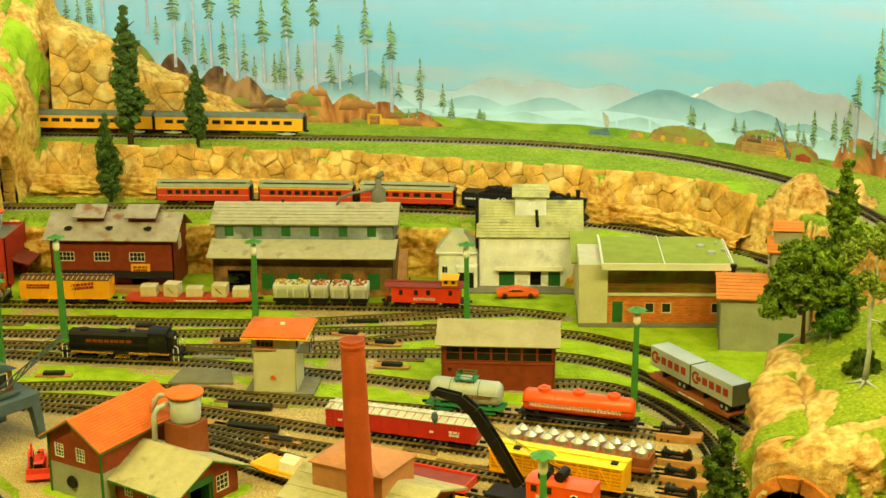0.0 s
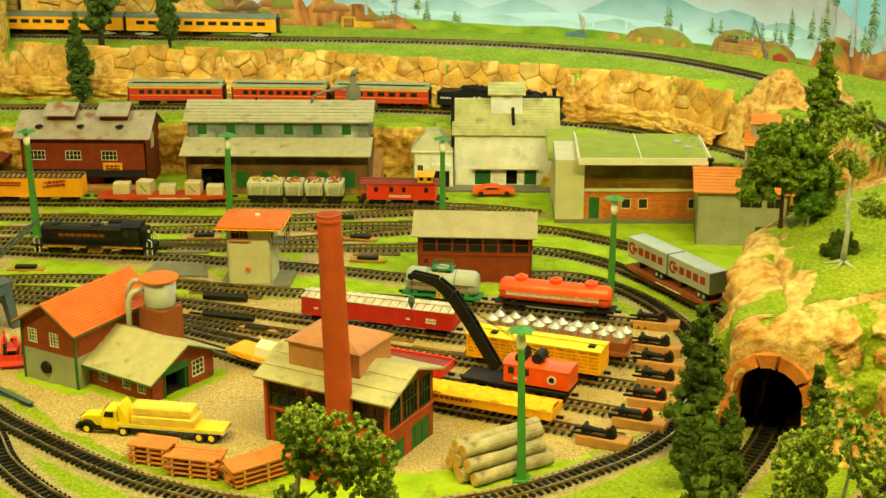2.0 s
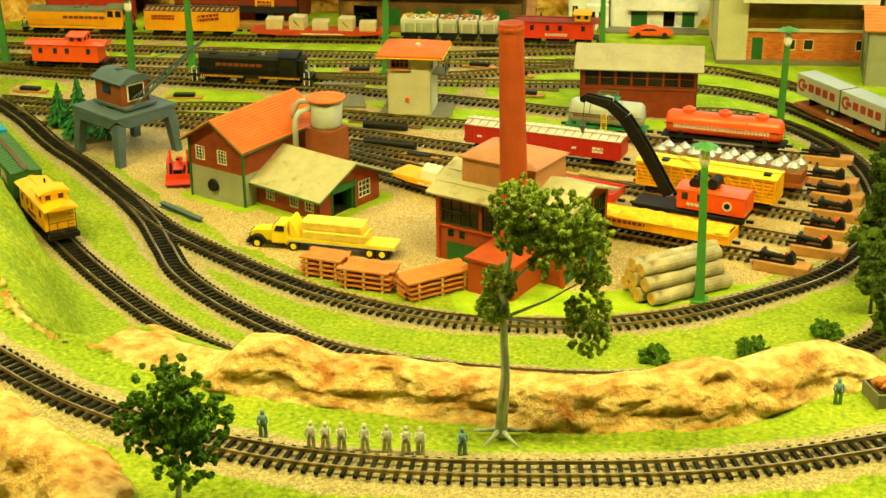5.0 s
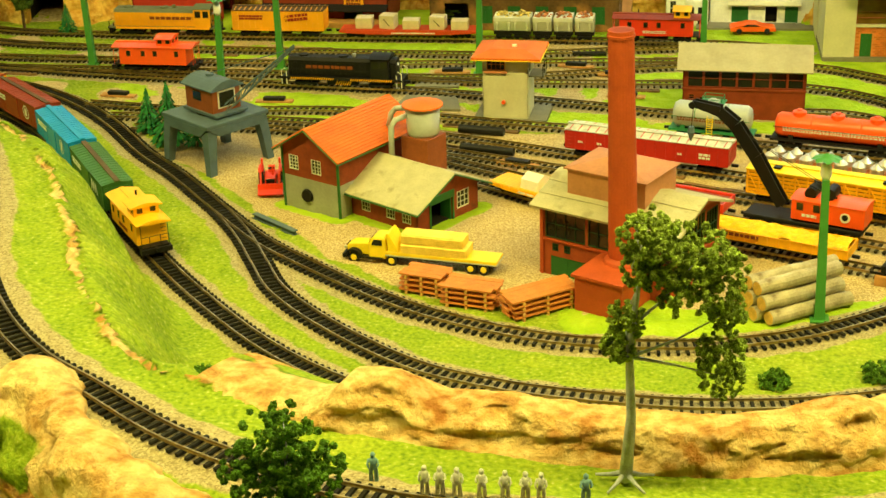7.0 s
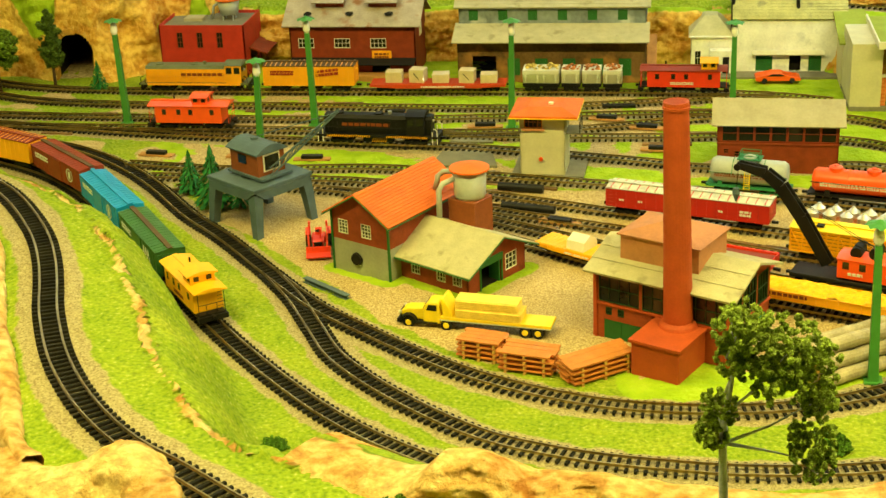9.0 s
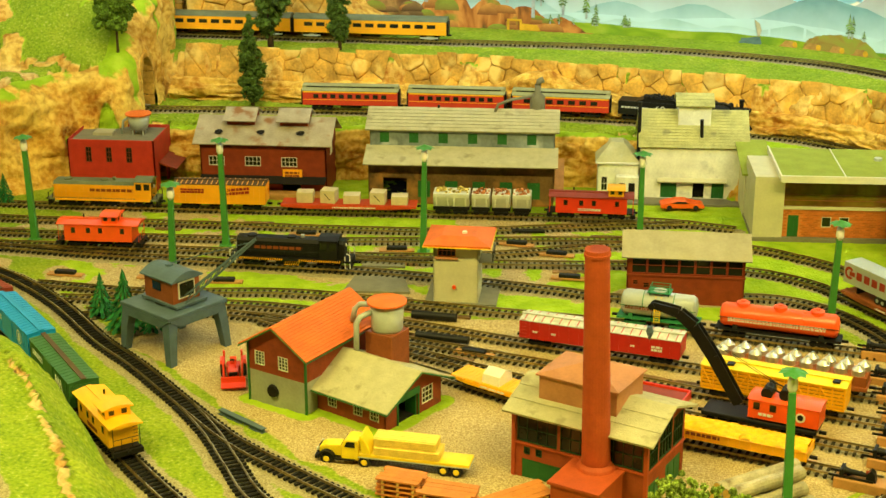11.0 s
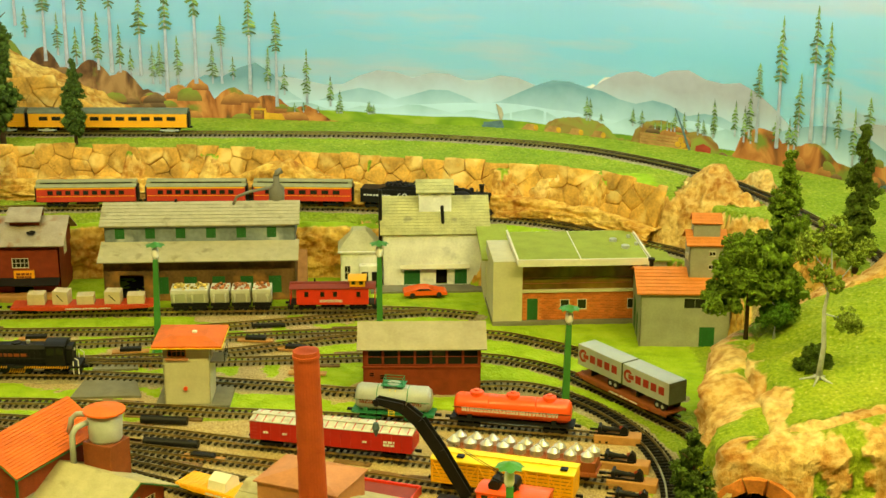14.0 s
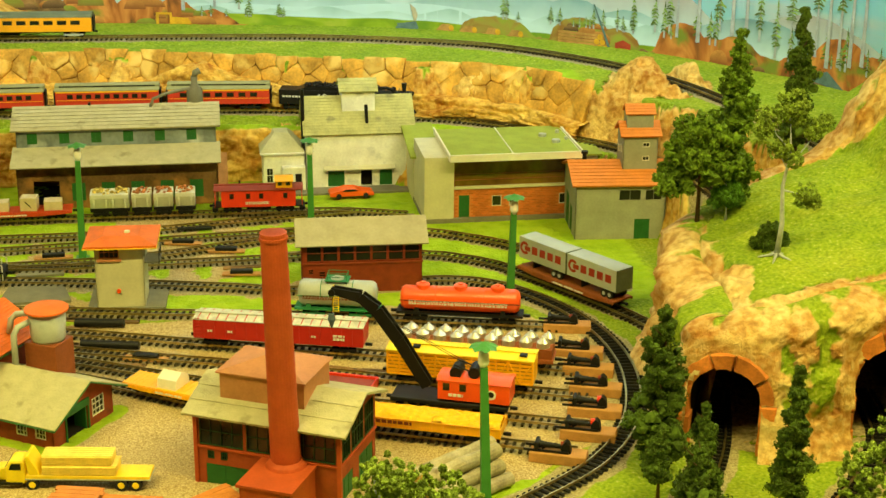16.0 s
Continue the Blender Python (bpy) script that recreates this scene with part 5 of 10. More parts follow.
FIRS_EAST = [(2.84, 0.209, 0.333), (2.881, 0.206, 0.412), (2.922, 0.231, 0.325), (2.947, 0.226, 0.437), (2.974, 0.23, 0.413), (3.0, 0.225, 0.312), (3.11, 0.218, 0.354), (3.134, 0.204, 0.422),
             (3.156, 0.209, 0.373), (3.178, 0.213, 0.444), (3.202, 0.218, 0.455), (2.825, 0.212, 0.284), (2.797, 0.212, 0.261), (3.033, 0.203, 0.285), (3.061, 0.199, 0.307)]
for i, (fs, f0, f1) in enumerate(FIRS_WEST + FIRS_EAST):
    painted_fir(fs, f0 - 0.01, f1, 300 + i, 0.0105 + 0.0004 * (i % 3))
rng = random.Random(77)
for i in range(46):
    fs = rng.choice((rng.uniform(1.93, 2.12), rng.uniform(2.5, 2.8), rng.uniform(2.75, 3.4)))
    f0 = 0.182 if fs < 2.45 else 0.195
    painted_fir(fs, f0, f0 + rng.uniform(0.012, 0.045) * (1.6 if fs > 2.75 else 1), 500 + i, 0.0098)
# painted logging train, log decks, digger and cabin
paint("painted_locomotive", [(2.300, 0.163), (2.342, 0.163), (2.342, 0.170), (2.338, 0.171), (2.338, 0.180), (2.333, 0.180), (2.333, 0.171), (2.314, 0.171), (2.312, 0.176), (2.303, 0.176), (2.303, 0.170), (2.300, 0.170)], "painted_engine", 0.0118)
paint("painted_smoke", [(2.334, 0.181), (2.338, 0.181), (2.341, 0.192), (2.337, 0.204), (2.326, 0.212), (2.331, 0.198)], "painted_smoke", 0.0118)
for k in range(4):
    a = 2.375 + k * 0.045
    paint("painted_log_car", [(a, 0.163), (a + 0.036, 0.163), (a + 0.036, 0.166), (a + 0.030, 0.167), (a + 0.027, 0.178), (a + 0.012, 0.178), (a + 0.006, 0.167), (a, 0.166)], "painted_logs", 0.0118)
for k in range(5):
    paint("painted_log_stack", [(2.613, 0.160 + k * 0.0055), (2.70, 0.160 + k * 0.0055), (2.70, 0.1645 + k * 0.0055), (2.613, 0.1645 + k * 0.0055)], "painted_logs", 0.0118)
for k, (a, c) in enumerate(((2.682, 0.1645), (2.693, 0.1635), (2.704, 0.1635), (2.687, 0.1735), (2.698, 0.173), (2.693, 0.182))):
    paint("painted_log_end", [(a + 0.0052 * math.cos(t * 0.5236), c + 0.0052 * math.sin(t * 0.5236)) for t in range(12)], "painted_dozer", 0.0121 + 0.0001 * k)
for k in range(4):
    a = 2.405 + k * 0.045
    paint("painted_log_end", [(a + 0.0050 * math.cos(t * 0.5236), 0.1715 + 0.0055 * math.sin(t * 0.5236)) for t in range(12)], "painted_dozer", 0.0121)
paint("painted_shed", [(2.722, 0.160), (2.752, 0.160), (2.752, 0.175), (2.737, 0.181), (2.722, 0.175)], "painted_red", 0.0119)
paint("painted_boom", [(2.708, 0.166), (2.713, 0.166), (2.681, 0.238), (2.678, 0.238)], "painted_engine", 0.0120)
for q in ([(1.856, 0.158), (1.938, 0.158), (1.938, 0.163), (1.856, 0.163)], [(1.856, 0.163), (1.861, 0.163), (1.861, 0.184), (1.856, 0.184)], [(1.856, 0.184), (1.885, 0.184), (1.885, 0.188), (1.856, 0.188)], [(1.881, 0.163), (1.886, 0.163), (1.886, 0.184), (1.881, 0.184)], [(1.886, 0.167), (1.922, 0.167), (1.916, 0.178), (1.886, 0.180)]):
    paint("painted_digger", q, "painted_dozer", 0.0120)
paint("painted_cabin", [(3.100, 0.148), (3.166, 0.143), (3.166, 0.166), (3.140, 0.186), (3.100, 0.174)], "painted_cabin", 0.0120)
paint("painted_cabin_roof", [(3.092, 0.172), (3.138, 0.190), (3.172, 0.166), (3.166, 0.163), (3.137, 0.184), (3.098, 0.169)], "painted_engine", 0.0122)
for a in (3.110, 3.128, 3.150):
    paint("painted_window", [(a, 0.155), (a + 0.006, 0.155), (a + 0.006, 0.163), (a, 0.163)], "painted_dozer", 0.0125)

# ---- buildings ----
M["red_wall"] = mat("red_painted_wall", (0.46, 0.036, 0.018), 0.55, var=0.15, scale=60)
M["moss_roof"] = mat("mossy_plank_roof", (0.47, 0.45, 0.17), 0.85, var=0.25, scale=50, bump=0.4, spots=(0.26, 0.25, 0.12, 0.60))
M["tan_roof"] = mat("faded_orange_roof", (0.70, 0.24, 0.045), 0.65, var=0.14, scale=40, bump=0.2)
M["wine_red"] = mat("deep_red_car_paint", (0.50, 0.020, 0.012), 0.34, var=0.1)
M["dark_frame"] = mat("dark_green_glazing", (0.022, 0.060, 0.020), 0.5, var=0.2)
M["factory_brick"] = mat("orange_red_brick_wall", (0.34, 0.066, 0.018), 0.7, var=0.2, scale=90, bump=0.35, spots=(0.24, 0.045, 0.015, 0.60))
M["pale_moss"] = mat("pale_mossy_roof", (0.46, 0.44, 0.24), 0.85, var=0.15, scale=40, bump=0.3)
M["brick_piece"] = per_piece(mat("orange_brick_piece", (0.60, 0.17, 0.035), 0.65, var=0.15, scale=90), 0.22)


def wall(b, m, length, h, holes=(), material="brick_red", thick=0.002, gable=0.0, frame="white", nx=3, nz=2, name="wall"):
    """A wall under the building b from the origin along x of the pose m, its face towards -y, with holes cut through it.
    holes: (x0, x1, z0, z1, kind); kinds: win, door, open."""
    xs = sorted({0.0, length, *[q for hl in holes for q in hl[:2]]})
    zs = sorted({0.0, h, *[q for hl in holes for q in hl[2:4]]})
    bm = bmesh.new()
    for x0, x1 in zip(xs, xs[1:]):
        for z0, z1 in zip(zs, zs[1:]):
            cx, cz = (x0 + x1) / 2, (z0 + z1) / 2
            if not any(a < cx < c and d < cz < e for a, c, d, e, _ in holes):
                box(x0, 0, z0, x1, thick, z1, bm)
    if gable:
        prism([(0, h), (length, h), (length / 2, h + gable)], 0, thick, "y", bm)
    bmesh.ops.remove_doubles(bm, verts=bm.verts[:], dist=1e-6)
    bmesh.ops.transform(bm, matrix=m, verts=bm.verts[:])
    w = part(name, bm, material, b)
    for x0, x1, z0, z1, kind in holes:
        if kind == "open":
            continue
        t = 0.0007
        if kind == "win":
            bm = bmesh.new()
            for q in ((x0, z0, x0 + t, z0 + t), (x0 + t, z0, x1 - t, z0 + t), (x1 - t, z0, x1, z0 + t), (x0, z1 - t, x0 + t, z1), (x0 + t, z1 - t, x1 - t, z1), (x1 - t, z1 - t, x1, z1), (x0, z0 + t, x0 + t, z1 - t), (x1 - t, z0 + t, x1, z1 - t)):
                box(q[0], -0.0006, q[1], q[2], 0.0012, q[3], bm)
            bmesh.ops.remove_doubles(bm, verts=bm.verts[:], dist=1e-6)
            bmesh.ops.transform(bm, matrix=m, verts=bm.verts[:])
            f = part("window", bm, frame, b)
            sticks = [(xx - 0.0002, -0.0002, z0 + t, xx + 0.0002, 0.0010, z1 - t) for xx in (x0 + (x1 - x0) * i / nx for i in range(1, nx))]
            sticks += [(x0 + t, -0.0003, zz - 0.0002, x1 - t, 0.0009, zz + 0.0002) for zz in (z0 + (z1 - z0) * i / nz for i in range(1, nz))]
            for q in sticks:
                bm = box(*q)
                bmesh.ops.transform(bm, matrix=m, verts=bm.verts[:])
                part("glazing_bar", bm, frame, f)
            g = box(x0 + t * 0.5, 0.0011, z0 + t * 0.5, x1 - t * 0.5, 0.0015, z1 - t * 0.5)
            bmesh.ops.transform(g, matrix=m, verts=g.verts[:])
            part("pane", g, "glass", f)
        else:
            bm = box(x0, 0.0004, z0, x1, 0.0014, z1)
            for k in (0.3, 0.7):
                xx = x0 + (x1 - x0) * k
                box(xx - (x1 - x0) * 0.12, -0.0001, z0 + (z1 - z0) * 0.15, xx + (x1 - x0) * 0.12, 0.0005, z1 - (z1 - z0) * 0.1, bm)
            bmesh.ops.transform(bm, matrix=m, verts=bm.verts[:])
            part("door", bm, "green_trim", b)
    return w


def shell(b, w, d, h, material, front=(), right=(), left=(), back=(), gable=0.0, gable_on="x", **kw):
    """Four walls round w x d; the front face lies at y=0. gable_on x: the ridge runs along x, so the ends at left and right are gables."""
    ge, gf = (gable, 0.0) if gable_on == "x" else (0.0, gable)
    wall(b, pose(0, 0, 0), w, h, front, material, gable=gf, **kw)
    wall(b, pose(w, 0, 0, 0, 0, 90), d, h, right, material, gable=ge, **kw)
    wall(b, pose(0, d, 0, 0, 0, -90), d, h, left, material, gable=ge, **kw)
    wall(b, pose(w, d, 0, 0, 0, 180), w, h, back, material, gable=gf, **kw)


def gable_roof(b, w, d, h, rise, material, over=0.006, thick=0.0022, axis="x", trim="", courses=0, ridge_at=0.5, at=(0, 0)):
    """Two slopes; axis x: the ridge runs along x."""
    if axis == "x":
        yr = d * ridge_at
        k0, k1 = rise / yr, rise / (d - yr)
        s1 = [(-over, -over, h - over * k0), (w + over, -over, h - over * k0), (w + over, yr, h + rise), (-over, yr, h + rise)]
        s2 = [(-over, yr, h + rise), (w + over, yr, h + rise), (w + over, d + over, h - over * k1), (-over, d + over, h - over * k1)]
    else:
        xr = w * ridge_at
        k0, k1 = rise / xr, rise / (w - xr)
        s1 = [(-over, -over, h - over * k0), (-over, d + over, h - over * k0), (xr, d + over, h + rise), (xr, -over, h + rise)]
        s2 = [(xr, -over, h + rise), (xr, d + over, h + rise), (w + over, d + over, h - over * k1), (w + over, -over, h - over * k1)]
    s1, s2 = [[(q[0] + at[0], q[1] + at[1], q[2]) for q in s] for s in (s1, s2)]
    lift = Vector((0, 0, thick))
    for s in (s1, s2):
        roof = part("roof", slab([Vector(q) + lift for q in s], thick), material, b)
        if courses:
            a, c = (Vector(s[0]), Vector(s[3])) if axis == "x" else (Vector(s[0]), Vector(s[3]))
            e = Vector(s[1])
            if s is s2 and axis == "x":
                a, e, c = Vector(s[3]), Vector(s[2]), Vector(s[0])
            if s is s2 and axis != "x":
                a, e, c = Vector(s[3]), Vector(s[2]), Vector(s[0])
            n = (e - a).cross(c - a).normalized()
            if n.z < 0:
                n = -n
            for i in range(courses):
                p0, p1 = a.lerp(c, i / courses), a.lerp(c, (i + 1) / courses)
                q0, q1 = p0 + (e - a), p1 + (e - a)
                o = lift + n * 0.0009
                o2 = lift + n * 0.0001
                part("course", slab([p0 + o, q0 + o, q1 + o2, p1 + o2], 0.0004), material, roof)
    if trim:
        bm = bmesh.new()
        for s in (s1, s2):
            for i in range(4):
                p, q = Vector(s[i]), Vector(s[(i + 1) % 4])
                if max(p.z, q.z) < h + rise - 1e-5 or abs(p.z - q.z) > 1e-4:
                    tube([p, q], 0.0009, 4, bm)
        part("trim", bm, trim, b)


def hip_roof(b, x0, y0, x1, y1, h, rise, material, thick=0.002, flat=0.35):
    cx, cy = (x0 + x1) / 2, (y0 + y1) / 2
    fx, fy = (x1 - x0) / 2 * flat, (y1 - y0) / 2 * flat
    bm = bmesh.new()
    low = [bm.verts.new(q) for q in ((x0, y0, h - thick), (x1, y0, h - thick), (x1, y1, h - thick), (x0, y1, h - thick))]
    mid = [bm.verts.new(q) for q in ((x0, y0, h), (x1, y0, h), (x1, y1, h), (x0, y1, h))]
    top = [bm.verts.new(q) for q in ((cx - fx, cy - fy, h + rise), (cx + fx, cy - fy, h + rise), (cx + fx, cy + fy, h + rise), (cx - fx, cy + fy, h + rise))]
    bm.faces.new(low[::-1])
    bm.faces.new(top)
    for a, c in ((low, mid), (mid, top)):
        for i in range(4):
            j = (i + 1) % 4
            bm.faces.new((a[i], a[j], c[j], c[i]))
    return part("roof", bm, material, b)


def pipe(b, pts, r, material, name="pipe"):
    return part(name, tube(pts, r, 8), material, b, smooth=True)


def bars(b, x0, z0, x1, z1, rows, material, m, seed=0, name="lettering", depth=0.0004, fill=0.8):
    """Unreadable or unlettered writing: short bars of its size and colour on a face towards -y of the pose m."""
    rng = random.Random(seed)
    bm = bmesh.new()
    hgt = (z1 - z0) / rows
    for r in range(rows):
        x = x0
        while x < x1 - 1e-5:
            w = min(rng.uniform(0.6, 1.6) * hgt, x1 - x)
            box(x, -depth, z0 + r * hgt + hgt * 0.15, x + w * fill, 0.0001, z0 + (r + 1) * hgt - hgt * 0.15, bm)
            x += w
    bmesh.ops.transform(bm, matrix=m, verts=bm.verts[:])
    return part(name, bm, material, b)


# signal tower
def signal_tower():
    b = thing("signal_tower", -0.402, 1.972, 0, -2, "cream plaster signal tower with a flat orange roof", "signal tower")
    part("plinth", box(-0.012, -0.006, 0, 0.085, 0.070, 0.003), "asphalt", b)
    shell(b, 0.060, 0.056, 0.086, "plaster", front=[(0.006, 0.030, 0.068, 0.084, "win")], right=[(0.008, 0.024, 0.062, 0.084, "open")], frame="orange_brick", nx=4, nz=2)
    part("sill", box(0.003, -0.003, 0.0645, 0.033, 0.0005, 0.0672), "salmon", b)
    # Floors in the hollow-shade black darken the rooms behind openings.
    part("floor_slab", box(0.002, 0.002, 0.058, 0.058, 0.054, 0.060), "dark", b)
    hip_roof(b, -0.012, -0.014, 0.078, 0.070, 0.088, 0.007, "orange_roof", 0.0025, 0.5)
    part("eaves_trim", box(-0.013, -0.015, 0.0843, 0.079, 0.071, 0.0853), "lemon", b)
    part("balcony", box(0.0605, 0.006, 0.058, 0.080, 0.040, 0.060), "asphalt", b)
    bm = bmesh.new()
    for y in (0.006, 0.022, 0.039):
        tube([(0.079, y, 0.060), (0.079, y, 0.074)], 0.0005, 5, bm)
    tube([(0.079, 0.006, 0.074), (0.079, 0.040, 0.074)], 0.0005, 5, bm)
    tube([(0.079, 0.006, 0.067), (0.079, 0.040, 0.067)], 0.0004, 5, bm)
    part("railing", bm, "black", b)
    part("wall_lamp", tube([(0.028, -0.0005, 0.025), (0.028, -0.003, 0.025)], 0.0028, 10), "orange_red", b, "small round orange wall lamp")
    part("roof_vent", tube([(0.040, 0.02, 0.092), (0.040, 0.02, 0.0975)], 0.0035, 8), "white", b)


signal_tower()
for q in ([(-0.530, 2.000), (-0.437, 2.002), (-0.452, 2.062), (-0.522, 2.060)], [(-0.518, 2.100), (-0.455, 2.102), (-0.458, 2.124), (-0.514, 2.122)]):
    tagged(part("pavement", slab([(x, y, 0.003) for x, y in q], 0.004), "asphalt"), "grey paved crossing between the yard tracks", "pavement", kind="structure")


def control_house():
    b = thing("control_house", -0.143, 1.998, 0, -1.5, "brown board control house with a wide window band and pale roof", "control house")
    n = 7
    front = [(0.006 + i * 0.0212, 0.006 + i * 0.0212 + 0.0195, 0.043, 0.066, "win") for i in range(n)] + [(0.008, 0.015, 0.026, 0.033, "win"), (0.022, 0.030, 0.022, 0.030, "win")]
    shell(b, 0.156, 0.072, 0.070, "maroon", front=front, right=[(0.008, 0.035, 0.042, 0.066, "win"), (0.038, 0.066, 0.042, 0.066, "win")], left=[(0.008, 0.062, 0.042, 0.066, "win")], gable=0.020, frame="maroon", nx=1, nz=2)
    gable_roof(b, 0.156, 0.072, 0.070, 0.020, "pale_roof", 0.008, 0.0018)
    part("belt_course", box(-0.001, -0.0016, 0.0395, 0.157, -0.0002, 0.0415), "brick_red", b)
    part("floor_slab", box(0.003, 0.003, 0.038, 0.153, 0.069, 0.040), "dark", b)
    part("handwheel", tube([(0.032, 0.006, 0.044), (0.032, 0.0075, 0.044)], 0.006, 12), "black", b)


control_house()


def workshop():
    b = thing("workshop", -0.586, 1.652, 0, -28, "brown workshop with an orange roof over a grey stone base", "workshop")
    w, d = 0.083, 0.135
    shell(b, w, d, 0.040, "grey_wall", front=[(0.030, 0.040, 0.012, 0.024, "win")], nx=2)
    hs = [(0.010, 0.024, 0.008, 0.025, "win"), (0.044, 0.058, 0.008, 0.025, "win")]
    for mm, ln, gb, holes in ((pose(0, 0, 0.04), w, 0.026, [(a, c, z0 + 0.0, z1, k) for a, c, z0, z1, k in hs]), (pose(w, 0, 0.04, 0, 0, 90), d, 0, ()), (pose(0, d, 0.04, 0, 0, -90), d, 0, ()), (pose(w, d, 0.04, 0, 0, 180), w, 0.026, ())):
        wall(b, mm, ln, 0.034, holes, "brick_red", gable=gb, nx=3, nz=4)
    gable_roof(b, w, d, 0.074, 0.026, "orange_roof", 0.008, 0.0022, axis="y", trim="green_trim", courses=14)
    part("handwheel", tube([(0.036, -0.001, 0.020), (0.036, -0.004, 0.020)], [0.008, 0.007], 14), "black", b, "dark round wheel on the wall")
    for x in (0.0, w):
        part("corner_trim", box(x - 0.0012, -0.0012, 0, x + 0.0012, 0.0012, 0.074), "green_trim", b)
    s = thing("engine_shed", -0.503, 1.631, 0, -32, "brown brick shed with a grey roof and an open gate", "shed")
    w2, d2 = 0.100, 0.102
    shell(s, w2, d2, 0.034, "brick_red", front=[(0.016, 0.029, 0.010, 0.026, "win"), (0.054, 0.067, 0.010, 0.026, "win"), (0.078, 0.091, 0.010, 0.026, "win")],
          right=[(0.022, 0.058, 0.0, 0.034, "open"), (0.066, 0.086, 0.010, 0.030, "win")], gable=0.024, nx=3, nz=3)
    gable_roof(s, w2, d2, 0.034, 0.024, "grey_shingle", 0.012, 0.002, trim="green_trim")
    part("gate_header", box(w2 + 0.0002, 0.020, 0.028, w2 + 0.0022, 0.060, 0.036), "green_trim", s)
    part("gate_leaf", box(w2 - 0.016, 0.0555, 0, w2 - 0.001, 0.0575, 0.032), "green_trim", s)
    for y in (0.021, 0.059):
        part("gate_post", box(w2 + 0.0002, y - 0.001, 0, w2 + 0.0014, y + 0.001, 0.032), "green_trim", s)
    part("floor_slab", box(0.003, 0.003, 0.0005, w2 - 0.003, d2 - 0.003, 0.0015), "dark", s)
    t = thing("dust_collector", -0.429, 1.690, 0, -28, "grey round tank with an orange lid on a brown block", "tank")
    part("block", box(-0.019, -0.018, 0, 0.019, 0.018, 0.078), "rust_cab", t, bevel=0.0008)
    part("tank", tube([(0, 0, 0.078), (0, 0, 0.0815), (0, 0, 0.112)], [0.017, 0.0185, 0.020], 24), "grey_tank", t, smooth=True)
    part("lid", tube([(0, 0, 0.112), (0, 0, 0.114), (0, 0, 0.1175)], [0.0235, 0.0235, 0.004], 24), "orange_roof", t, "flat orange cone lid")
    pipe(t, [(-0.018, -0.004, 0.107), (-0.034, -0.006, 0.104), (-0.040, -0.008, 0.098), (-0.043, -0.009, 0.082)], 0.0034, "grey_tank")
    pipe(t, [(-0.010, -0.014, 0.103), (-0.018, -0.028, 0.099), (-0.020, -0.033, 0.092), (-0.020, -0.034, 0.050)], 0.0034, "grey_tank")


workshop()


def factory():
    b = thing("factory", -0.272, 1.494, 0, -26, "red brick boiler house with tall windows and a grey roof", "factory")
    w, d = 0.150, 0.096
    front = [(0.004, 0.050, 0.042, 0.072, "win"), (0.054, 0.098, 0.042, 0.072, "win"), (0.102, 0.146, 0.042, 0.072, "win"), (0.012, 0.019, 0.028, 0.036, "win"), (0.026, 0.033, 0.028, 0.036, "win"), (0.010, 0.058, 0.0, 0.022, "door")]
    right = [(0.006, 0.027, 0.042, 0.076, "win"), (0.031, 0.062, 0.042, 0.080, "win"), (0.066, 0.090, 0.042, 0.076, "win"), (0.050, 0.088, 0.0, 0.028, "door"), (0.006, 0.034, 0.0, 0.024, "door")]
    shell(b, w, d, 0.078, "factory_brick", front=front, right=right, gable=0.018, frame="dark_frame", nx=4, nz=2)
    gable_roof(b, w, d, 0.078, 0.018, "grey_shingle", 0.010, 0.002, courses=3)
    part("cornice", box(-0.0015, -0.0018, 0.0385, w + 0.0015, -0.0001, 0.0405), "chimney", b)
    part("cornice", box(w + 0.0001, -0.0015, 0.0385, w + 0.0018, d, 0.0405), "chimney", b)
    p = part("penthouse", box(0.020, 0.016, 0.082, 0.108, 0.080, 0.113), "salmon", b)
    hip_roof(b, 0.017, 0.013, 0.111, 0.083, 0.1145, 0.011, "salmon", 0.0015, 0.15)
    for x in (0.0, w):
        part("corner_pier", box(x - 0.002, -0.002, 0, x + 0.002, 0.002, 0.078), "chimney", b)
    c = thing("factory_chimney", -0.187, 1.443, 0, -26, "tall round red brick factory chimney on a square base", "chimney")
    tilt = Matrix.Translation((0, 0, 0.039)) @ Matrix.Rotation(radians(-1.6), 4, "Y") @ Matrix.Translation((0, 0, -0.039))
    part("base", box(-0.026, -0.050, 0, 0.026, 0.026, 0.036), "chimney", c, bevel=0.0008)
    part("base_cap", box(-0.0285, -0.0525, 0.036, 0.0285, 0.0285, 0.039), "chimney", c)
    part("plinth", tube([(0, 0, 0.039), (0, 0, 0.042), (0, 0, 0.045)], [0.020, 0.0185, 0.0152], 24), "chimney", c)
    rings = [(0, 0, 0.045)] + [(0, 0, 0.045 + 0.226 * k / 40) for k in range(1, 40)] + [(0, 0, 0.264), (0, 0, 0.2645), (0, 0, 0.2672), (0, 0, 0.2675), (0, 0, 0.2715), (0, 0, 0.2715), (0, 0, 0.262)]
    rad = [0.0146 - 0.0026 * k / 40 + (0.00018 if k % 2 else 0) for k in range(40)] + [0.0120, 0.0132, 0.0132, 0.0124, 0.0124, 0.0098, 0.0098]
    part("shaft", tube(rings, rad, 28), "chimney", c, smooth=False).matrix_local = tilt
    # Near-black disc paints the dark down the chimney's hollow.
    part("flue", tube([(0, 0, 0.2618), (0, 0, 0.2622)], 0.0097, 16), "dark", c).matrix_local = tilt


factory()


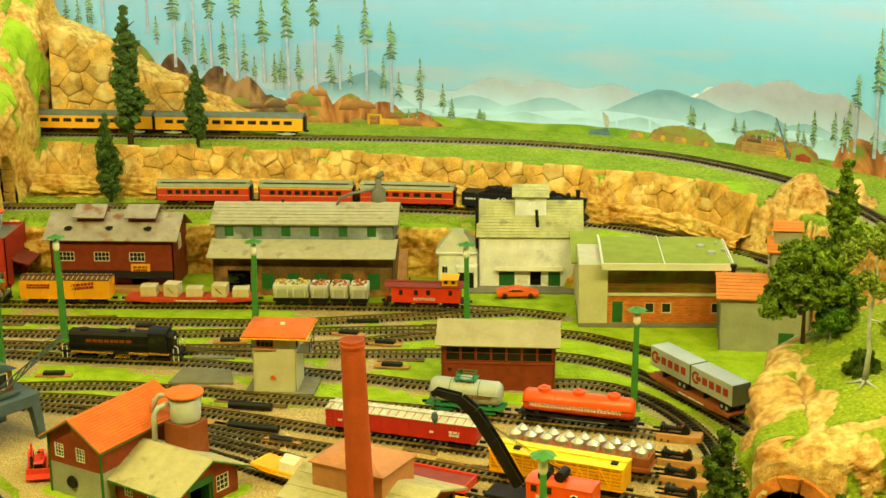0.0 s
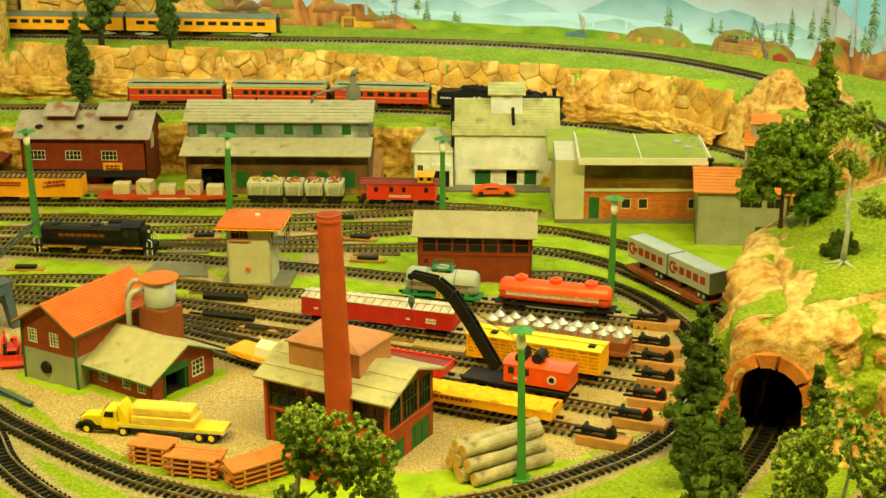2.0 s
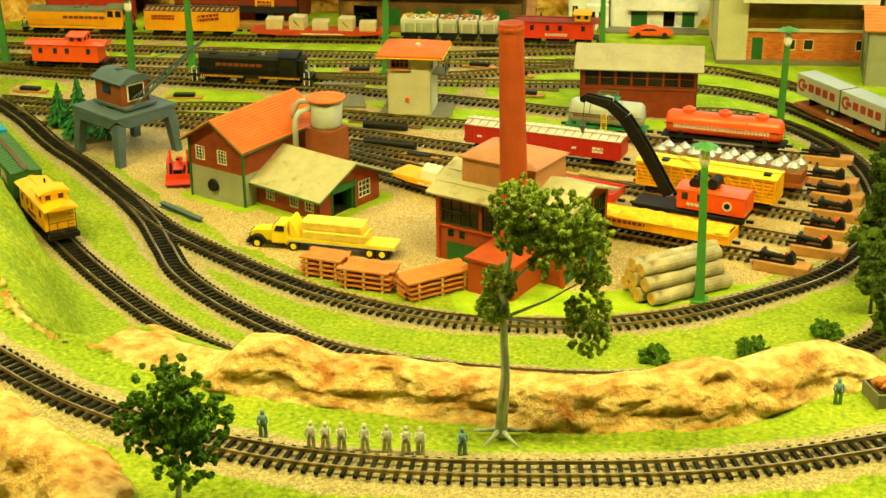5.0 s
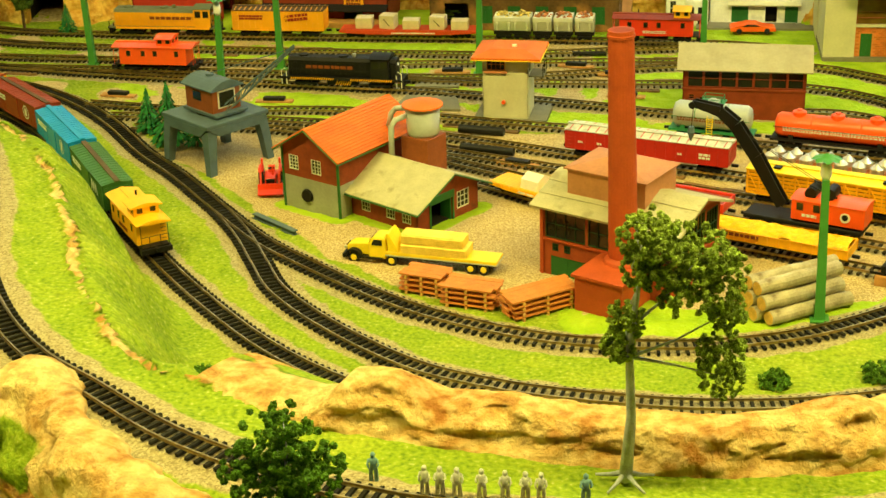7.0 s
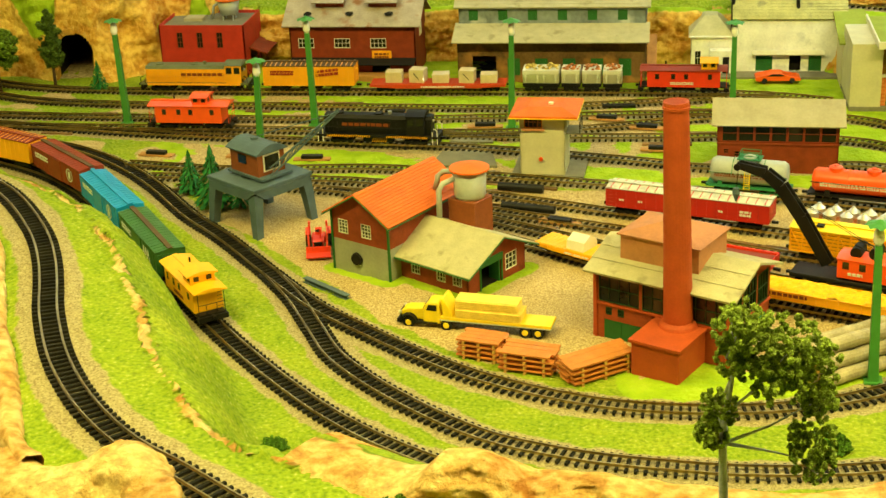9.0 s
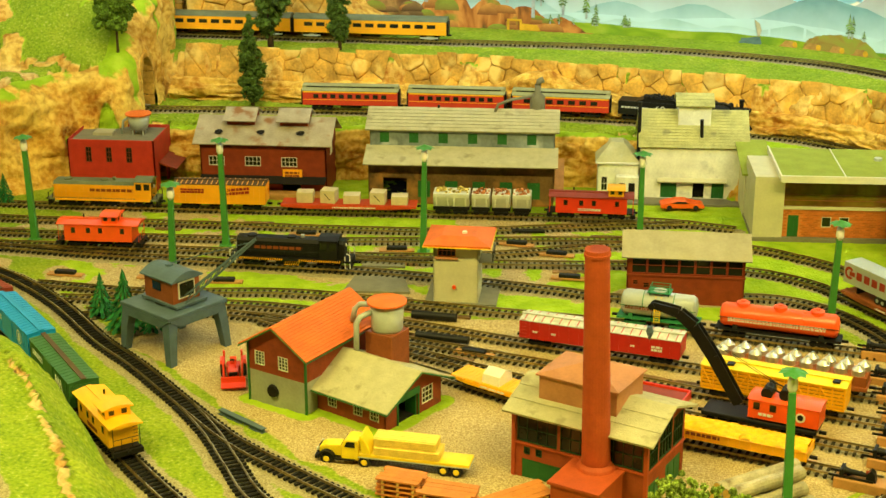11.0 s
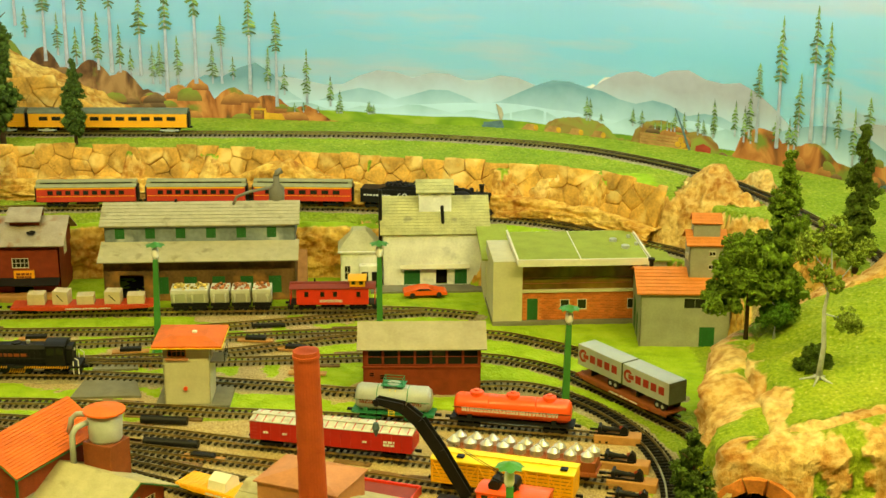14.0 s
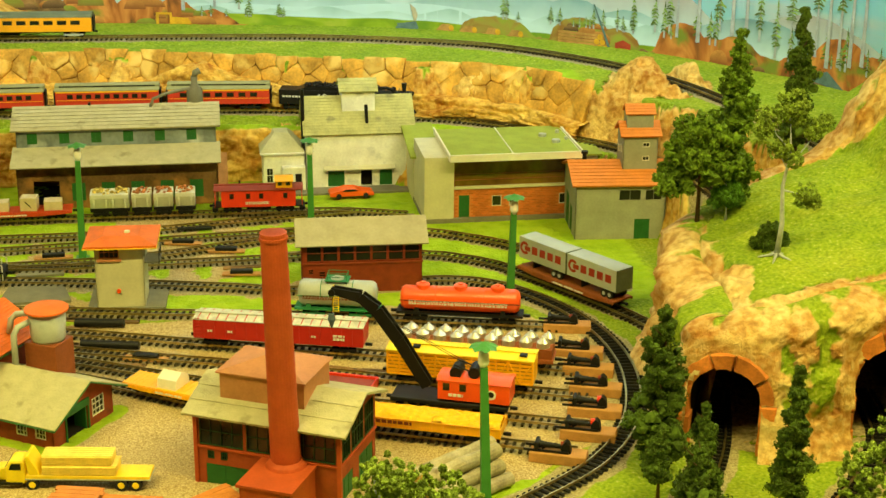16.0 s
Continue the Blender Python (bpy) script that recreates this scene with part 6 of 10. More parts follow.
def gantry_crane():
    b = thing("gantry_crane", -0.711, 1.797, 0, -36, "blue-grey gantry crane with a rusty brown turning cab", "crane")
    w, d, h = 0.088, 0.088, 0.062
    for sx in (-1, 1):
        for sy in (-1, 1):
            x, y = sx * w / 2, sy * d / 2
            bm = bmesh.new()
            lo, hi = 0.0060, 0.0070
            v = []
            for z, k, off in ((0, lo * 0.8, 0.0), (0.034, lo, 0.003), (0.056, hi, 0.006)):
                cx, cy = x - sx * off, y - sy * off
                v.append([bm.verts.new((cx + a * k, cy + c * k, z)) for a, c in ((-1, -1), (1, -1), (1, 1), (-1, 1))])
            for a, c in zip(v, v[1:]):
                for i in range(4):
                    bm.faces.new((a[i], a[(i + 1) % 4], c[(i + 1) % 4], c[i]))
            bm.faces.new(v[0][::-1])
            bm.faces.new(v[-1])
            part("leg", bm, "steel_blue", b)
    part("deck", box(-w / 2 - 0.003, -d / 2 - 0.003, 0.0585, w / 2 + 0.003, d / 2 + 0.003, 0.0635), "steel_blue", b, bevel=0.0006)
    for s in (-1, 1):
        part("girder", prism([(-w / 2, 0.0585), (w / 2, 0.0585), (w / 2 - 0.014, 0.048), (-w / 2 + 0.014, 0.048)], s * d / 2 - 0.003, s * d / 2 + 0.003, "y"), "steel_blue", b)
        part("girder", prism([(-d / 2, 0.0585), (d / 2, 0.0585), (d / 2 - 0.014, 0.048), (-d / 2 + 0.014, 0.048)], s * w / 2 - 0.003, s * w / 2 + 0.003, "x"), "steel_blue", b)
    part("slew_ring", tube([(0, 0, 0.0635), (0, 0, 0.067)], 0.024, 20), "black", b)
    cab = part("cab", box(-0.028, -0.021, 0.068, 0.026, 0.021, 0.099), "rust_cab", b)
    part("cab_floor", box(-0.032, -0.024, 0.066, 0.036, 0.024, 0.069), "steel_blue", b)
    prof = [(-0.025 + 0.05 * i / 10, 0.099 + 0.009 * math.sin(math.pi * i / 10)) for i in range(11)]
    part("cab_roof", prism(prof + [(0.025, 0.0975), (-0.025, 0.0975)], -0.032, 0.030, "x"), "steel_blue", b)
    part("cab_window", box(0.0262, -0.013, 0.074, 0.0272, 0.013, 0.096), "white", cab)
    part("pane", box(0.0270, -0.011, 0.076, 0.0278, 0.011, 0.094), "glass", cab)
    part("cab_window", box(-0.012, -0.0220, 0.082, 0.004, -0.0212, 0.093), "glass", cab)
    part("roof_vent", tube([(-0.004, 0, 0.107), (-0.004, 0, 0.1105)], 0.005, 12), "steel_blue", b)
    bm = bmesh.new()
    foot, tip = Vector((0.030, 0, 0.070)), Vector((0.095, 0.055, 0.148))
    for s in (-1, 1):
        q = Vector((-0.011 * 0.6, 0.011, 0)) * s
        tube([foot + q, tip + q * 0.25], 0.0010, 5, bm)
        tube([foot + q + Vector((0, 0, 0.011)), tip + q * 0.25 + Vector((0, 0, 0.003))], 0.0010, 5, bm)
        for k in range(8):
            a, c = foot.lerp(tip, k / 8) + q * (1 - 0.75 * k / 8), foot.lerp(tip, (k + 1) / 8) + q * (1 - 0.75 * (k + 1) / 8) + Vector((0, 0, 0.011 - 0.001 * (k + 1)))
            tube([a, c], 0.0006, 4, bm)
            tube([c, foot.lerp(tip, (k + 1) / 8) + q * (1 - 0.75 * (k + 1) / 8)], 0.0006, 4, bm)
    part("boom", bm, "steel_blue", b)
    part("stay", tube([(-0.010, 0, 0.108), tuple(tip)], 0.0006, 5), "steel_blue", b)


gantry_crane()


def red_works():
    b = thing("red_works", -1.050, 2.425, 0, 0, "bright red flat-roofed works with a water tank on top", "works building")
    shell(b, 0.145, 0.105, 0.088, "red_wall", front=[(0.030 + i * 0.034, 0.040 + i * 0.034, 0.050, 0.076, "win") for i in range(3)], right=[(0.030, 0.075, 0.0, 0.040, "open")], frame="maroon", nx=2, nz=3)
    part("roof", box(0.002, 0.002, 0.080, 0.143, 0.103, 0.083), "asphalt", b)
    part("hatch", box(0.030, 0.045, 0.083, 0.062, 0.070, 0.088), "pale_roof", b)
    part("loading_canopy", slab([(0.146, 0.020, 0.046), (0.176, 0.020, 0.036), (0.176, 0.090, 0.036), (0.146, 0.090, 0.046)], 0.002), "maroon", b)
    t = thing("water_tank", -0.945, 2.485, 0.083, 0, "grey round roof tank with an orange lid", "tank")
    for a in range(4):
        part("leg", tube([(0.012 * math.cos(a * 1.571 + 0.8), 0.012 * math.sin(a * 1.571 + 0.8), 0), (0.012 * math.cos(a * 1.571 + 0.8), 0.012 * math.sin(a * 1.571 + 0.8), 0.012)], 0.001, 5), "grey_tank", t)
    part("tank", tube([(0, 0, 0.010), (0, 0, 0.034)], [0.015, 0.019], 20), "grey_tank", t, smooth=True)
    part("lid", tube([(0, 0, 0.034), (0, 0, 0.036), (0, 0, 0.040)], [0.022, 0.022, 0.004], 20), "orange_roof", t)
    pipe(t, [(-0.014, 0, 0.030), (-0.026, 0, 0.022), (-0.030, 0, 0.0)], 0.0022, "grey_tank")


red_works()


def freight_house():
    b = thing("freight_house", -0.828, 2.425, 0, 0, "maroon board freight house with a rust-stained tin roof", "freight house")
    w, d = 0.208, 0.100
    shell(b, w, d, 0.092, "maroon", front=[(0.014, 0.040, 0.050, 0.066, "win"), (0.074, 0.100, 0.050, 0.066, "win"), (0.134, 0.160, 0.050, 0.066, "win"), (0.064, 0.094, 0.0, 0.030, "open"), (0.135, 0.165, 0.0, 0.030, "open")],
          right=[(0.040, 0.060, 0.060, 0.085, "win")], gable=0.028, nx=4, nz=2)
    gable_roof(b, w, d, 0.092, 0.028, "rusty_tin", 0.010, 0.002)
    for x in (0.040, 0.128):
        part("roof_monitor", box(x, 0.030, 0.106, x + 0.046, 0.070, 0.126), "maroon", b)
        part("monitor_roof", slab([(x - 0.004, 0.016, 0.121), (x + 0.050, 0.016, 0.121), (x + 0.050, 0.050, 0.136), (x - 0.004, 0.050, 0.136)], 0.0016), "rusty_tin", b)
        part("monitor_roof", slab([(x - 0.004, 0.050, 0.136), (x + 0.050, 0.050, 0.136), (x + 0.050, 0.084, 0.121), (x - 0.004, 0.084, 0.121)], 0.0016), "rusty_tin", b)
    # Flat near-black patches paint the dark seen through roof holes.
    for x in (0.030, 0.100, 0.166):
        bm = bmesh.new()
        rng = random.Random(int(x * 1000))
        c = Vector((x, 0.012, 0.0995 + 0.002))
        vs = [bm.verts.new(c + Vector((0.010 * rng.uniform(0.5, 1) * math.cos(k), 0.006 * rng.uniform(0.5, 1) * math.sin(k), 0.006 * 0.56 * math.sin(k) * 0.8 + 0.0026))) for k in (0, 1, 2, 3, 4, 5)]
        bm.faces.new(vs)
        part("roof_hole", bm, "dark", b)
    sg = part("sign", box(0.136, -0.0022, 0.030, 0.168, -0.0006, 0.046), "orange_yellow", b, "small orange sign board")
    bars(sg, 0.140, 0.033, 0.164, 0.043, 2, "letter_dark", pose(0, -0.0023, 0), 4)
    part("awning", slab([(0.0, -0.022, 0.028), (w, -0.022, 0.028), (w, 0.0, 0.034), (0.0, 0.0, 0.034)], 0.0015), "dark", b)
    part("loading_dock", box(-0.004, -0.024, 0, w + 0.004, 0, 0.010), "wood", b)
    part("stairs", prism([(-0.03, 0), (-0.004, 0), (-0.004, 0.022)], 0.01, 0.03, "y"), "wood", b)


freight_house()


def mill():
    b = thing("stone_mill", -0.548, 2.400, 0, 0.5, "two-storey mill of brown stone and grey boards under weathered shingles", "mill")
    w = 0.298
    lower = [(0.024, 0.062, 0.0, 0.044, "open")] + [(x, x + 0.020, 0.012, 0.040, "door") for x in (0.080, 0.124, 0.168, 0.212, 0.256)]
    shell(b, w, 0.120, 0.072, "stone_wall", front=lower, frame="green_trim")
    part("lower_roof", slab([(-0.006, -0.022, 0.072), (w + 0.006, -0.022, 0.072), (w + 0.006, 0.032, 0.090), (-0.006, 0.032, 0.090)], 0.002), "grey_shingle", b)
    up = [(0.016 + i * 0.0475, 0.031 + i * 0.0475, 0.008, 0.025, "door") for i in range(6)]
    for m, ln, holes in ((pose(0, 0.030, 0.086), w, up), (pose(w, 0.030, 0.086, 0, 0, 90), 0.090, ()), (pose(0, 0.120, 0.086, 0, 0, -90), 0.090, ())):
        wall(b, m, ln, 0.032, holes, "slate_wall", frame="green_trim", nx=2, nz=3, gable=0.0 if ln > 0.2 else 0.022)
    gable_roof(b, w, 0.090, 0.118, 0.022, "grey_shingle", 0.007, 0.002, courses=7, at=(0, 0.030))
    part("cyclone", tube([(0.268, 0.085, 0.136), (0.268, 0.085, 0.140), (0.268, 0.085, 0.160), (0.268, 0.085, 0.168), (0.268, 0.085, 0.180)], [0.010, 0.0125, 0.0125, 0.005, 0.005], 18), "asphalt", b, "grey sheet metal dust cyclone", smooth=True)
    pipe(b, [(0.268, 0.085, 0.178), (0.270, 0.085, 0.186), (0.277, 0.085, 0.189)], 0.0052, "asphalt", "cyclone_spout")
    pipe(b, [(0.262, 0.080, 0.163), (0.225, 0.074, 0.157), (0.205, 0.070, 0.150), (0.200, 0.068, 0.138)], 0.0026, "asphalt", "duct")
    part("stovepipe", tube([(0.108, 0.075, 0.130), (0.108, 0.075, 0.146)], 0.0022, 8), "black", b)
    part("side_stairs", prism([(0.03, 0.0), (0.11, 0.0), (0.11, 0.05)], w + 0.001, w + 0.016, "x"), "wood", b)
    part("floor_slab", box(0.003, 0.006, 0.001, w - 0.003, 0.117, 0.002), "dark", b)


mill()


def white_depot():
    b = thing("white_depot", -0.112, 2.458, 0, 0.5, "whitewashed depot with a steep mossy plank roof", "depot")
    w, d = 0.170, 0.110
    shell(b, w, d, 0.090, "old_white", front=[(0.034, 0.060, 0.004, 0.034, "door"), (0.086, 0.104, 0.004, 0.034, "open"), (0.116, 0.136, 0.004, 0.034, "door")], gable=0.046)
    part("floor_slab", box(0.004, 0.010, 0.003, w - 0.004, d - 0.004, 0.004), "dark", b)
    # Near-black board added behind the open doorway to darken it.
    part("partition", box(0.060, 0.012, 0.004, 0.130, 0.014, 0.040), "dark", b)
    gable_roof(b, w, d, 0.090, 0.046, "moss_roof", 0.004, 0.0022, courses=13)
    part("canopy", slab([(0.028, -0.010, 0.0335), (0.140, -0.010, 0.0335), (0.140, 0.0, 0.0375), (0.028, 0.0, 0.0375)], 0.0020), "plaster", b)
    for x in (0.030, 0.138):
        part("canopy_bracket", tube([(x, -0.009, 0.0330), (x, 0, 0.026)], 0.0008, 5), "plaster", b)
    part("cupola", box(0.060, 0.030, 0.108, 0.112, 0.080, 0.150), "old_white", b)
    gable_roof(b, 0.056, 0.054, 0.150, 0.014, "moss_roof", 0.003, 0.0016, courses=4, at=(0.058, 0.028))
    part("stovepipe", tube([(-0.003, 0.020, 0.055), (-0.003, 0.020, 0.158)], 0.0030, 8), "black", b)
    part("stovepipe", tube([(0.098, 0.014, 0.092), (0.096, 0.012, 0.132)], 0.0028, 8), "black", b)
    pipe(b, [(0.112, 0.060, 0.146), (0.134, 0.060, 0.147), (0.144, 0.060, 0.143), (0.150, 0.060, 0.130)], 0.0026, "black")
    part("platform", box(-0.02, -0.034, 0, w + 0.004, 0, 0.0035), "asphalt", b)
    x = thing("depot_wing", -0.180, 2.462, 0, 0.5, "low whitewashed wing with a pale hipped roof", "depot")
    shell(x, 0.066, 0.090, 0.058, "old_white", front=[(0.006, 0.016, 0.012, 0.036, "win"), (0.038, 0.048, 0.014, 0.034, "win"), (0.052, 0.062, 0.014, 0.034, "win")], nx=2, nz=2)
    part("roof", prism([(-0.004, 0.058), (0.066, 0.058), (0.066, 0.0605), (-0.004, 0.0605)], -0.004, 0.020, "y"), "old_white", x)
    hip_roof(x, -0.004, -0.001, 0.066, 0.092, 0.0612, 0.024, "pale_moss", 0.002, 0.30)
    part("lean_to", box(0.030, -0.016, 0, 0.066, -0.0004, 0.040), "old_white", x, bevel=0.0006)
    # Near-black panels on the solid front stand in for shaded open doorways.
    for q in (0.034, 0.050):
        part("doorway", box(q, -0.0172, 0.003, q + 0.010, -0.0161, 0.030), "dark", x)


white_depot()


def showroom():
    b = thing("showroom", 0.051, 2.272, 0, 1.0, "low cream hall with brown glass over an orange brick wall", "hall")
    w, d = 0.222, 0.130
    part("side_wall", box(0, -0.004, 0, 0.044, 0.110, 0.100), "plaster", b)
    part("back_wall", box(0.044, d - 0.003, 0, w, d, 0.100), "plaster", b)
    part("end_wall", box(w - 0.003, 0.004, 0, w, d - 0.003, 0.098), "plaster", b)
    part("glass_band", box(0.044, 0.004, 0.052, w - 0.003, 0.006, 0.098), "amber_glass", b, "brown tinted window band")
    for x in (0.044, 0.2165):
        part("mullion", box(x, 0.0028, 0.052, x + 0.002, 0.0042, 0.098), "rust_cab", b)
    for z in (0.062, 0.071):
        part("transom", box(0.046, 0.0032, z, 0.2165, 0.0040, z + 0.0008), "rust_cab", b)
    part("plinth", box(-0.001, -0.008, 0, w + 0.004, d, 0.006), "asphalt", b)
    bw = wall(b, pose(0.044, 0, 0.006), w - 0.044, 0.044, [(0.008, 0.024, 0.0, 0.034, "door"), (0.058, 0.072, 0.016, 0.032, "win"), (0.084, 0.098, 0.016, 0.032, "win"), (0.160, 0.172, 0.016, 0.032, "win")], "orange_brick", frame="white", nx=1, nz=1, name="brick_wall")
    part("string_course", box(0.043, -0.003, 0.050, w + 0.002, 0.004, 0.053), "plaster", b)
    part("roof_slab", box(0.034, -0.028, 0.099, w + 0.010, d + 0.004, 0.106), "white", b)
    part("roof_felt", box(0.037, -0.024, 0.106, w + 0.007, d + 0.001, 0.1068), "lime_roof", b)
    for q in ((0.033, -0.0285, w + 0.011, -0.0255), (0.033, -0.0255, 0.0355, d + 0.004), (w + 0.0085, -0.0255, w + 0.011, d + 0.004)):
        part("roof_kerb", box(q[0], q[1], 0.1062, q[2], q[3], 0.1095), "white", b)
    part("roof_joint", box(0.128, -0.024, 0.1066, 0.1295, d, 0.1078), "white", b)
    for x, y, r in ((0.192, 0.072, 0.006), (0.205, 0.036, 0.0065), (0.219, 0.090, 0.003), (0.224, 0.050, 0.003)):
        part("roof_vent", tube([(x, y, 0.1065), (x, y, 0.111)], r, 10), "grey_tank", b)
    a = thing("lime_roof_annex", 0.044, 2.384, 0, 1.0, "low cream annex with a sloping lime green roof", "annex")
    part("wall", box(0.004, 0.0, 0, 0.044, 0.085, 0.078), "plaster", a)
    part("roof", slab([(-0.004, -0.03, 0.078), (0.045, -0.03, 0.078), (0.045, 0.09, 0.100), (-0.004, 0.09, 0.100)], 0.003), "lime_roof", a)
    c = thing("flat_annex", 0.288, 2.300, 0, 0, "low annex with a flat lime green roof", "annex")
    part("wall", box(0, 0, 0, 0.03, 0.08, 0.088), "plaster", c)
    part("roof", box(-0.002, -0.004, 0.088, 0.036, 0.084, 0.091), "lime_roof", c)
    # bricks of the low front wall, clear of door and windows
    bm = box(0, 0, 0, 0.0062, 0.0005, 0.0021)
    me = bpy.data.meshes.new("brick")
    bm.to_mesh(me)
    bm.free()
    me.materials.append(M["brick_piece"])
    n = 0
    for r in range(16):
        for k in range(27):
            x, z = k * 0.0066 + (r % 2) * 0.0033, r * 0.0027 + 0.0006
            if x > 0.171 or z > 0.0415 or any(a - 0.0066 < x < c + 0.0004 and e - 0.0024 < z < f + 0.0004 for a, c, e, f in ((0.008, 0.024, 0.0, 0.034), (0.058, 0.072, 0.016, 0.032), (0.084, 0.098, 0.016, 0.032), (0.160, 0.172, 0.016, 0.032))):
                continue
            o = new("brick", me)
            o.parent = bw
            o.matrix_local = pose(0.044 + x, -0.0005, 0.006 + z)
            n += 1


showroom()


def grey_house():
    b = thing("grey_house", 0.256, 2.170, 0, -4, "grey plaster house with an orange tile roof", "house")
    w, d = 0.130, 0.110
    shell(b, w, d, 0.082, "grey_wall", front=[(0.062, 0.094, 0.058, 0.074, "win"), (0.100, 0.124, 0.058, 0.074, "win"), (0.086, 0.108, 0.0, 0.030, "door")], left=[(0.020, 0.050, 0.0, 0.050, "door"), (0.060, 0.080, 0.0, 0.040, "door")], gable=0.020, gable_on="x", frame="grey_wall", nx=2, nz=1)
    gable_roof(b, w, d, 0.082, 0.020, "tan_roof", 0.006, 0.002, courses=8)
    part("chimney", tube([(0.020, 0.058, 0.096), (0.020, 0.058, 0.112)], 0.0032, 8), "black", b)
    part("chimney_cap", tube([(0.020, 0.058, 0.112), (0.020, 0.058, 0.116)], 0.0050, 8), "black", b)
    t = thing("grey_tower_house", 0.329, 2.196, 0, -4, "grey plaster tower with stepped orange roofs", "tower house")
    shell(t, 0.050, 0.046, 0.146, "grey_wall", front=[(0.028, 0.038, 0.128, 0.135, "win"), (0.028, 0.038, 0.108, 0.115, "win")], left=[(0.008, 0.018, 0.114, 0.124, "win"), (0.026, 0.036, 0.118, 0.128, "win")], frame="white", nx=2, nz=1)
    gable_roof(t, 0.050, 0.046, 0.146, 0.014, "tan_roof", 0.005, 0.002, courses=5)
    part("lantern", box(0.006, 0.010, 0.150, 0.044, 0.036, 0.176), "grey_wall", t)
    gable_roof(t, 0.038, 0.026, 0.175, 0.010, "tan_roof", 0.003, 0.0018, courses=4, at=(0.006, 0.010))


grey_house()

# ---- rolling stock: local x runs along the track, z=0 on the rail heads ----
RAIL = 0.0067
M["coach_red"] = mat("coach_red_paint", (0.55, 0.045, 0.020), 0.45, var=0.12)
M["crate"] = mat("pale_crate_wood", (0.62, 0.52, 0.32), 0.7, var=0.12, scale=80)
M["ore"] = per_island(mat("copper_ore", (0.42, 0.16, 0.05), 0.6, 0.2, var=0.4, scale=200), 0.6)
M["gold_ore"] = per_island(mat("gold_ore", (0.55, 0.42, 0.10), 0.6, 0.2, var=0.4, scale=200), 0.6)
M["dump_grey"] = mat("pale_grey_plastic", (0.62, 0.62, 0.52), 0.45, var=0.1)
M["frost"] = mat("frosted_roof", (0.58, 0.58, 0.50), 0.6, var=0.25, scale=120, bump=0.5)
M["deck_dark"] = mat("dark_brown_roof", (0.10, 0.06, 0.03), 0.6, var=0.25)
M["red_deck"] = mat("red_deck_paint", (0.56, 0.065, 0.016), 0.55, var=0.15)
# Darker copy of the yellow: shade behind the slats, put into the colour.
M["stock_inside"] = mat("shaded_inner_boards", (0.45, 0.22, 0.02), 0.8, var=0.2)
M["grain"] = mat("yellow_grain", (0.92, 0.50, 0.012), 0.7, var=0.22, scale=160, bump=0.8)


def at_track(line, level, x, y):
    """The pose on a track nearest to a place."""
    p = smooth_path([(*q, 0) for q in line], 0.004)
    i = int(np.argmin(np.hypot(p[:, 0] - x, p[:, 1] - y)))
    a, b = p[max(i - 6, 0)], p[min(i + 6, len(p) - 1)]
    return p[i][0], p[i][1], level + RAIL, math.degrees(math.atan2(b[1] - a[1], b[0] - a[0]))


def along_track(line, level, x, y, back):
    """The pose on a track this far back along it from the place nearest to x, y."""
    p = smooth_path([(*q, 0) for q in line], 0.004)
    i = int(np.argmin(np.hypot(p[:, 0] - x, p[:, 1] - y)))
    s = np.concatenate([[0], np.cumsum(np.hypot(np.diff(p[:, 0]), np.diff(p[:, 1])))])
    j = int(np.argmin(np.abs(s - (s[i] - back))))
    a, b = p[max(j - 8, 0)], p[min(j + 8, len(p) - 1)]
    return p[j][0], p[j][1], level + RAIL, math.degrees(math.atan2(b[1] - a[1], b[0] - a[0]))


def truck(c, x, axles=2, base=0.020, material="black", r=0.0048):
    bm = bmesh.new()
    for s in (-1, 1):
        y = s * 0.0115
        prism([(x - base / 2 - 0.004, 0.0065), (x + base / 2 + 0.004, 0.0065), (x + base / 2 + 0.004, 0.0040), (x + 0.004, 0.0028), (x - 0.004, 0.0028), (x - base / 2 - 0.004, 0.0040)], y - 0.0010, y + 0.0010, "y", bm)
    box(x - 0.004, -0.0115, 0.0035, x + 0.004, 0.0115, 0.0085, bm)
    t = part("truck", bm, material, c)
    for k in range(axles):
        xx = x + (-base / 2 + base * k / max(axles - 1, 1))
        w = bmesh.new()
        for s in (-1, 1):
            tube([(xx, s * 0.0072, r), (xx, s * 0.0094, r)], r, 12, w)
        tube([(xx, -0.0072, r), (xx, 0.0072, r)], 0.0012, 6, w)
        part("wheelset", w, "black", t)
    return t


def couplers(c, length):
    for s in (-1, 1):
        x = s * length / 2
        part("coupler", box(min(x, x + s * 0.008), -0.0016, 0.0075, max(x, x + s * 0.008), 0.0016, 0.0105), "black", c)


def underframe(c, length, width=0.026):
    bm = box(-length / 2 + 0.004, -width / 2 + 0.004, 0.0085, length / 2 - 0.004, width / 2 - 0.004, 0.0118)
    box(-0.018, -0.008, 0.0045, 0.018, 0.008, 0.0088, bm)
    part("underframe", bm, "black", c)


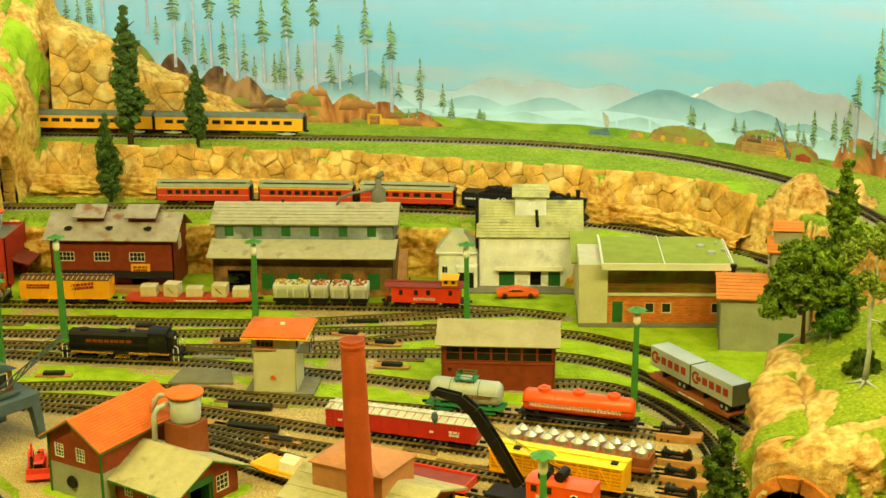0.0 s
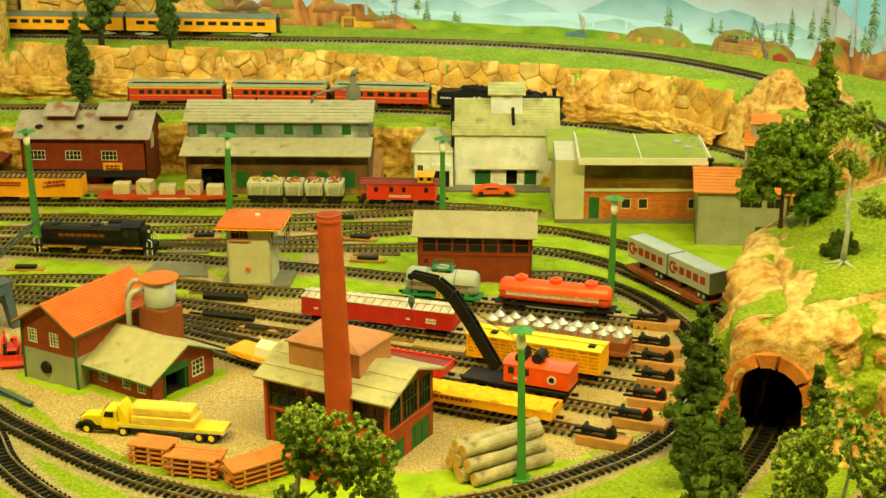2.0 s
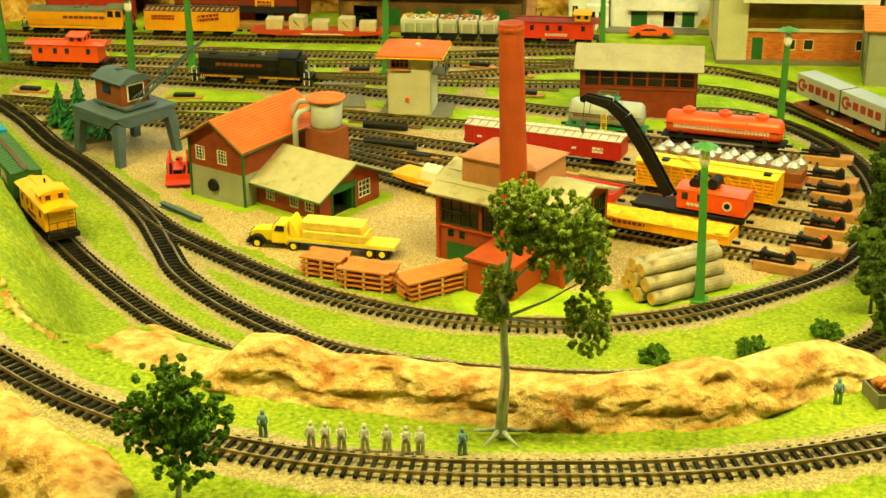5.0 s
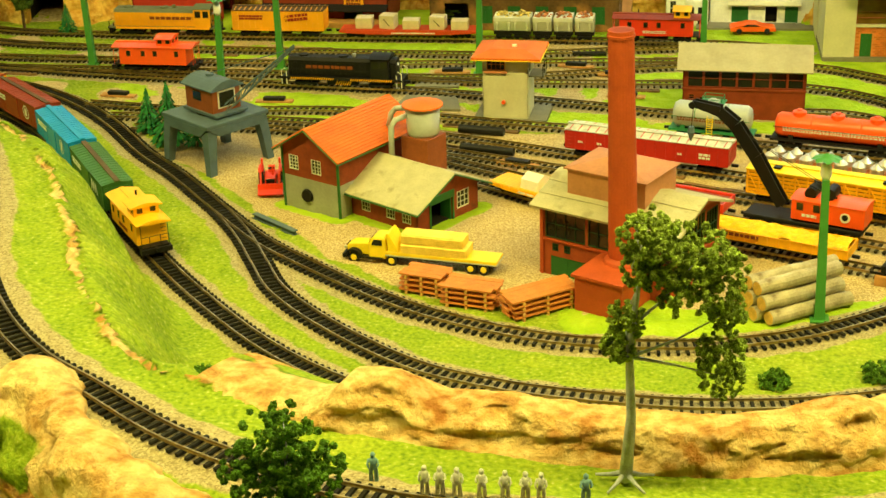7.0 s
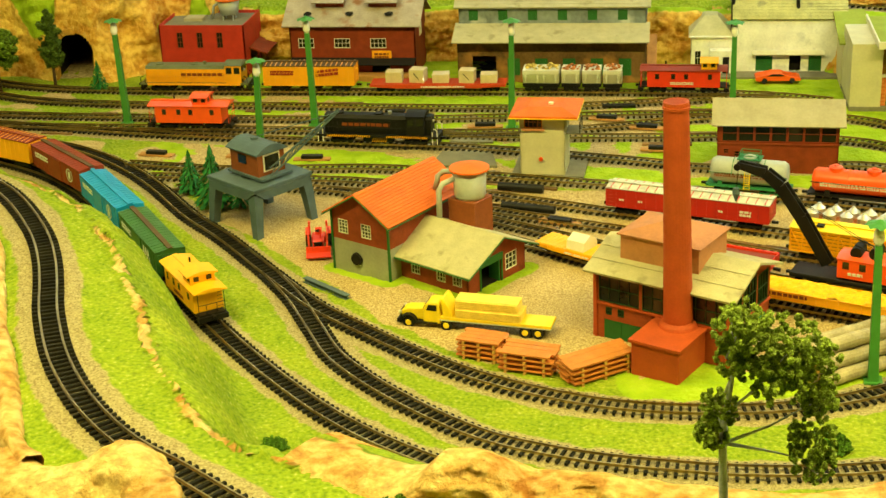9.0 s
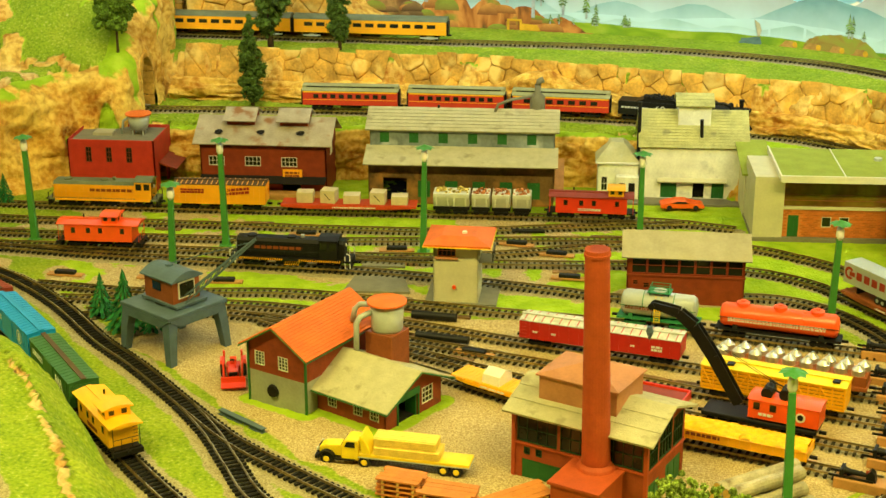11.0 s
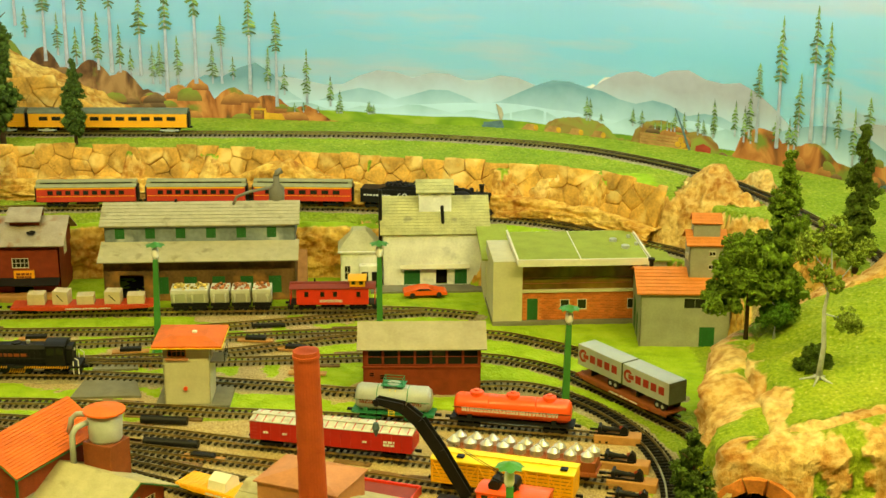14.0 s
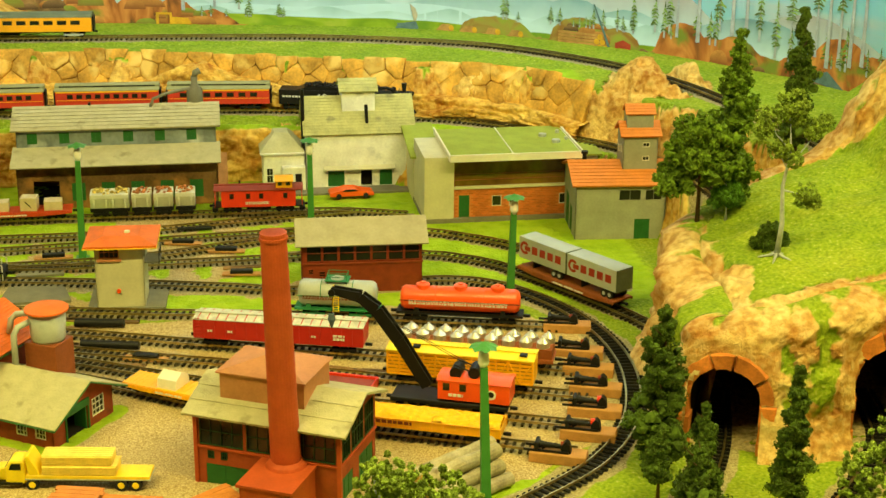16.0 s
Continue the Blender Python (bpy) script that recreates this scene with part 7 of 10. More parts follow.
def boxcar(pos, length, material, label, roof="", logo=None, ribs=True, walk_board="grey_roof", door=True, h=0.044, letters="letter_white", seed=1, stripe=""):
    c = thing("boxcar", *pos[:3], pos[3], label, "freight car", "freight cars")
    w = 0.0345
    part("body", box(-length / 2, -w / 2, 0.0112, length / 2, w / 2, h - 0.003), material, c, bevel=0.0004)
    part("roof", prism([(-w / 2 - 0.0008, h - 0.0032), (w / 2 + 0.0008, h - 0.0032), (w / 2 + 0.0008, h - 0.0022), (0, h), (-w / 2 - 0.0008, h - 0.0022)], -length / 2 - 0.0006, length / 2 + 0.0006, "x"), roof or material, c)
    part("running_board", box(-length / 2 - 0.002, -0.003, h + 0.0004, length / 2 + 0.002, 0.003, h + 0.0014), walk_board or roof or material, c)
    if ribs:
        n = 16
        bm = bmesh.new()
        for k in range(n + 1):
            x = -length / 2 + length * k / n
            if abs(x) > 0.02 or not door:
                for s in (-1, 1):
                    y = s * w / 2
                    box(x - 0.0004, min(y, y + s * 0.0005), 0.0125, x + 0.0004, max(y, y + s * 0.0005), h - 0.0038, bm)
        for k in range(12):
            z = 0.015 + k * (h - 0.020) / 12
            for s in (-1, 1):
                x = s * length / 2
                box(min(x, x + s * 0.0006), -w / 2 + 0.002, z, max(x, x + s * 0.0006), w / 2 - 0.002, z + 0.0009, bm)
        for k in range(18):
            x = -length / 2 + length * (k + 0.5) / 18
            slab([(x - 0.0006, -w / 2, h - 0.0018), (x + 0.0006, -w / 2, h - 0.0018), (x + 0.0006, 0, h + 0.0004), (x - 0.0006, 0, h + 0.0004)], 0.0004, bm)
            slab([(x - 0.0006, 0, h + 0.0004), (x + 0.0006, 0, h + 0.0004), (x + 0.0006, w / 2, h - 0.0018), (x - 0.0006, w / 2, h - 0.0018)], 0.0004, bm)
        part("ribs", bm, material, c)
    if door:
        for s in (-1, 1):
            y = s * w / 2
            d = part("door", box(-0.016, min(y, y + s * 0.0010), 0.0125, 0.016, max(y, y + s * 0.0010), h - 0.0045), material, c)
            part("door_rail", box(-0.034, min(y, y + s * 0.0012), 0.0115, 0.018, max(y, y + s * 0.0012), 0.0122), material, c)
    for s, m in ((-1, pose(0, -w / 2 - 0.0006, 0)), (1, pose(0, w / 2 + 0.0006, 0, 0, 0, 180))):
        if letters:
            bars(c, -length * 0.42, h * 0.62, -length * 0.16, h * 0.80, 2, letters, m, seed)
        if logo == "ring":
            bm = bmesh.new()
            for a in range(24):
                a0, a1 = a * math.pi / 12, (a + 1) * math.pi / 12
                q = [(length * 0.28 + r * math.cos(t), 0, h * 0.62 + r * math.sin(t)) for r, t in ((0.0075, a0), (0.0075, a1), (0.0092, a1), (0.0092, a0))]
                bm.faces.new([bm.verts.new(v) for v in q])
            box(length * 0.28 - 0.0028, -0.0003, h * 0.62 - 0.0050, length * 0.28 + 0.0028, 0.0001, h * 0.62 + 0.0050, bm)
            bmesh.ops.transform(bm, matrix=m, verts=bm.verts[:])
            part("emblem", bm, letters, c)
        if logo == "peaks":
            bm = bmesh.new()
            for k in (-1, 0, 1):
                x = length * 0.24 + k * 0.0085
                prism([(x - 0.0055, h * 0.50), (x - 0.0030, h * 0.50), (x + 0.0004, h * 0.72), (x + 0.0036, h * 0.50), (x + 0.0056, h * 0.50), (x + 0.0010, h * 0.80), (x - 0.0008, h * 0.80)], -0.0003, 0.0001, "y", bm)
            bmesh.ops.transform(bm, matrix=m, verts=bm.verts[:])
            part("emblem", bm, letters, c)
        if logo == "script":
            bars(c, length * 0.10, h * 0.52, length * 0.36, h * 0.78, 2, letters, m @ pose(0, 0, 0, 0, -6, 0), seed + 3)
    bm = bmesh.new()
    for s in (-1, 1):
        for k in range(6):
            z = 0.014 + k * 0.0045
            tube([(s * (length / 2 - 0.009), s * (w / 2 + 0.0012), z), (s * (length / 2 - 0.002), s * (w / 2 + 0.0012), z)], 0.0003, 4, bm)
    part("ladder", bm, material, c)
    underframe(c, length)
    couplers(c, length)
    for s in (-1, 1):
        truck(c, s * (length / 2 - 0.024))
    return c


def caboose(pos, material, label, length=0.105, cupola_x=0.020, roof="", cupola="", letters="letter_white", trim=""):
    c = thing("caboose", *pos[:3], pos[3], label, "caboose", "freight cars")
    w, h, b0 = 0.034, 0.037, 0.0105
    bl = length - 0.020
    wins = [(-bl * 0.36, 0.006), (-bl * 0.14, 0.006), (bl * 0.36, 0.006), (0.004, 0.006)]
    bm = box(-bl / 2, -w / 2, b0, bl / 2, w / 2, h)
    part("body", bm, material, c, bevel=0.0004)
    for s, m in ((-1, pose(0, -w / 2 - 0.0002, 0)), (1, pose(0, w / 2 + 0.0002, 0, 0, 0, 180))):
        for x, ww in wins:
            g = box(x - ww / 2 - 0.0006, -0.0006, h - 0.0140, x + ww / 2 + 0.0006, 0.0001, h - 0.0045)
            bmesh.ops.transform(g, matrix=m, verts=g.verts[:])
            f = part("window", g, trim or material, c)
            g = box(x - ww / 2, -0.0008, h - 0.0133, x + ww / 2, -0.0004, h - 0.0052)
            bmesh.ops.transform(g, matrix=m, verts=g.verts[:])
            part("pane", g, "glass", f)
        if letters:
            bars(c, -bl * 0.18, b0 + 0.004, bl * 0.14, b0 + 0.0085, 2, letters, m, 11)
    prof = [(-w / 2 - 0.002, h - 0.001)] + [(-w / 2 - 0.002 + (w + 0.004) * k / 8, h + 0.0035 * math.sin(math.pi * k / 8)) for k in range(9)] + [(w / 2 + 0.002, h - 0.001)]
    part("roof", prism(prof, -length / 2 - 0.001, length / 2 + 0.001, "x"), roof or material, c)
    part("running_board", box(-length / 2, -0.003, h + 0.0036, cupola_x - 0.013, 0.003, h + 0.0046), roof or material, c)
    k = part("cupola", box(cupola_x - 0.012, -w / 2 + 0.003, h, cupola_x + 0.012, w / 2 - 0.003, h + 0.0125), cupola or material, c)
    cp = [(u * 0.94, v + 0.0125) for u, v in prof]
    part("cupola_roof", prism(cp, cupola_x - 0.014, cupola_x + 0.014, "x"), cupola or roof or material, c)
    for s in (-1, 1):
        for x in (-0.006, 0.006):
            y = s * (w / 2 - 0.003)
            part("pane", box(cupola_x + x - 0.003, min(y, y + s * 0.0005), h + 0.005, cupola_x + x + 0.003, max(y, y + s * 0.0005), h + 0.0105), "glass", k)
            xx = cupola_x + s * 0.012
            part("pane", box(min(xx, xx + s * 0.0005), x * 1.2 - 0.003, h + 0.005, max(xx, xx + s * 0.0005), x * 1.2 + 0.003, h + 0.0105), "glass", k)
    part("stove_pipe", tube([(-0.028, 0.008, h), (-0.028, 0.008, h + 0.008)], 0.0012, 8), "black", c)
    for s in (-1, 1):
        part("platform", box(s * bl / 2 if s > 0 else -length / 2, -w / 2 + 0.002, b0 - 0.001, length / 2 if s > 0 else -bl / 2, w / 2 - 0.002, b0 + 0.0005), "black", c)
        bm = bmesh.new()
        x = s * (length / 2 - 0.0005)
        for y in (-0.015, -0.006, 0.006, 0.015):
            tube([(x, y, b0), (x, y, h - 0.001 if abs(y) > 0.01 else b0 + 0.012)], 0.0004, 4, bm)
        tube([(x, -0.015, b0 + 0.012), (x, 0.015, b0 + 0.012)], 0.0004, 4, bm)
        for kk in range(6):
            tube([(x + s * 0.0005, 0.007, b0 + 0.004 + kk * 0.004), (x + s * 0.0005, 0.013, b0 + 0.004 + kk * 0.004)], 0.0003, 4, bm)
        part("railing", bm, material if material in ("red", "orange_red") else "black", c)
        part("steps", box(x - 0.004, -w / 2, 0.004, x + 0.004, w / 2, 0.0095), "black", c)
    underframe(c, bl)
    couplers(c, length)
    for s in (-1, 1):
        truck(c, s * (length / 2 - 0.026), base=0.018)
    return c


def diesel(pos, label, length, body, roof, cab_at, letters, high=True, stripes=False, cab="", nose=0.0):
    """A road switcher: long hood, cab, walkways and rails. cab_at: the cab's middle along x."""
    c = thing("diesel_locomotive", *pos[:3], pos[3], label, "locomotive", "locomotives")
    w = 0.023 if stripes else 0.030
    part("walkway", box(-length / 2, -0.0175, 0.0125, length / 2, 0.0175, 0.0155), "black" if stripes else roof, c)
    lo, hi = -length / 2 + 0.010, length / 2 - 0.010
    top = 0.042
    hood = box(lo, -w / 2, 0.0155, hi, w / 2, top - 0.004)
    part("hood", hood, body, c, bevel=0.0006)
    part("hood_roof", prism([(-w / 2 - 0.0002, top - 0.0042), (w / 2 + 0.0002, top - 0.0042), (w / 2 - 0.004, top), (-w / 2 + 0.004, top)], lo - 0.0002, hi + 0.0002, "x"), roof, c)
    k = part("cab", box(cab_at - 0.013, -0.0172, 0.0155, cab_at + 0.013, 0.0172, top + 0.0025), cab or body, c)
    prof = [(-0.0185 + 0.037 * i / 8, top + 0.0025 + 0.004 * math.sin(math.pi * i / 8)) for i in range(9)]
    part("cab_roof", prism(prof + [(0.0185, top + 0.0018), (-0.0185, top + 0.0018)], cab_at - 0.0145, cab_at + 0.0145, "x"), roof, c)
    for s in (-1, 1):
        y = s * 0.0172
        for x in (-0.0065, 0.0065):
            part("pane", box(cab_at + x - 0.0045, min(y, y + s * 0.0006), 0.031, cab_at + x + 0.0045, max(y, y + s * 0.0006), 0.041), "glass", k)
        xx = cab_at + s * 0.013
        part("pane", box(min(xx, xx + s * 0.0006), -0.013, 0.033, max(xx, xx + s * 0.0006), 0.013, 0.0425), "glass", k)
    n = 22
    for i in range(n):
        x = lo + (hi - lo) * (i + 0.5) / n
        if abs(x - cab_at) > 0.016:
            for s in (-1, 1):
                y = s * w / 2
                part("hood_door", box(x - 0.0022, min(y, y + s * 0.0005), 0.018, x + 0.0022, max(y, y + s * 0.0005), 0.035), body, c)
    for x in (lo + 0.02, (lo + hi) / 2, hi - 0.024):
        if abs(x - cab_at) > 0.022:
            part("roof_fan", tube([(x, 0, top - 0.0005), (x, 0, top + 0.002)], 0.007, 14), roof, c)
    part("exhaust", tube([((lo + hi) / 2 + 0.016, 0, top - 0.001), ((lo + hi) / 2 + 0.016, 0, top + 0.0045)], [0.0024, 0.0032], 10), "silver" if stripes else roof, c)
    part("fuel_tank", box(-0.022, -0.0125, 0.0035, 0.022, 0.0125, 0.0125), "black", c, bevel=0.0008)
    for s, m in ((-1, pose(0, -w / 2 - 0.0007, 0)), (1, pose(0, w / 2 + 0.0007, 0, 0, 0, 180))):
        bars(c, -0.052 if stripes else -0.020, 0.026, 0.018 if stripes else 0.050, 0.0325, 1, letters, m, 21 + s)
        part("sill", box(-length / 2 + 0.012, s * 0.0176 - 0.0003, 0.0118, length / 2 - 0.012, s * 0.0176 + 0.0003, 0.0156), "black" if stripes else body, c)
        if stripes:
            bm = bmesh.new()
            n = 46
            for i in range(n):
                x = -length / 2 + 0.014 + (length - 0.028) * i / n
                tall = abs(x) < 0.011
                z0 = 0.0040 if tall else 0.0122
                y0 = s * (0.0129 if tall else 0.0180)
                vs = [bm.verts.new((x, y0, z0)), bm.verts.new((x + 0.0014, y0, z0)), bm.verts.new((x + 0.0014 + (0.004 if tall else 0.0016), y0, z0 + (0.0085 if tall else 0.0032))), bm.verts.new((x + (0.004 if tall else 0.0016), y0, z0 + (0.0085 if tall else 0.0032)))]
                bm.faces.new(vs if s < 0 else vs[::-1])
            part("stripes", bm, "orange_yellow", c)
    bm = bmesh.new()
    for s in (-1, 1):
        y = s * 0.0172
        for i in range(9):
            x = lo + (hi - lo) * i / 8
            if abs(x - cab_at) > 0.015:
                tube([(x, y, 0.0155), (x, y, 0.0265)], 0.0003, 4, bm)
        tube([(lo, y, 0.0265), (cab_at - 0.014, y, 0.0265)] if cab_at > 0 else [(cab_at + 0.014, y, 0.0265), (hi, y, 0.0265)], 0.0003, 4, bm)
    part("handrail", bm, body if not stripes else "black", c)
    for s in (-1, 1):
        x = s * length / 2
        part("pilot", box(min(x, x - s * 0.003), -0.0165, 0.003, max(x, x - s * 0.003), 0.0165, 0.0150), "black", c)
        for y in (-0.0165, 0.0165):
            part("grab_rail", tube([(x - s * 0.001, y, 0.004), (x - s * 0.001, y, 0.024), (x - s * 0.006, y, 0.027)], 0.0008, 6), "white" if stripes else "black", c)
            part("grab_rail", tube([(x - s * 0.008, y, 0.004), (x - s * 0.008, y, 0.022)], 0.0008, 6), "white" if stripes else "black", c)
        part("headlight", tube([(s * (hi if s > 0 else -lo), 0, 0.034), (s * (hi if s > 0 else -lo) + s * 0.0015, 0, 0.034)], 0.0022, 10), "white", c)
    couplers(c, length)
    for s in (-1, 1):
        truck(c, s * (length / 2 - 0.034), 3 if high else 2, 0.030 if high else 0.024)
    return c


def tank_car(pos, label, length, r, tank, frame, domes, letters="letter_white", rack=False):
    c = thing("tank_car", *pos[:3], pos[3], label, "tank car", "freight cars")
    zc = 0.0125 + r
    k = 0.006
    xs = [-length / 2, -length / 2 + 0.0015, -length / 2 + k, length / 2 - k, length / 2 - 0.0015, length / 2]
    part("tank", tube([(x, 0, zc) for x in xs], [r * 0.45, r * 0.80, r, r, r * 0.80, r * 0.45], 28), tank, c, smooth=True)
    for x in domes:
        part("dome", tube([(x, 0, zc + r * 0.7), (x, 0, zc + r + 0.003), (x, 0, zc + r + 0.0045)], [0.0085, 0.0085, 0.0050], 18), tank, c, smooth=False)
        part("dome_lid", tube([(x, 0, zc + r + 0.0045), (x, 0, zc + r + 0.0058)], 0.0035, 12), tank, c)
    bm = box(-length / 2 - 0.004, -0.013, 0.0095, length / 2 + 0.004, 0.013, 0.0125)
    for x in (-length * 0.36, length * 0.36):
        prism([(-0.013, 0.012), (0.013, 0.012), (0.011, zc - r * 0.45), (-0.011, zc - r * 0.45)], x - 0.003, x + 0.003, "x", bm)
    part("frame", bm, frame, c)
    bm = bmesh.new()
    for s in (-1, 1):
        tube([(-length / 2, s * (r + 0.0006), zc + 0.001), (length / 2, s * (r + 0.0006), zc + 0.001)], 0.0005, 5, bm)
        box(-length / 2, s * 0.0125 - 0.003, 0.0105, length / 2, s * 0.0125 + 0.003, 0.0113, bm)
    part("walkway", bm, frame, c)
    bm = bmesh.new()
    for x in (-length * 0.2, length * 0.2):
        tube([(x, (r + 0.0002) * math.cos(a), zc + (r + 0.0002) * math.sin(a)) for a in [math.pi * i / 12 for i in range(13)]], 0.0005, 4, bm)
    part("strap", bm, tank if not rack else frame, c)
    bars(c, -length * 0.42, zc - 0.004, length * 0.40, zc + 0.002, 2, letters, pose(0, -r - 0.0006, 0), 31, fill=0.6)
    if rack:
        bm = bmesh.new()
        for x in (-0.012, 0.012):
            for y in (-0.008, 0.008):
                tube([(x, y, zc + r - 0.003), (x, y, zc + r + 0.010)], 0.0006, 5, bm)
        box(-0.015, -0.011, zc + r + 0.0015, 0.015, 0.011, zc + r + 0.0025, bm)
        for z in (0.006, 0.010):
            tube([(-0.012, -0.008, zc + r + z), (0.012, -0.008, zc + r + z), (0.012, 0.008, zc + r + z), (-0.012, 0.008, zc + r + z), (-0.012, -0.008, zc + r + z)], 0.0005, 4, bm)
        part("dome_rack", bm, frame, c)
        bm = bmesh.new()
        for x in (-0.0035, 0.0035):
            tube([(x, -r - 0.0025, 0.010), (x, -r - 0.002, zc), (x, -r * 0.6, zc + r * 0.85)], 0.0005, 4, bm)
        for i in range(7):
            tube([(-0.0035, -r - 0.0024, 0.012 + i * 0.003), (0.0035, -r - 0.0024, 0.012 + i * 0.003)], 0.0004, 4, bm)
        part("ladder", bm, "lemon", c)
    couplers(c, length + 0.008)
    for s in (-1, 1):
        truck(c, s * (length / 2 - 0.020), material=frame)
    return c


def gondola(pos, label, length, material, load=None, h=0.024):
    c = thing("gondola_car", *pos[:3], pos[3], label, "gondola car", "freight cars")
    w = 0.0345
    bm = box(-length / 2, -w / 2, 0.0105, length / 2, w / 2, 0.0125)
    for s in (-1, 1):
        y = s * w / 2
        box(-length / 2, min(y, y - s * 0.0012), 0.0125, length / 2, max(y, y - s * 0.0012), h, bm)
        x = s * length / 2
        box(min(x, x - s * 0.0012), -w / 2 + 0.0012, 0.0125, max(x, x - s * 0.0012), w / 2 - 0.0012, h, bm)
        n = 14
        for k in range(n + 1):
            xx = -length / 2 + length * k / n
            box(xx - 0.0006, min(y, y + s * 0.0008), 0.0105, xx + 0.0006, max(y, y + s * 0.0008), h, bm)
        box(-length / 2, min(y, y + s * 0.0010), h - 0.0010, length / 2, max(y, y + s * 0.0010), h + 0.0003, bm)
    part("body", bm, material, c)
    bars(c, -length * 0.4, 0.015, -length * 0.05, 0.020, 1, "letter_dark" if material in ("yellow", "lemon") else "letter_white", pose(0, -w / 2 - 0.0009, 0), 41)
    if load:
        if load == "grain":
            nx, ny = 60, 12
            ux, uy = np.meshgrid(np.linspace(-length / 2 + 0.0014, length / 2 - 0.0014, nx), np.linspace(-w / 2 + 0.0014, w / 2 - 0.0014, ny), indexing="ij")
            uz = h - 0.001 + 0.004 * np.cos(uy / w * 2.6) + 0.004 * fractal(ux, uy, 110, 5, 3)
            me = bpy.data.meshes.new("load")
            idx = np.arange(nx * ny).reshape(nx, ny)
            me.from_pydata(np.stack([ux, uy, uz], -1).reshape(-1, 3).tolist(), [], np.stack([idx[:-1, :-1], idx[1:, :-1], idx[1:, 1:], idx[:-1, 1:]], -1).reshape(-1, 4).tolist())
            me.materials.append(M["grain"])
            new("load", me).parent = c
        else:
            part("load", box(-length / 2 + 0.003, -w / 2 + 0.003, 0.0125, length / 2 - 0.003, w / 2 - 0.003, h - 0.002), load, c)
    underframe(c, length)
    couplers(c, length)
    for s in (-1, 1):
        truck(c, s * (length / 2 - 0.024))
    return c


def flatcar(pos, label, length, deck, name="flat_car", category="flat car"):
    c = thing(name, *pos[:3], pos[3], label, category, "freight cars")
    w = 0.0345
    bed = part("deck", box(-length / 2, -w / 2 + 0.0004, 0.0116, length / 2, w / 2 - 0.0004, 0.0124), deck, c)
    n = int(length / 0.0055)
    plank = None
    for k in range(n):
        x = -length / 2 + length * (k + 0.5) / n
        if plank is None:
            o = part("plank", box(-length / n / 2 + 0.0002, -w / 2, 0.0124, length / n / 2 - 0.0002, w / 2, 0.0136), deck, bed)
            plank = o.data
        else:
            o = new("plank", plank)
            o.parent = bed
        o.location = (x, 0, 0)
    for s in (-1, 1):
        y = s * w / 2
        part("side_sill", prism([(-length / 2, 0.0128), (length / 2, 0.0128), (length / 2, 0.0098), (length * 0.28, 0.0072), (-length * 0.28, 0.0072), (-length / 2, 0.0098)], y - 0.0008, y + 0.0008, "y"), deck if deck != "wood" else "black", c)
        for k in range(9):
            x = -length / 2 + length * (k + 0.5) / 9
            part("stake_pocket", box(x - 0.0008, min(y, y + s * 0.0018), 0.0095, x + 0.0008, max(y, y + s * 0.0018), 0.0128), deck, c)
    bars(c, -length * 0.12, 0.0082, length * 0.2, 0.0112, 1, "letter_white", pose(0, -w / 2 - 0.0009, 0), 51)
    underframe(c, length)
    couplers(c, length)
    for s in (-1, 1):
        truck(c, s * (length / 2 - 0.024))
    return c


def crate(x, y, z, rz, sx, sy, sz, label="pale wooden crate with diagonal braces", mark=True):
    c = thing("crate", x, y, z, rz, label, "crate", "crates")
    part("box", box(-sx / 2, -sy / 2, 0, sx / 2, sy / 2, sz), "crate", c, bevel=0.0005)
    if mark:
        part("brace", slab([(-sx * 0.22, -sy / 2 - 0.0004, sz * 0.75), (-sx * 0.16, -sy / 2 - 0.0004, sz * 0.75), (sx * 0.22, -sy / 2 - 0.0004, sz * 0.28), (sx * 0.16, -sy / 2 - 0.0004, sz * 0.28)], 0.0003), "dark", c)
    return c



# freight yard row by the buildings
r1 = lambda x: at_track(ROW_1, 0, x, 2.337)
diesel(r1(-0.961), "yellow and grey road diesel on the yard track", 0.178, "orange_yellow", "grey_roof", 0.066, "letter_dark")
boxcar(r1(-0.775), 0.146, "orange_yellow", "orange-yellow refrigerator car with a brown ribbed roof", roof="deck_dark", logo="script", letters="letter_red", walk_board="deck_dark", ribs=True, h=0.046)
fc = r1(-0.571)
flatcar(fc, "red flat car carrying crates", 0.214, "red_deck")
for dx, rz, sx, sz in ((-0.070, 2, 0.026, 0.017), (-0.032, -8, 0.024, 0.021), (0.004, 4, 0.026, 0.014), (0.046, -4, 0.024, 0.020), (0.080, 3, 0.026, 0.014)):
    crate(fc[0] + dx, fc[1], fc[2] + 0.0136, rz, sx, 0.022, sz, mark=sz > 0.018)
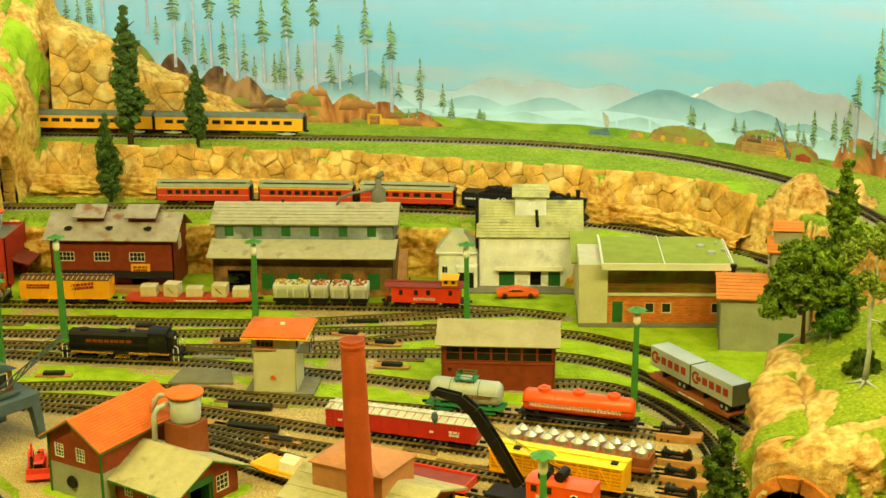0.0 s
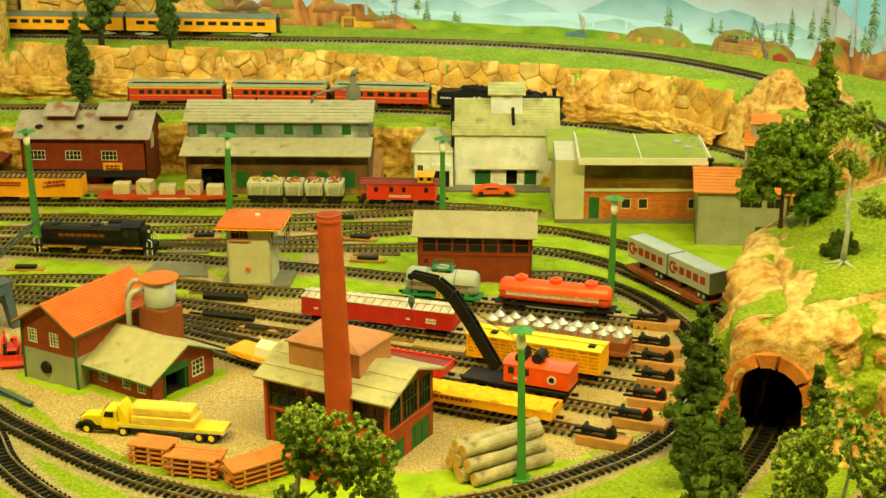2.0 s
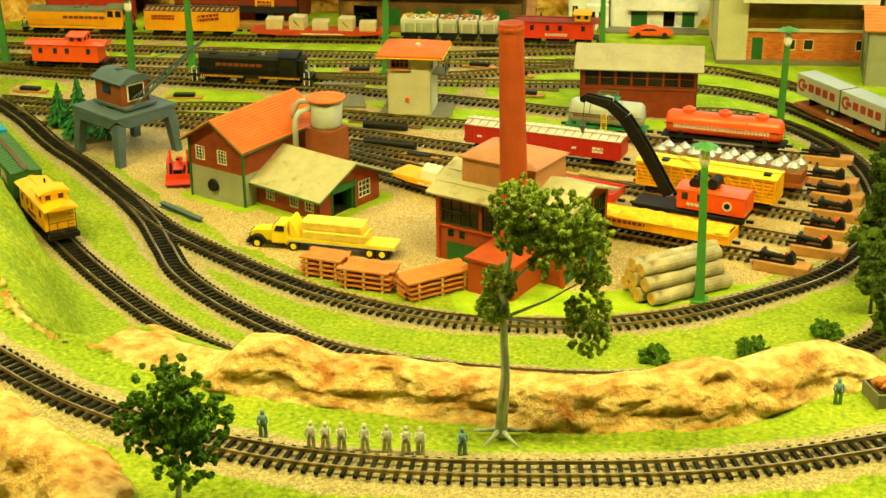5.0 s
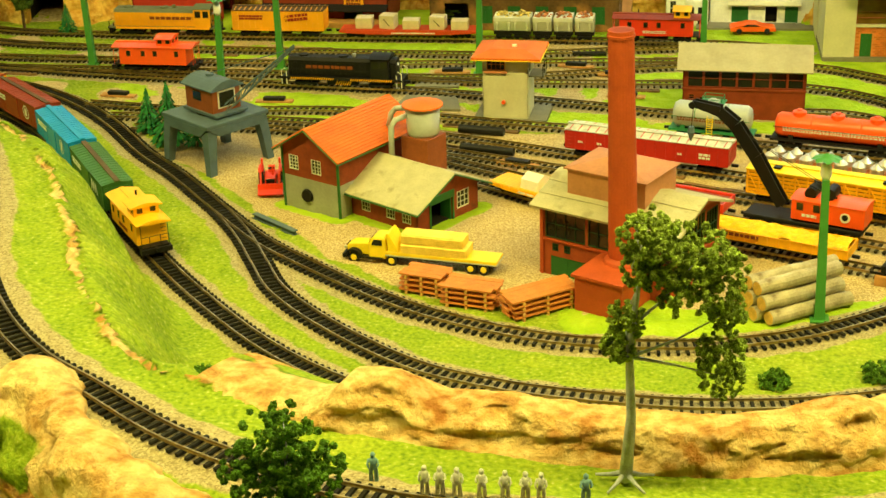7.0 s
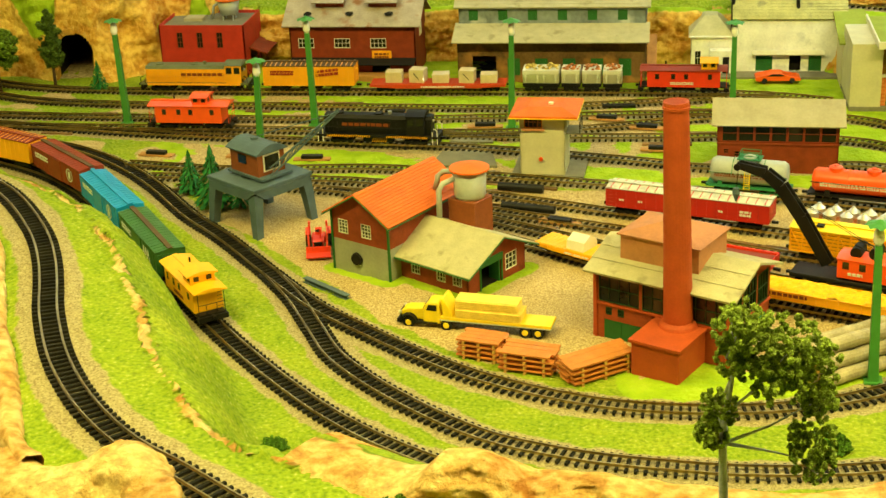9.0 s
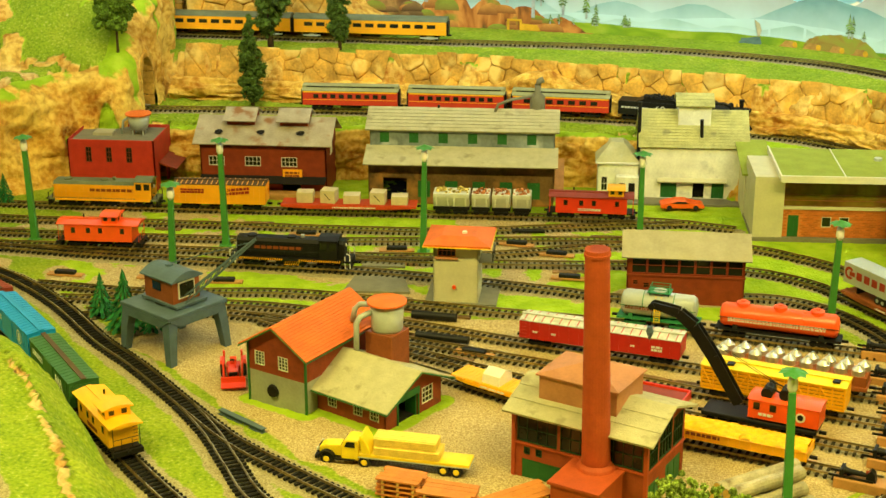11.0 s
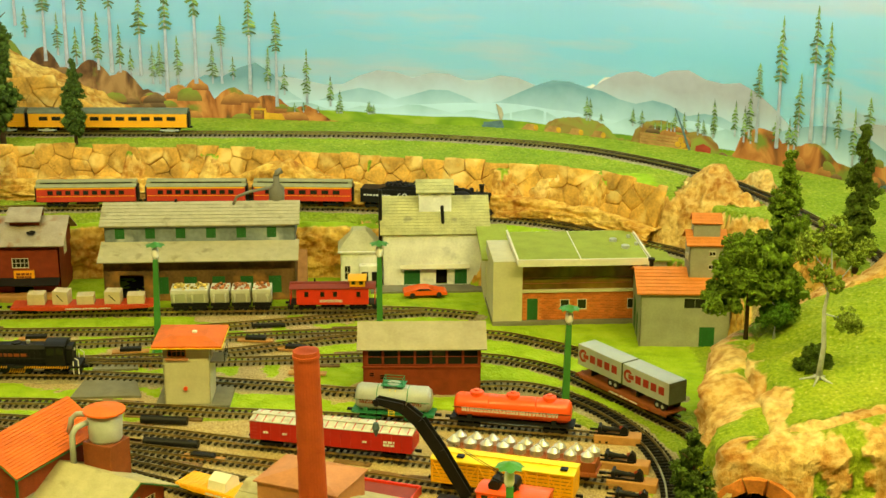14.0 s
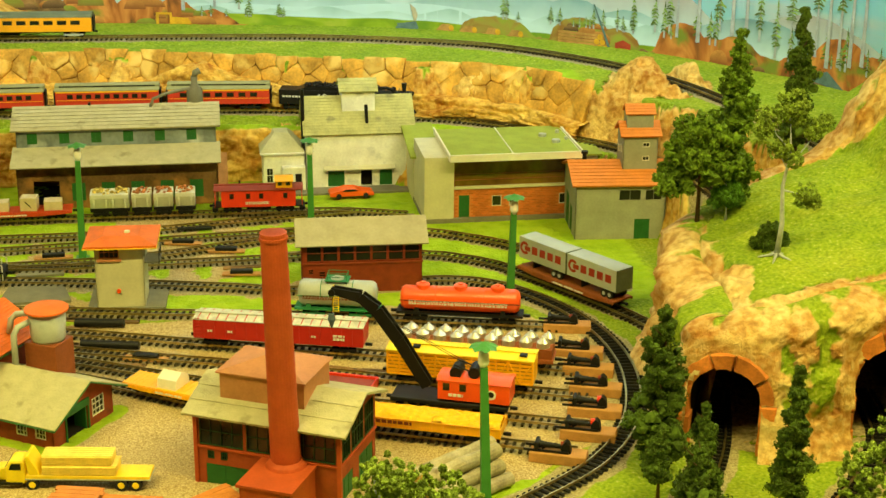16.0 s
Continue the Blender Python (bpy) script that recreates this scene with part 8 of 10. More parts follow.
for i in range(5):
    p = r1(-0.424 + i * 0.0315)
    c = thing("ore_car", p[0], p[1], p[2], p[3], "small pale grey dump car heaped with " + ("gold ore" if i < 2 else "copper ore"), "ore car", "ore cars")
    part("tub", prism([(-0.017, 0.036), (0.017, 0.036), (0.017, 0.030), (0.010, 0.013), (-0.010, 0.013), (-0.017, 0.030)], -0.0142, 0.0142, "x"), "dump_grey", c, bevel=0.0005)
    bm = bmesh.new()
    rng = random.Random(60 + i)
    for k in range(26):
        u, v = rng.uniform(-0.012, 0.012), rng.uniform(-0.014, 0.014)
        blob(bm, (u, v, 0.0355 + 0.008 * (1 - abs(u) / 0.013) * (1 - abs(v) / 0.016) * rng.uniform(0.6, 1)), rng.uniform(0.0018, 0.0032), 0.9, 0.3, 1, rng)
    part("ore_load", bm, "gold_ore" if i < 2 else "ore", c)["kind"] = "stuff"
    for s in (-1, 1):
        bm = box(s * 0.009 - 0.0009, -0.0176, 0.016, s * 0.009 + 0.0009, -0.0150, 0.034)
        tube([(s * 0.009, -0.0172, 0.026), (s * 0.009, -0.0182, 0.026)], 0.0022, 8, bm)
        part("side_bracket", bm, "dump_grey", c)
    part("frame", box(-0.0145, -0.012, 0.008, 0.0145, 0.012, 0.013), "black", c)
    truck(c, 0, 2, 0.014)
caboose(r1(-0.190), "red", "red caboose with a yellow cupola on the yard track", 0.130, 0.038, roof="box_red", cupola="yellow", letters="letter_white")

caboose(at_track(ROW_4, 0, -0.913, 2.147), "orange_red", "bright orange-red caboose waiting on a yard track", 0.122, 0.018, letters="")
sw = at_track(LOOP, 0, -0.613, 2.085)
diesel((sw[0], sw[1], sw[2], sw[3] + 180), "black switcher diesel with orange warning stripes", 0.176, "black", "black", 0.056, "letter_dark", high=False, stripes=True, cab="black")

# spurs inside the loop
s1 = lambda x, y: at_track(SPUR_1, 0, x, y)
s2 = lambda x, y: at_track(SPUR_2, 0, x, y)
s3 = lambda x, y: at_track(SPUR_3, 0, x, y)
s4 = lambda x, y: at_track(SPUR_4, 0, x, y)
s5 = lambda x, y: at_track(SPUR_5, 0, x, y)
tank_car(s1(-0.105, 1.90), "grey tank car on a green frame with a dome rack", 0.098, 0.0165, "grey_tank", "green_frame", [0.0], "letter_dark", rack=True)
tank_car(s1(0.044, 1.865), "bright orange-red three-dome tank car", 0.148, 0.0150, "orange_red", "black", [-0.046, 0.0, 0.046])
wr = boxcar(s2(-0.178, 1.81), 0.202, "wine_red", "long red covered car with a frosted white roof", roof="frost", logo=None, walk_board="frost", h=0.038, door=False, letters="")
bars(wr, 0.066, 0.018, 0.080, 0.026, 2, "letter_white", pose(0, -0.0178, 0), 71)
for x in (-0.084, -0.06, 0.04):
    bars(wr, x, 0.020, x + 0.006, 0.0235, 1, "letter_white", pose(0, -0.0178, 0), int(71 + x * 900))
hp = s2(0.046, 1.745)
hop = flatcar(hp, "brown hopper car carrying rows of silver domes", 0.182, "deck_brown", "dome_car", "hopper car")
part("body", prism([(-0.0165, 0.026), (0.0165, 0.026), (0.0150, 0.0136), (-0.0150, 0.0136)], -0.089, 0.089, "x"), "deck_brown", hop)
for i in range(9):
    for s in (-1, 1):
        x = -0.080 + i * 0.020
        part("silver_dome", tube([(x + s * 0.002, s * 0.008, 0.0255), (x + s * 0.002, s * 0.008, 0.0325), (x + s * 0.002, s * 0.008, 0.0375), (x + s * 0.002, s * 0.008, 0.0385)], [0.0078, 0.0078, 0.0022, 0.0018], 14), "silver", hop, smooth=False)


def stock_car(pos):
    c = thing("stock_car", *pos[:3], pos[3], "yellow slatted stock car with black roof walks", "stock car", "freight cars")
    L, w, h = 0.165, 0.0345, 0.043
    part("floor", box(-L / 2, -w / 2, 0.0112, L / 2, w / 2, 0.014), "yellow", c)
    part("roof", prism([(-w / 2 - 0.001, h - 0.004), (w / 2 + 0.001, h - 0.004), (w / 2 + 0.001, h - 0.0025), (0, h), (-w / 2 - 0.001, h - 0.0025)], -L / 2 - 0.001, L / 2 + 0.001, "x"), "lemon", c)
    part("inner_wall", box(-L / 2 + 0.0015, -w / 2 + 0.0022, 0.014, L / 2 - 0.0015, w / 2 - 0.0022, h - 0.004), "stock_inside", c)
    for k in range(6):
        z = 0.0150 + k * 0.0043
        for s in (-1, 1):
            y = s * w / 2
            part("slat", box(-L / 2, min(y, y - s * 0.0010), z, L / 2, max(y, y - s * 0.0010), z + 0.0028), "yellow", c)
            x = s * L / 2
            part("slat", box(min(x, x - s * 0.001), -w / 2 + 0.001, z, max(x, x - s * 0.001), w / 2 - 0.001, z + 0.0028), "yellow", c)
    n = 12
    for s in (-1, 1):
        y = s * (w / 2 + 0.0006)
        for k in range(n + 1):
            x = -L / 2 + 0.001 + (L - 0.002) * k / n
            part("stanchion", box(x - 0.0009, y - 0.0006, 0.013, x + 0.0009, y + 0.0006, h - 0.0035), "yellow", c)
            if k < n and k not in (5, 6):
                x2 = -L / 2 + 0.001 + (L - 0.002) * (k + 1) / n
                part("brace", tube([(x, y, 0.014), (x2, y, h - 0.005)] if k % 2 else [(x, y, h - 0.005), (x2, y, 0.014)], 0.0007, 4), "yellow", c)
    part("running_board", box(-L / 2, -0.003, h + 0.0004, L / 2, 0.003, h + 0.0014), "lemon", c)
    for x in (-0.05, 0.07):
        part("brake_step", box(x - 0.004, -0.012, h - 0.0005, x + 0.004, -0.004, h + 0.0012), "black", c)
    underframe(c, L)
    couplers(c, L)
    for s in (-1, 1):
        truck(c, s * (L / 2 - 0.024))


stock_car(s3(0.02, 1.68))


def crane_car(pos):
    c = thing("crane_car", *pos[:3], pos[3], "red railway crane with a long black jib", "crane car", "freight cars")
    L = 0.128
    part("deck", box(-L / 2, -0.017, 0.0110, L / 2, 0.017, 0.0160), "black", c, bevel=0.0006)
    part("turntable", tube([(0.012, 0, 0.016), (0.012, 0, 0.0185)], 0.014, 18), "black", c)
    k = part("cab", box(-0.012, -0.0165, 0.0185, 0.066, 0.0165, 0.041), "orange_red", c, bevel=0.0006)
    prof = [(-0.0175, 0.0405)] + [(-0.0175 + 0.035 * i / 8, 0.041 + 0.0030 * math.sin(math.pi * i / 8)) for i in range(9)] + [(0.0175, 0.0405)]
    part("cab_roof", prism(prof, -0.013, 0.067, "x"), "orange_red", c)
    for x in (-0.006, 0.012):
        part("pane", box(x, -0.0172, 0.030, x + 0.007, -0.0166, 0.038), "glass", k)
    bm = tube([(0.046, -0.0166, 0.029), (0.046, -0.0172, 0.029)], 0.0055, 18)
    part("emblem", bm, "white", k, "round white emblem")
    part("emblem_figure", tube([(0.046, -0.0172, 0.0295), (0.046, -0.0175, 0.0295)], 0.0035, 8), "black", k)
    bars(k, 0.0, 0.0225, 0.016, 0.0270, 1, "letter_white", pose(0, -0.0166, 0), 81)
    a, b, d = Vector((-0.026, 0, 0.026)), Vector((-0.082, 0, 0.108)), Vector((-0.131, 0, 0.126))
    e1, e2 = Vector((-0.058, 0, 0.076)), Vector((-0.100, 0, 0.121))
    bm = bmesh.new()
    for s in (-1, 1):
        for p, q, r0, r1 in ((a, e1, 0.0062, 0.0068), (e1, b, 0.0068, 0.0068), (b, e2, 0.0068, 0.0058), (e2, d, 0.0058, 0.0036)):
            n = (q - p).normalized().cross(Vector((0, 1, 0)))
            y = s * 0.0042
            v = []
            for e, r in ((p, r0), (q, r1)):
                for yy in (y - 0.0008, y + 0.0008):
                    v += [bm.verts.new((e.x + n.x * r, yy, e.z + n.z * r)), bm.verts.new((e.x - n.x * r, yy, e.z - n.z * r))]
            for f in ((0, 1, 5, 4), (2, 6, 7, 3), (0, 4, 6, 2), (1, 3, 7, 5), (0, 2, 3, 1), (4, 5, 7, 6)):
                bm.faces.new([v[i] for i in f])
    for t in range(9):
        p = a.lerp(b, t / 8)
        box(p.x - 0.001, -0.0042, p.z - 0.001, p.x + 0.001, 0.0042, p.z + 0.001, bm)
    part("jib", bm, "black", c)
    part("jib_top", slab([(a.x + 0.002, -0.0035, a.z + 0.003), (a.x + 0.002, 0.0035, a.z + 0.003), (b.x, 0.0035, b.z + 0.001), (b.x, -0.0035, b.z + 0.001)], 0.001), "black", c)
    for y in (-0.005, 0.005):
        part("sheave", tube([(d.x, y - 0.001, d.z - 0.002), (d.x, y + 0.001, d.z - 0.002)], 0.004, 12), "black", c)
    bm = bmesh.new()
    tube([tuple(d), (d.x - 0.002, 0, d.z - 0.030)], 0.0004, 4, bm)
    tube([(d.x + 0.004, 0, d.z), (0.020, 0, 0.052)], 0.0004, 4, bm)
    tube([(d.x + 0.014, 0, d.z - 0.004), (0.030, 0, 0.050)], 0.0004, 4, bm)
    part("cable", bm, "black", c)
    part("hook_block", tube([(d.x - 0.002, 0, d.z - 0.028), (d.x - 0.002, 0, d.z - 0.034), (d.x - 0.002, 0, d.z - 0.044)], [0.003, 0.0045, 0.0008], 8), "steel_blue", c)
    for x, z in ((0.006, 0.047), (0.026, 0.049)):
        part("winch_drum", tube([(x, -0.010, z), (x, 0.010, z)], 0.0065, 14), "black", c)
    bm = bmesh.new()
    for y in (-0.008, 0.008):
        tube([(0.010, y, 0.043), (0.004, y, 0.056), (0.034, y, 0.046)], 0.0010, 5, bm)
    part("gantry_frame", bm, "black", c)
    couplers(c, L)
    for s in (-1, 1):
        truck(c, s * (L / 2 - 0.022), 3, 0.026)


crane_car(s4(-0.002, 1.615))
gondola(s4(-0.150, 1.67), "red work gondola with tools", 0.140, "red", load="box_red", h=0.021)
gondola(s5(-0.040, 1.56), "yellow gondola filled with coarse yellow grain", 0.168, "yellow", load="grain", h=0.021)
tf = s5(-0.300, 1.685)
flatcar(tf, "yellow flat car with a white covered load", 0.110, "yellow")
part("cover", prism([(-0.014, 0.0136), (0.014, 0.0136), (0.012, 0.024), (0, 0.030), (-0.012, 0.024)], -0.012, 0.012, "x"), "white", None)
o = bpy.data.objects["cover"]
o.name = "tarpaulin"
o.matrix_world = pose(tf[0], tf[1], tf[2], 0, 0, tf[3])
tagged(o, "white tarpaulin over a load on the yellow flat car", "tarpaulin")


def trailer_car(pos):
    flatcar(pos, "brown piggyback flat car with two silver trailers", 0.176, "deck_brown")
    m = pose(pos[0], pos[1], pos[2], 0, 0, pos[3])
    for k, dx in enumerate((-0.045, 0.045)):
        t = thing("semi_trailer", 0, 0, 0, 0, "silver box trailer with red lettering and a round red emblem", "trailer", "trailers on the flat car")
        t.matrix_world = m @ pose(dx, 0, 0.0136)
        part("body", box(-0.0435, -0.0145, 0.0115, 0.0435, 0.0145, 0.0405), "trailer_grey", t, bevel=0.0004)
        part("rear_frame", box(0.0436, -0.0145, 0.0115, 0.0446, 0.0145, 0.0405), "grey_roof", t)
        for s, mm in ((-1, pose(0, -0.0147, 0)), (1, pose(0, 0.0147, 0, 0, 0, 180))):
            bm = bmesh.new()
            for a in range(18):
                a0, a1 = 0.7 + a * 0.27, 0.7 + (a + 1) * 0.27
                q = [(-0.0325 + r * math.cos(tt), 0, 0.0265 + r * math.sin(tt)) for r, tt in ((0.0048, a0), (0.0048, a1), (0.0088, a1), (0.0088, a0))]
                bm.faces.new([bm.verts.new(v) for v in q])
            box(-0.032, -0.0003, 0.0235, -0.022, 0.0001, 0.0295, bm)
            bmesh.ops.transform(bm, matrix=mm, verts=bm.verts[:])
            part("emblem", bm, "letter_red", t)
            bm = bmesh.new()
            for i in range(4):
                # four plain block marks of the lettering's size
                x = -0.0185 + i * 0.0145
                box(x, -0.0003, 0.0215, x + 0.0100, 0.0001, 0.0320, bm)
            bmesh.ops.transform(bm, matrix=mm, verts=bm.verts[:])
            part("lettering", bm, "letter_red", t)
        for x in (0.022, 0.032):
            for s in (-1, 1):
                w = part("wheel", tube([(x, s * 0.0085, 0.0052), (x, s * 0.0135, 0.0052)], 0.0052, 16), "tyre", t)
                part("rim", tube([(x, s * 0.0134, 0.0052), (x, s * 0.0139, 0.0052)], 0.0026, 10), "trailer_grey", w)
        part("landing_leg", box(-0.022, -0.009, 0, -0.020, 0.009, 0.0115), "black", t)
        part("axle_frame", box(0.016, -0.008, 0.006, 0.038, 0.008, 0.0115), "black", t)


trailer_car(at_track(ROW_5, 0, 0.207, 1.953))


def buffer_stop(x, y, rz, lamp):
    b = thing("buffer_stop", x, y, 0, rz, "black spring bumper on a tan wooden block", "buffer stop", "buffer stops at the spur ends")
    part("block", box(-0.058, -0.0105, 0, 0.0, 0.0105, 0.011), "wood", b, bevel=0.0008)
    for y in (-0.006, 0.006):
        part("rail_end", box(-0.064, y - 0.0006, 0.011, -0.018, y + 0.0006, 0.0135), "black", b)
    part("spring", tube([(-0.050, 0, 0.017), (-0.044, 0, 0.017), (-0.038, 0, 0.0165), (-0.024, 0, 0.0160)], [0.0048, 0.0030, 0.0030, 0.0022], 10), "black", b)
    part("beam", box(-0.053, -0.008, 0.0125, -0.049, 0.008, 0.0215), "black", b, bevel=0.0008)
    part("lamp_post", prism([(-0.027, 0.011), (-0.016, 0.011), (-0.0175, 0.020), (-0.0215, 0.0235), (-0.0250, 0.020)], -0.0045, 0.0045, "y"), "black", b)
    part("brace", tube([(-0.046, 0, 0.012), (-0.032, 0, 0.019), (-0.024, 0, 0.013)], 0.0012, 6), "black", b)
    part("lamp", tube([(-0.027, 0, 0.0195), (-0.0225, 0, 0.0195)], 0.0034 if lamp else 0.0022, 10), "red" if lamp else "box_red", b)


for i, (x, y, rz) in enumerate(((0.200, 1.826, -14), (0.196, 1.745, -17), (0.196, 1.694, -18), (0.192, 1.640, -18), (0.178, 1.585, -18), (0.158, 1.530, -20), (0.116, 1.483, -21))):
    buffer_stop(x, y, rz, i in (4, 5))

# train in the cutting
T0 = (-0.682, 1.483)
seq = [("caboose", 0.112), ("green", 0.150), ("blue", 0.150), ("brown", 0.150), ("orange", 0.150), ("loco", 0.190)]
s = 0.0
for kind, ln in seq:
    p = along_track(CUTTING, 0, *T0, s + ln / 2)
    q = (p[0], p[1], p[2], p[3])
    if kind == "caboose":
        caboose(q, "yellow", "yellow caboose at the tail of the freight train", ln, 0.022, roof="yellow", letters="letter_dark")
    elif kind == "green":
        boxcar(q, ln, "green_paint", "dark green boxcar with a white emblem of three peaks", logo="peaks", walk_board="deck_dark")
    elif kind == "blue":
        boxcar(q, ln, "blue", "bright blue boxcar with a white ring emblem", logo="ring", walk_board="blue")
    elif kind == "brown":
        boxcar(q, ln, "box_red", "brown-red boxcar with white lettering", logo="ring", walk_board="deck_dark")
    elif kind == "orange":
        boxcar(q, ln, "orange_yellow", "orange boxcar behind the engine", roof="box_red", letters="letter_dark", walk_board="box_red")
    else:
        diesel((q[0], q[1], q[2], q[3] + 180), "yellow and grey diesel heading the freight train", ln, "orange_yellow", "grey_roof", 0.060, "letter_dark")
    s += ln + 0.014


def coach(pos, length, body, roof, label, window_n, clerestory=True, stripe="", skirt=""):
    c = thing("passenger_coach", *pos[:3], pos[3], label, "coach", "coaches")
    w, h = 0.034, 0.040
    part("body", box(-length / 2, -w / 2, 0.0112, length / 2, w / 2, h - 0.004), body, c, bevel=0.0004)
    if clerestory:
        prof = [(-w / 2 - 0.001, h - 0.0042), (w / 2 + 0.001, h - 0.0042), (w / 2 + 0.001, h - 0.003), (w * 0.28, h + 0.0004), (w * 0.28, h + 0.0034), (w * 0.2, h + 0.0048), (-w * 0.2, h + 0.0048), (-w * 0.28, h + 0.0034), (-w * 0.28, h + 0.0004), (-w / 2 - 0.001, h - 0.003)]
    else:
        prof = [(-w / 2 - 0.0005, h - 0.0042)] + [(-(w / 2 + 0.0005) * math.cos(math.pi * i / 10), h - 0.004 + 0.0075 * math.sin(math.pi * i / 10)) for i in range(11)] + [(w / 2 + 0.0005, h - 0.0042)]
    part("roof", prism(prof, -length / 2 - 0.001, length / 2 + 0.001, "x"), roof, c)
    for s in (-1, 1):
        y = s * w / 2
        if clerestory:
            part("clerestory_glass", box(-length / 2 + 0.006, s * w * 0.281 - 0.0003, h + 0.0010, length / 2 - 0.006, s * w * 0.281 + 0.0003, h + 0.0030), "glass", c)
        if stripe:
            part("letterboard", box(-length / 2 + 0.001, min(y, y + s * 0.0006), h - 0.0068, length / 2 - 0.001, max(y, y + s * 0.0006), h - 0.0042), stripe, c)
        for i in range(window_n):
            x = -length / 2 + 0.016 + (length - 0.032) * (i + 0.5) / window_n
            ww = (length - 0.032) / window_n * (0.30 if clerestory else 0.34)
            part("window", box(x - ww, min(y, y + s * 0.0005), 0.0235, x + ww, max(y, y + s * 0.0005), 0.0305), "glass", c)
        part("sill_line", box(-length / 2 + 0.001, min(y, y + s * 0.0007), 0.0205, length / 2 - 0.001, max(y, y + s * 0.0007), 0.0212), stripe or body, c)
        x = s * length / 2
        part("diaphragm", box(min(x, x + s * 0.0035), -0.010, 0.0105, max(x, x + s * 0.0035), 0.010, h - 0.004), "black", c)
    underframe(c, length)
    couplers(c, length)
    for s in (-1, 1):
        truck(c, s * (length / 2 - 0.032), 2, 0.026, skirt or "black")
    return c


def steam_engine(line, level, x, y):
    p = along_track(line, level, x, y, 0.062)
    e = thing("steam_locomotive", p[0], p[1], p[2], p[3], "black steam locomotive with a silver running board edge", "locomotive", "locomotives")
    part("boiler", tube([(-0.030, 0, 0.0275), (0.040, 0, 0.0275), (0.041, 0, 0.0275), (0.058, 0, 0.0275), (0.060, 0, 0.0275)], [0.0118, 0.0112, 0.0120, 0.0120, 0.0085], 20), "black", e, smooth=False)
    part("firebox", box(-0.036, -0.0115, 0.012, -0.014, 0.0115, 0.034), "black", e, bevel=0.001)
    k = part("cab", box(-0.060, -0.0165, 0.017, -0.034, 0.0165, 0.0405), "black", e)
    prof = [(-0.019, 0.0400)] + [(-0.019 + 0.038 * i / 8, 0.0405 + 0.0035 * math.sin(math.pi * i / 8)) for i in range(9)] + [(0.019, 0.0400)]
    part("cab_roof", prism(prof, -0.064, -0.031, "x"), "black", e)
    for s in (-1, 1):
        yy = s * 0.0165
        part("pane", box(-0.054, min(yy, yy + s * 0.0005), 0.029, -0.042, max(yy, yy + s * 0.0005), 0.037), "wood", k)
        part("running_board", box(-0.034, s * 0.0145 - 0.003, 0.0175, 0.056, s * 0.0145 + 0.003, 0.0188), "silver", e)
        part("cylinder", box(0.036, s * 0.0135 - 0.004, 0.004, 0.052, s * 0.0135 + 0.004, 0.014), "black", e, bevel=0.001)
        part("side_rod", box(-0.028, s * 0.0122 - 0.0005, 0.0065, 0.036, s * 0.0122 + 0.0005, 0.0085), "silver", e)
        for xx in (-0.026, -0.005, 0.016):
            part("driving_wheel", tube([(xx, s * 0.0085, 0.0092), (xx, s * 0.0112, 0.0092)], 0.0092, 18), "black", e)
        for xx in (0.040, 0.054):
            part("pilot_wheel", tube([(xx, s * 0.0072, 0.0048), (xx, s * 0.0094, 0.0048)], 0.0048, 12), "black", e)
    part("stack", tube([(0.048, 0, 0.037), (0.048, 0, 0.050), (0.048, 0, 0.052)], [0.0030, 0.0042, 0.0046], 12), "black", e)
    part("steam_dome", tube([(0.002, 0, 0.036), (0.002, 0, 0.044), (0.002, 0, 0.046)], [0.0055, 0.0050, 0.0020], 12), "black", e)
    part("sand_dome", tube([(0.030, 0, 0.036), (0.030, 0, 0.043), (0.030, 0, 0.045)], [0.0045, 0.0042, 0.0018], 12), "black", e)
    part("bell", tube([(0.040, 0, 0.039), (0.040, 0, 0.0435)], [0.0022, 0.0010], 8), "rail", e)
    part("headlight", tube([(0.060, 0, 0.036), (0.064, 0, 0.036)], 0.0036, 12), "black", e)
    part("frame", box(-0.056, -0.007, 0.008, 0.058, 0.007, 0.017), "black", e)
    part("cowcatcher", prism([(0.058, 0.010), (0.066, 0.002), (0.058, 0.002)], -0.012, 0.012, "y"), "black", e)
    bars(e, -0.026, 0.023, -0.016, 0.030, 1, "letter_white", pose(0, -0.0126, 0), 91)
    q = along_track(line, level, x, y, 0.172)
    t = thing("tender", q[0], q[1], q[2], q[3], "black coal tender lettered in white with the number 60", "tender")
    part("tank", box(-0.048, -0.0165, 0.0112, 0.048, 0.0165, 0.035), "black", t, bevel=0.0006)
    part("coal_bunker", prism([(-0.020, 0.035), (0.048, 0.035), (0.048, 0.041), (0.0, 0.041)], -0.015, 0.015, "y"), "black", t)
    bm = bmesh.new()
    rng = random.Random(5)
    for i in range(70):
        blob(bm, (rng.uniform(-0.006, 0.044), rng.uniform(-0.013, 0.013), 0.0415 + rng.uniform(0, 0.002)), rng.uniform(0.0015, 0.003), 0.8, 0.3, 1, rng)
    part("coal", bm, "black", t)
    for m in (pose(0, -0.0168, 0), pose(0, 0.0168, 0, 0, 0, 180)):
        bars(t, -0.042, 0.0225, 0.004, 0.0265, 1, "letter_white", m, 95, fill=0.75)
        cu = bpy.data.curves.new("number", "FONT")
        cu.body, cu.size, cu.extrude = "60", 0.015, 0.0001
        ob = new("number_text", cu)
        me = bpy.data.meshes.new_from_object(ob.evaluated_get(bpy.context.evaluated_depsgraph_get()))
        bpy.data.objects.remove(ob)
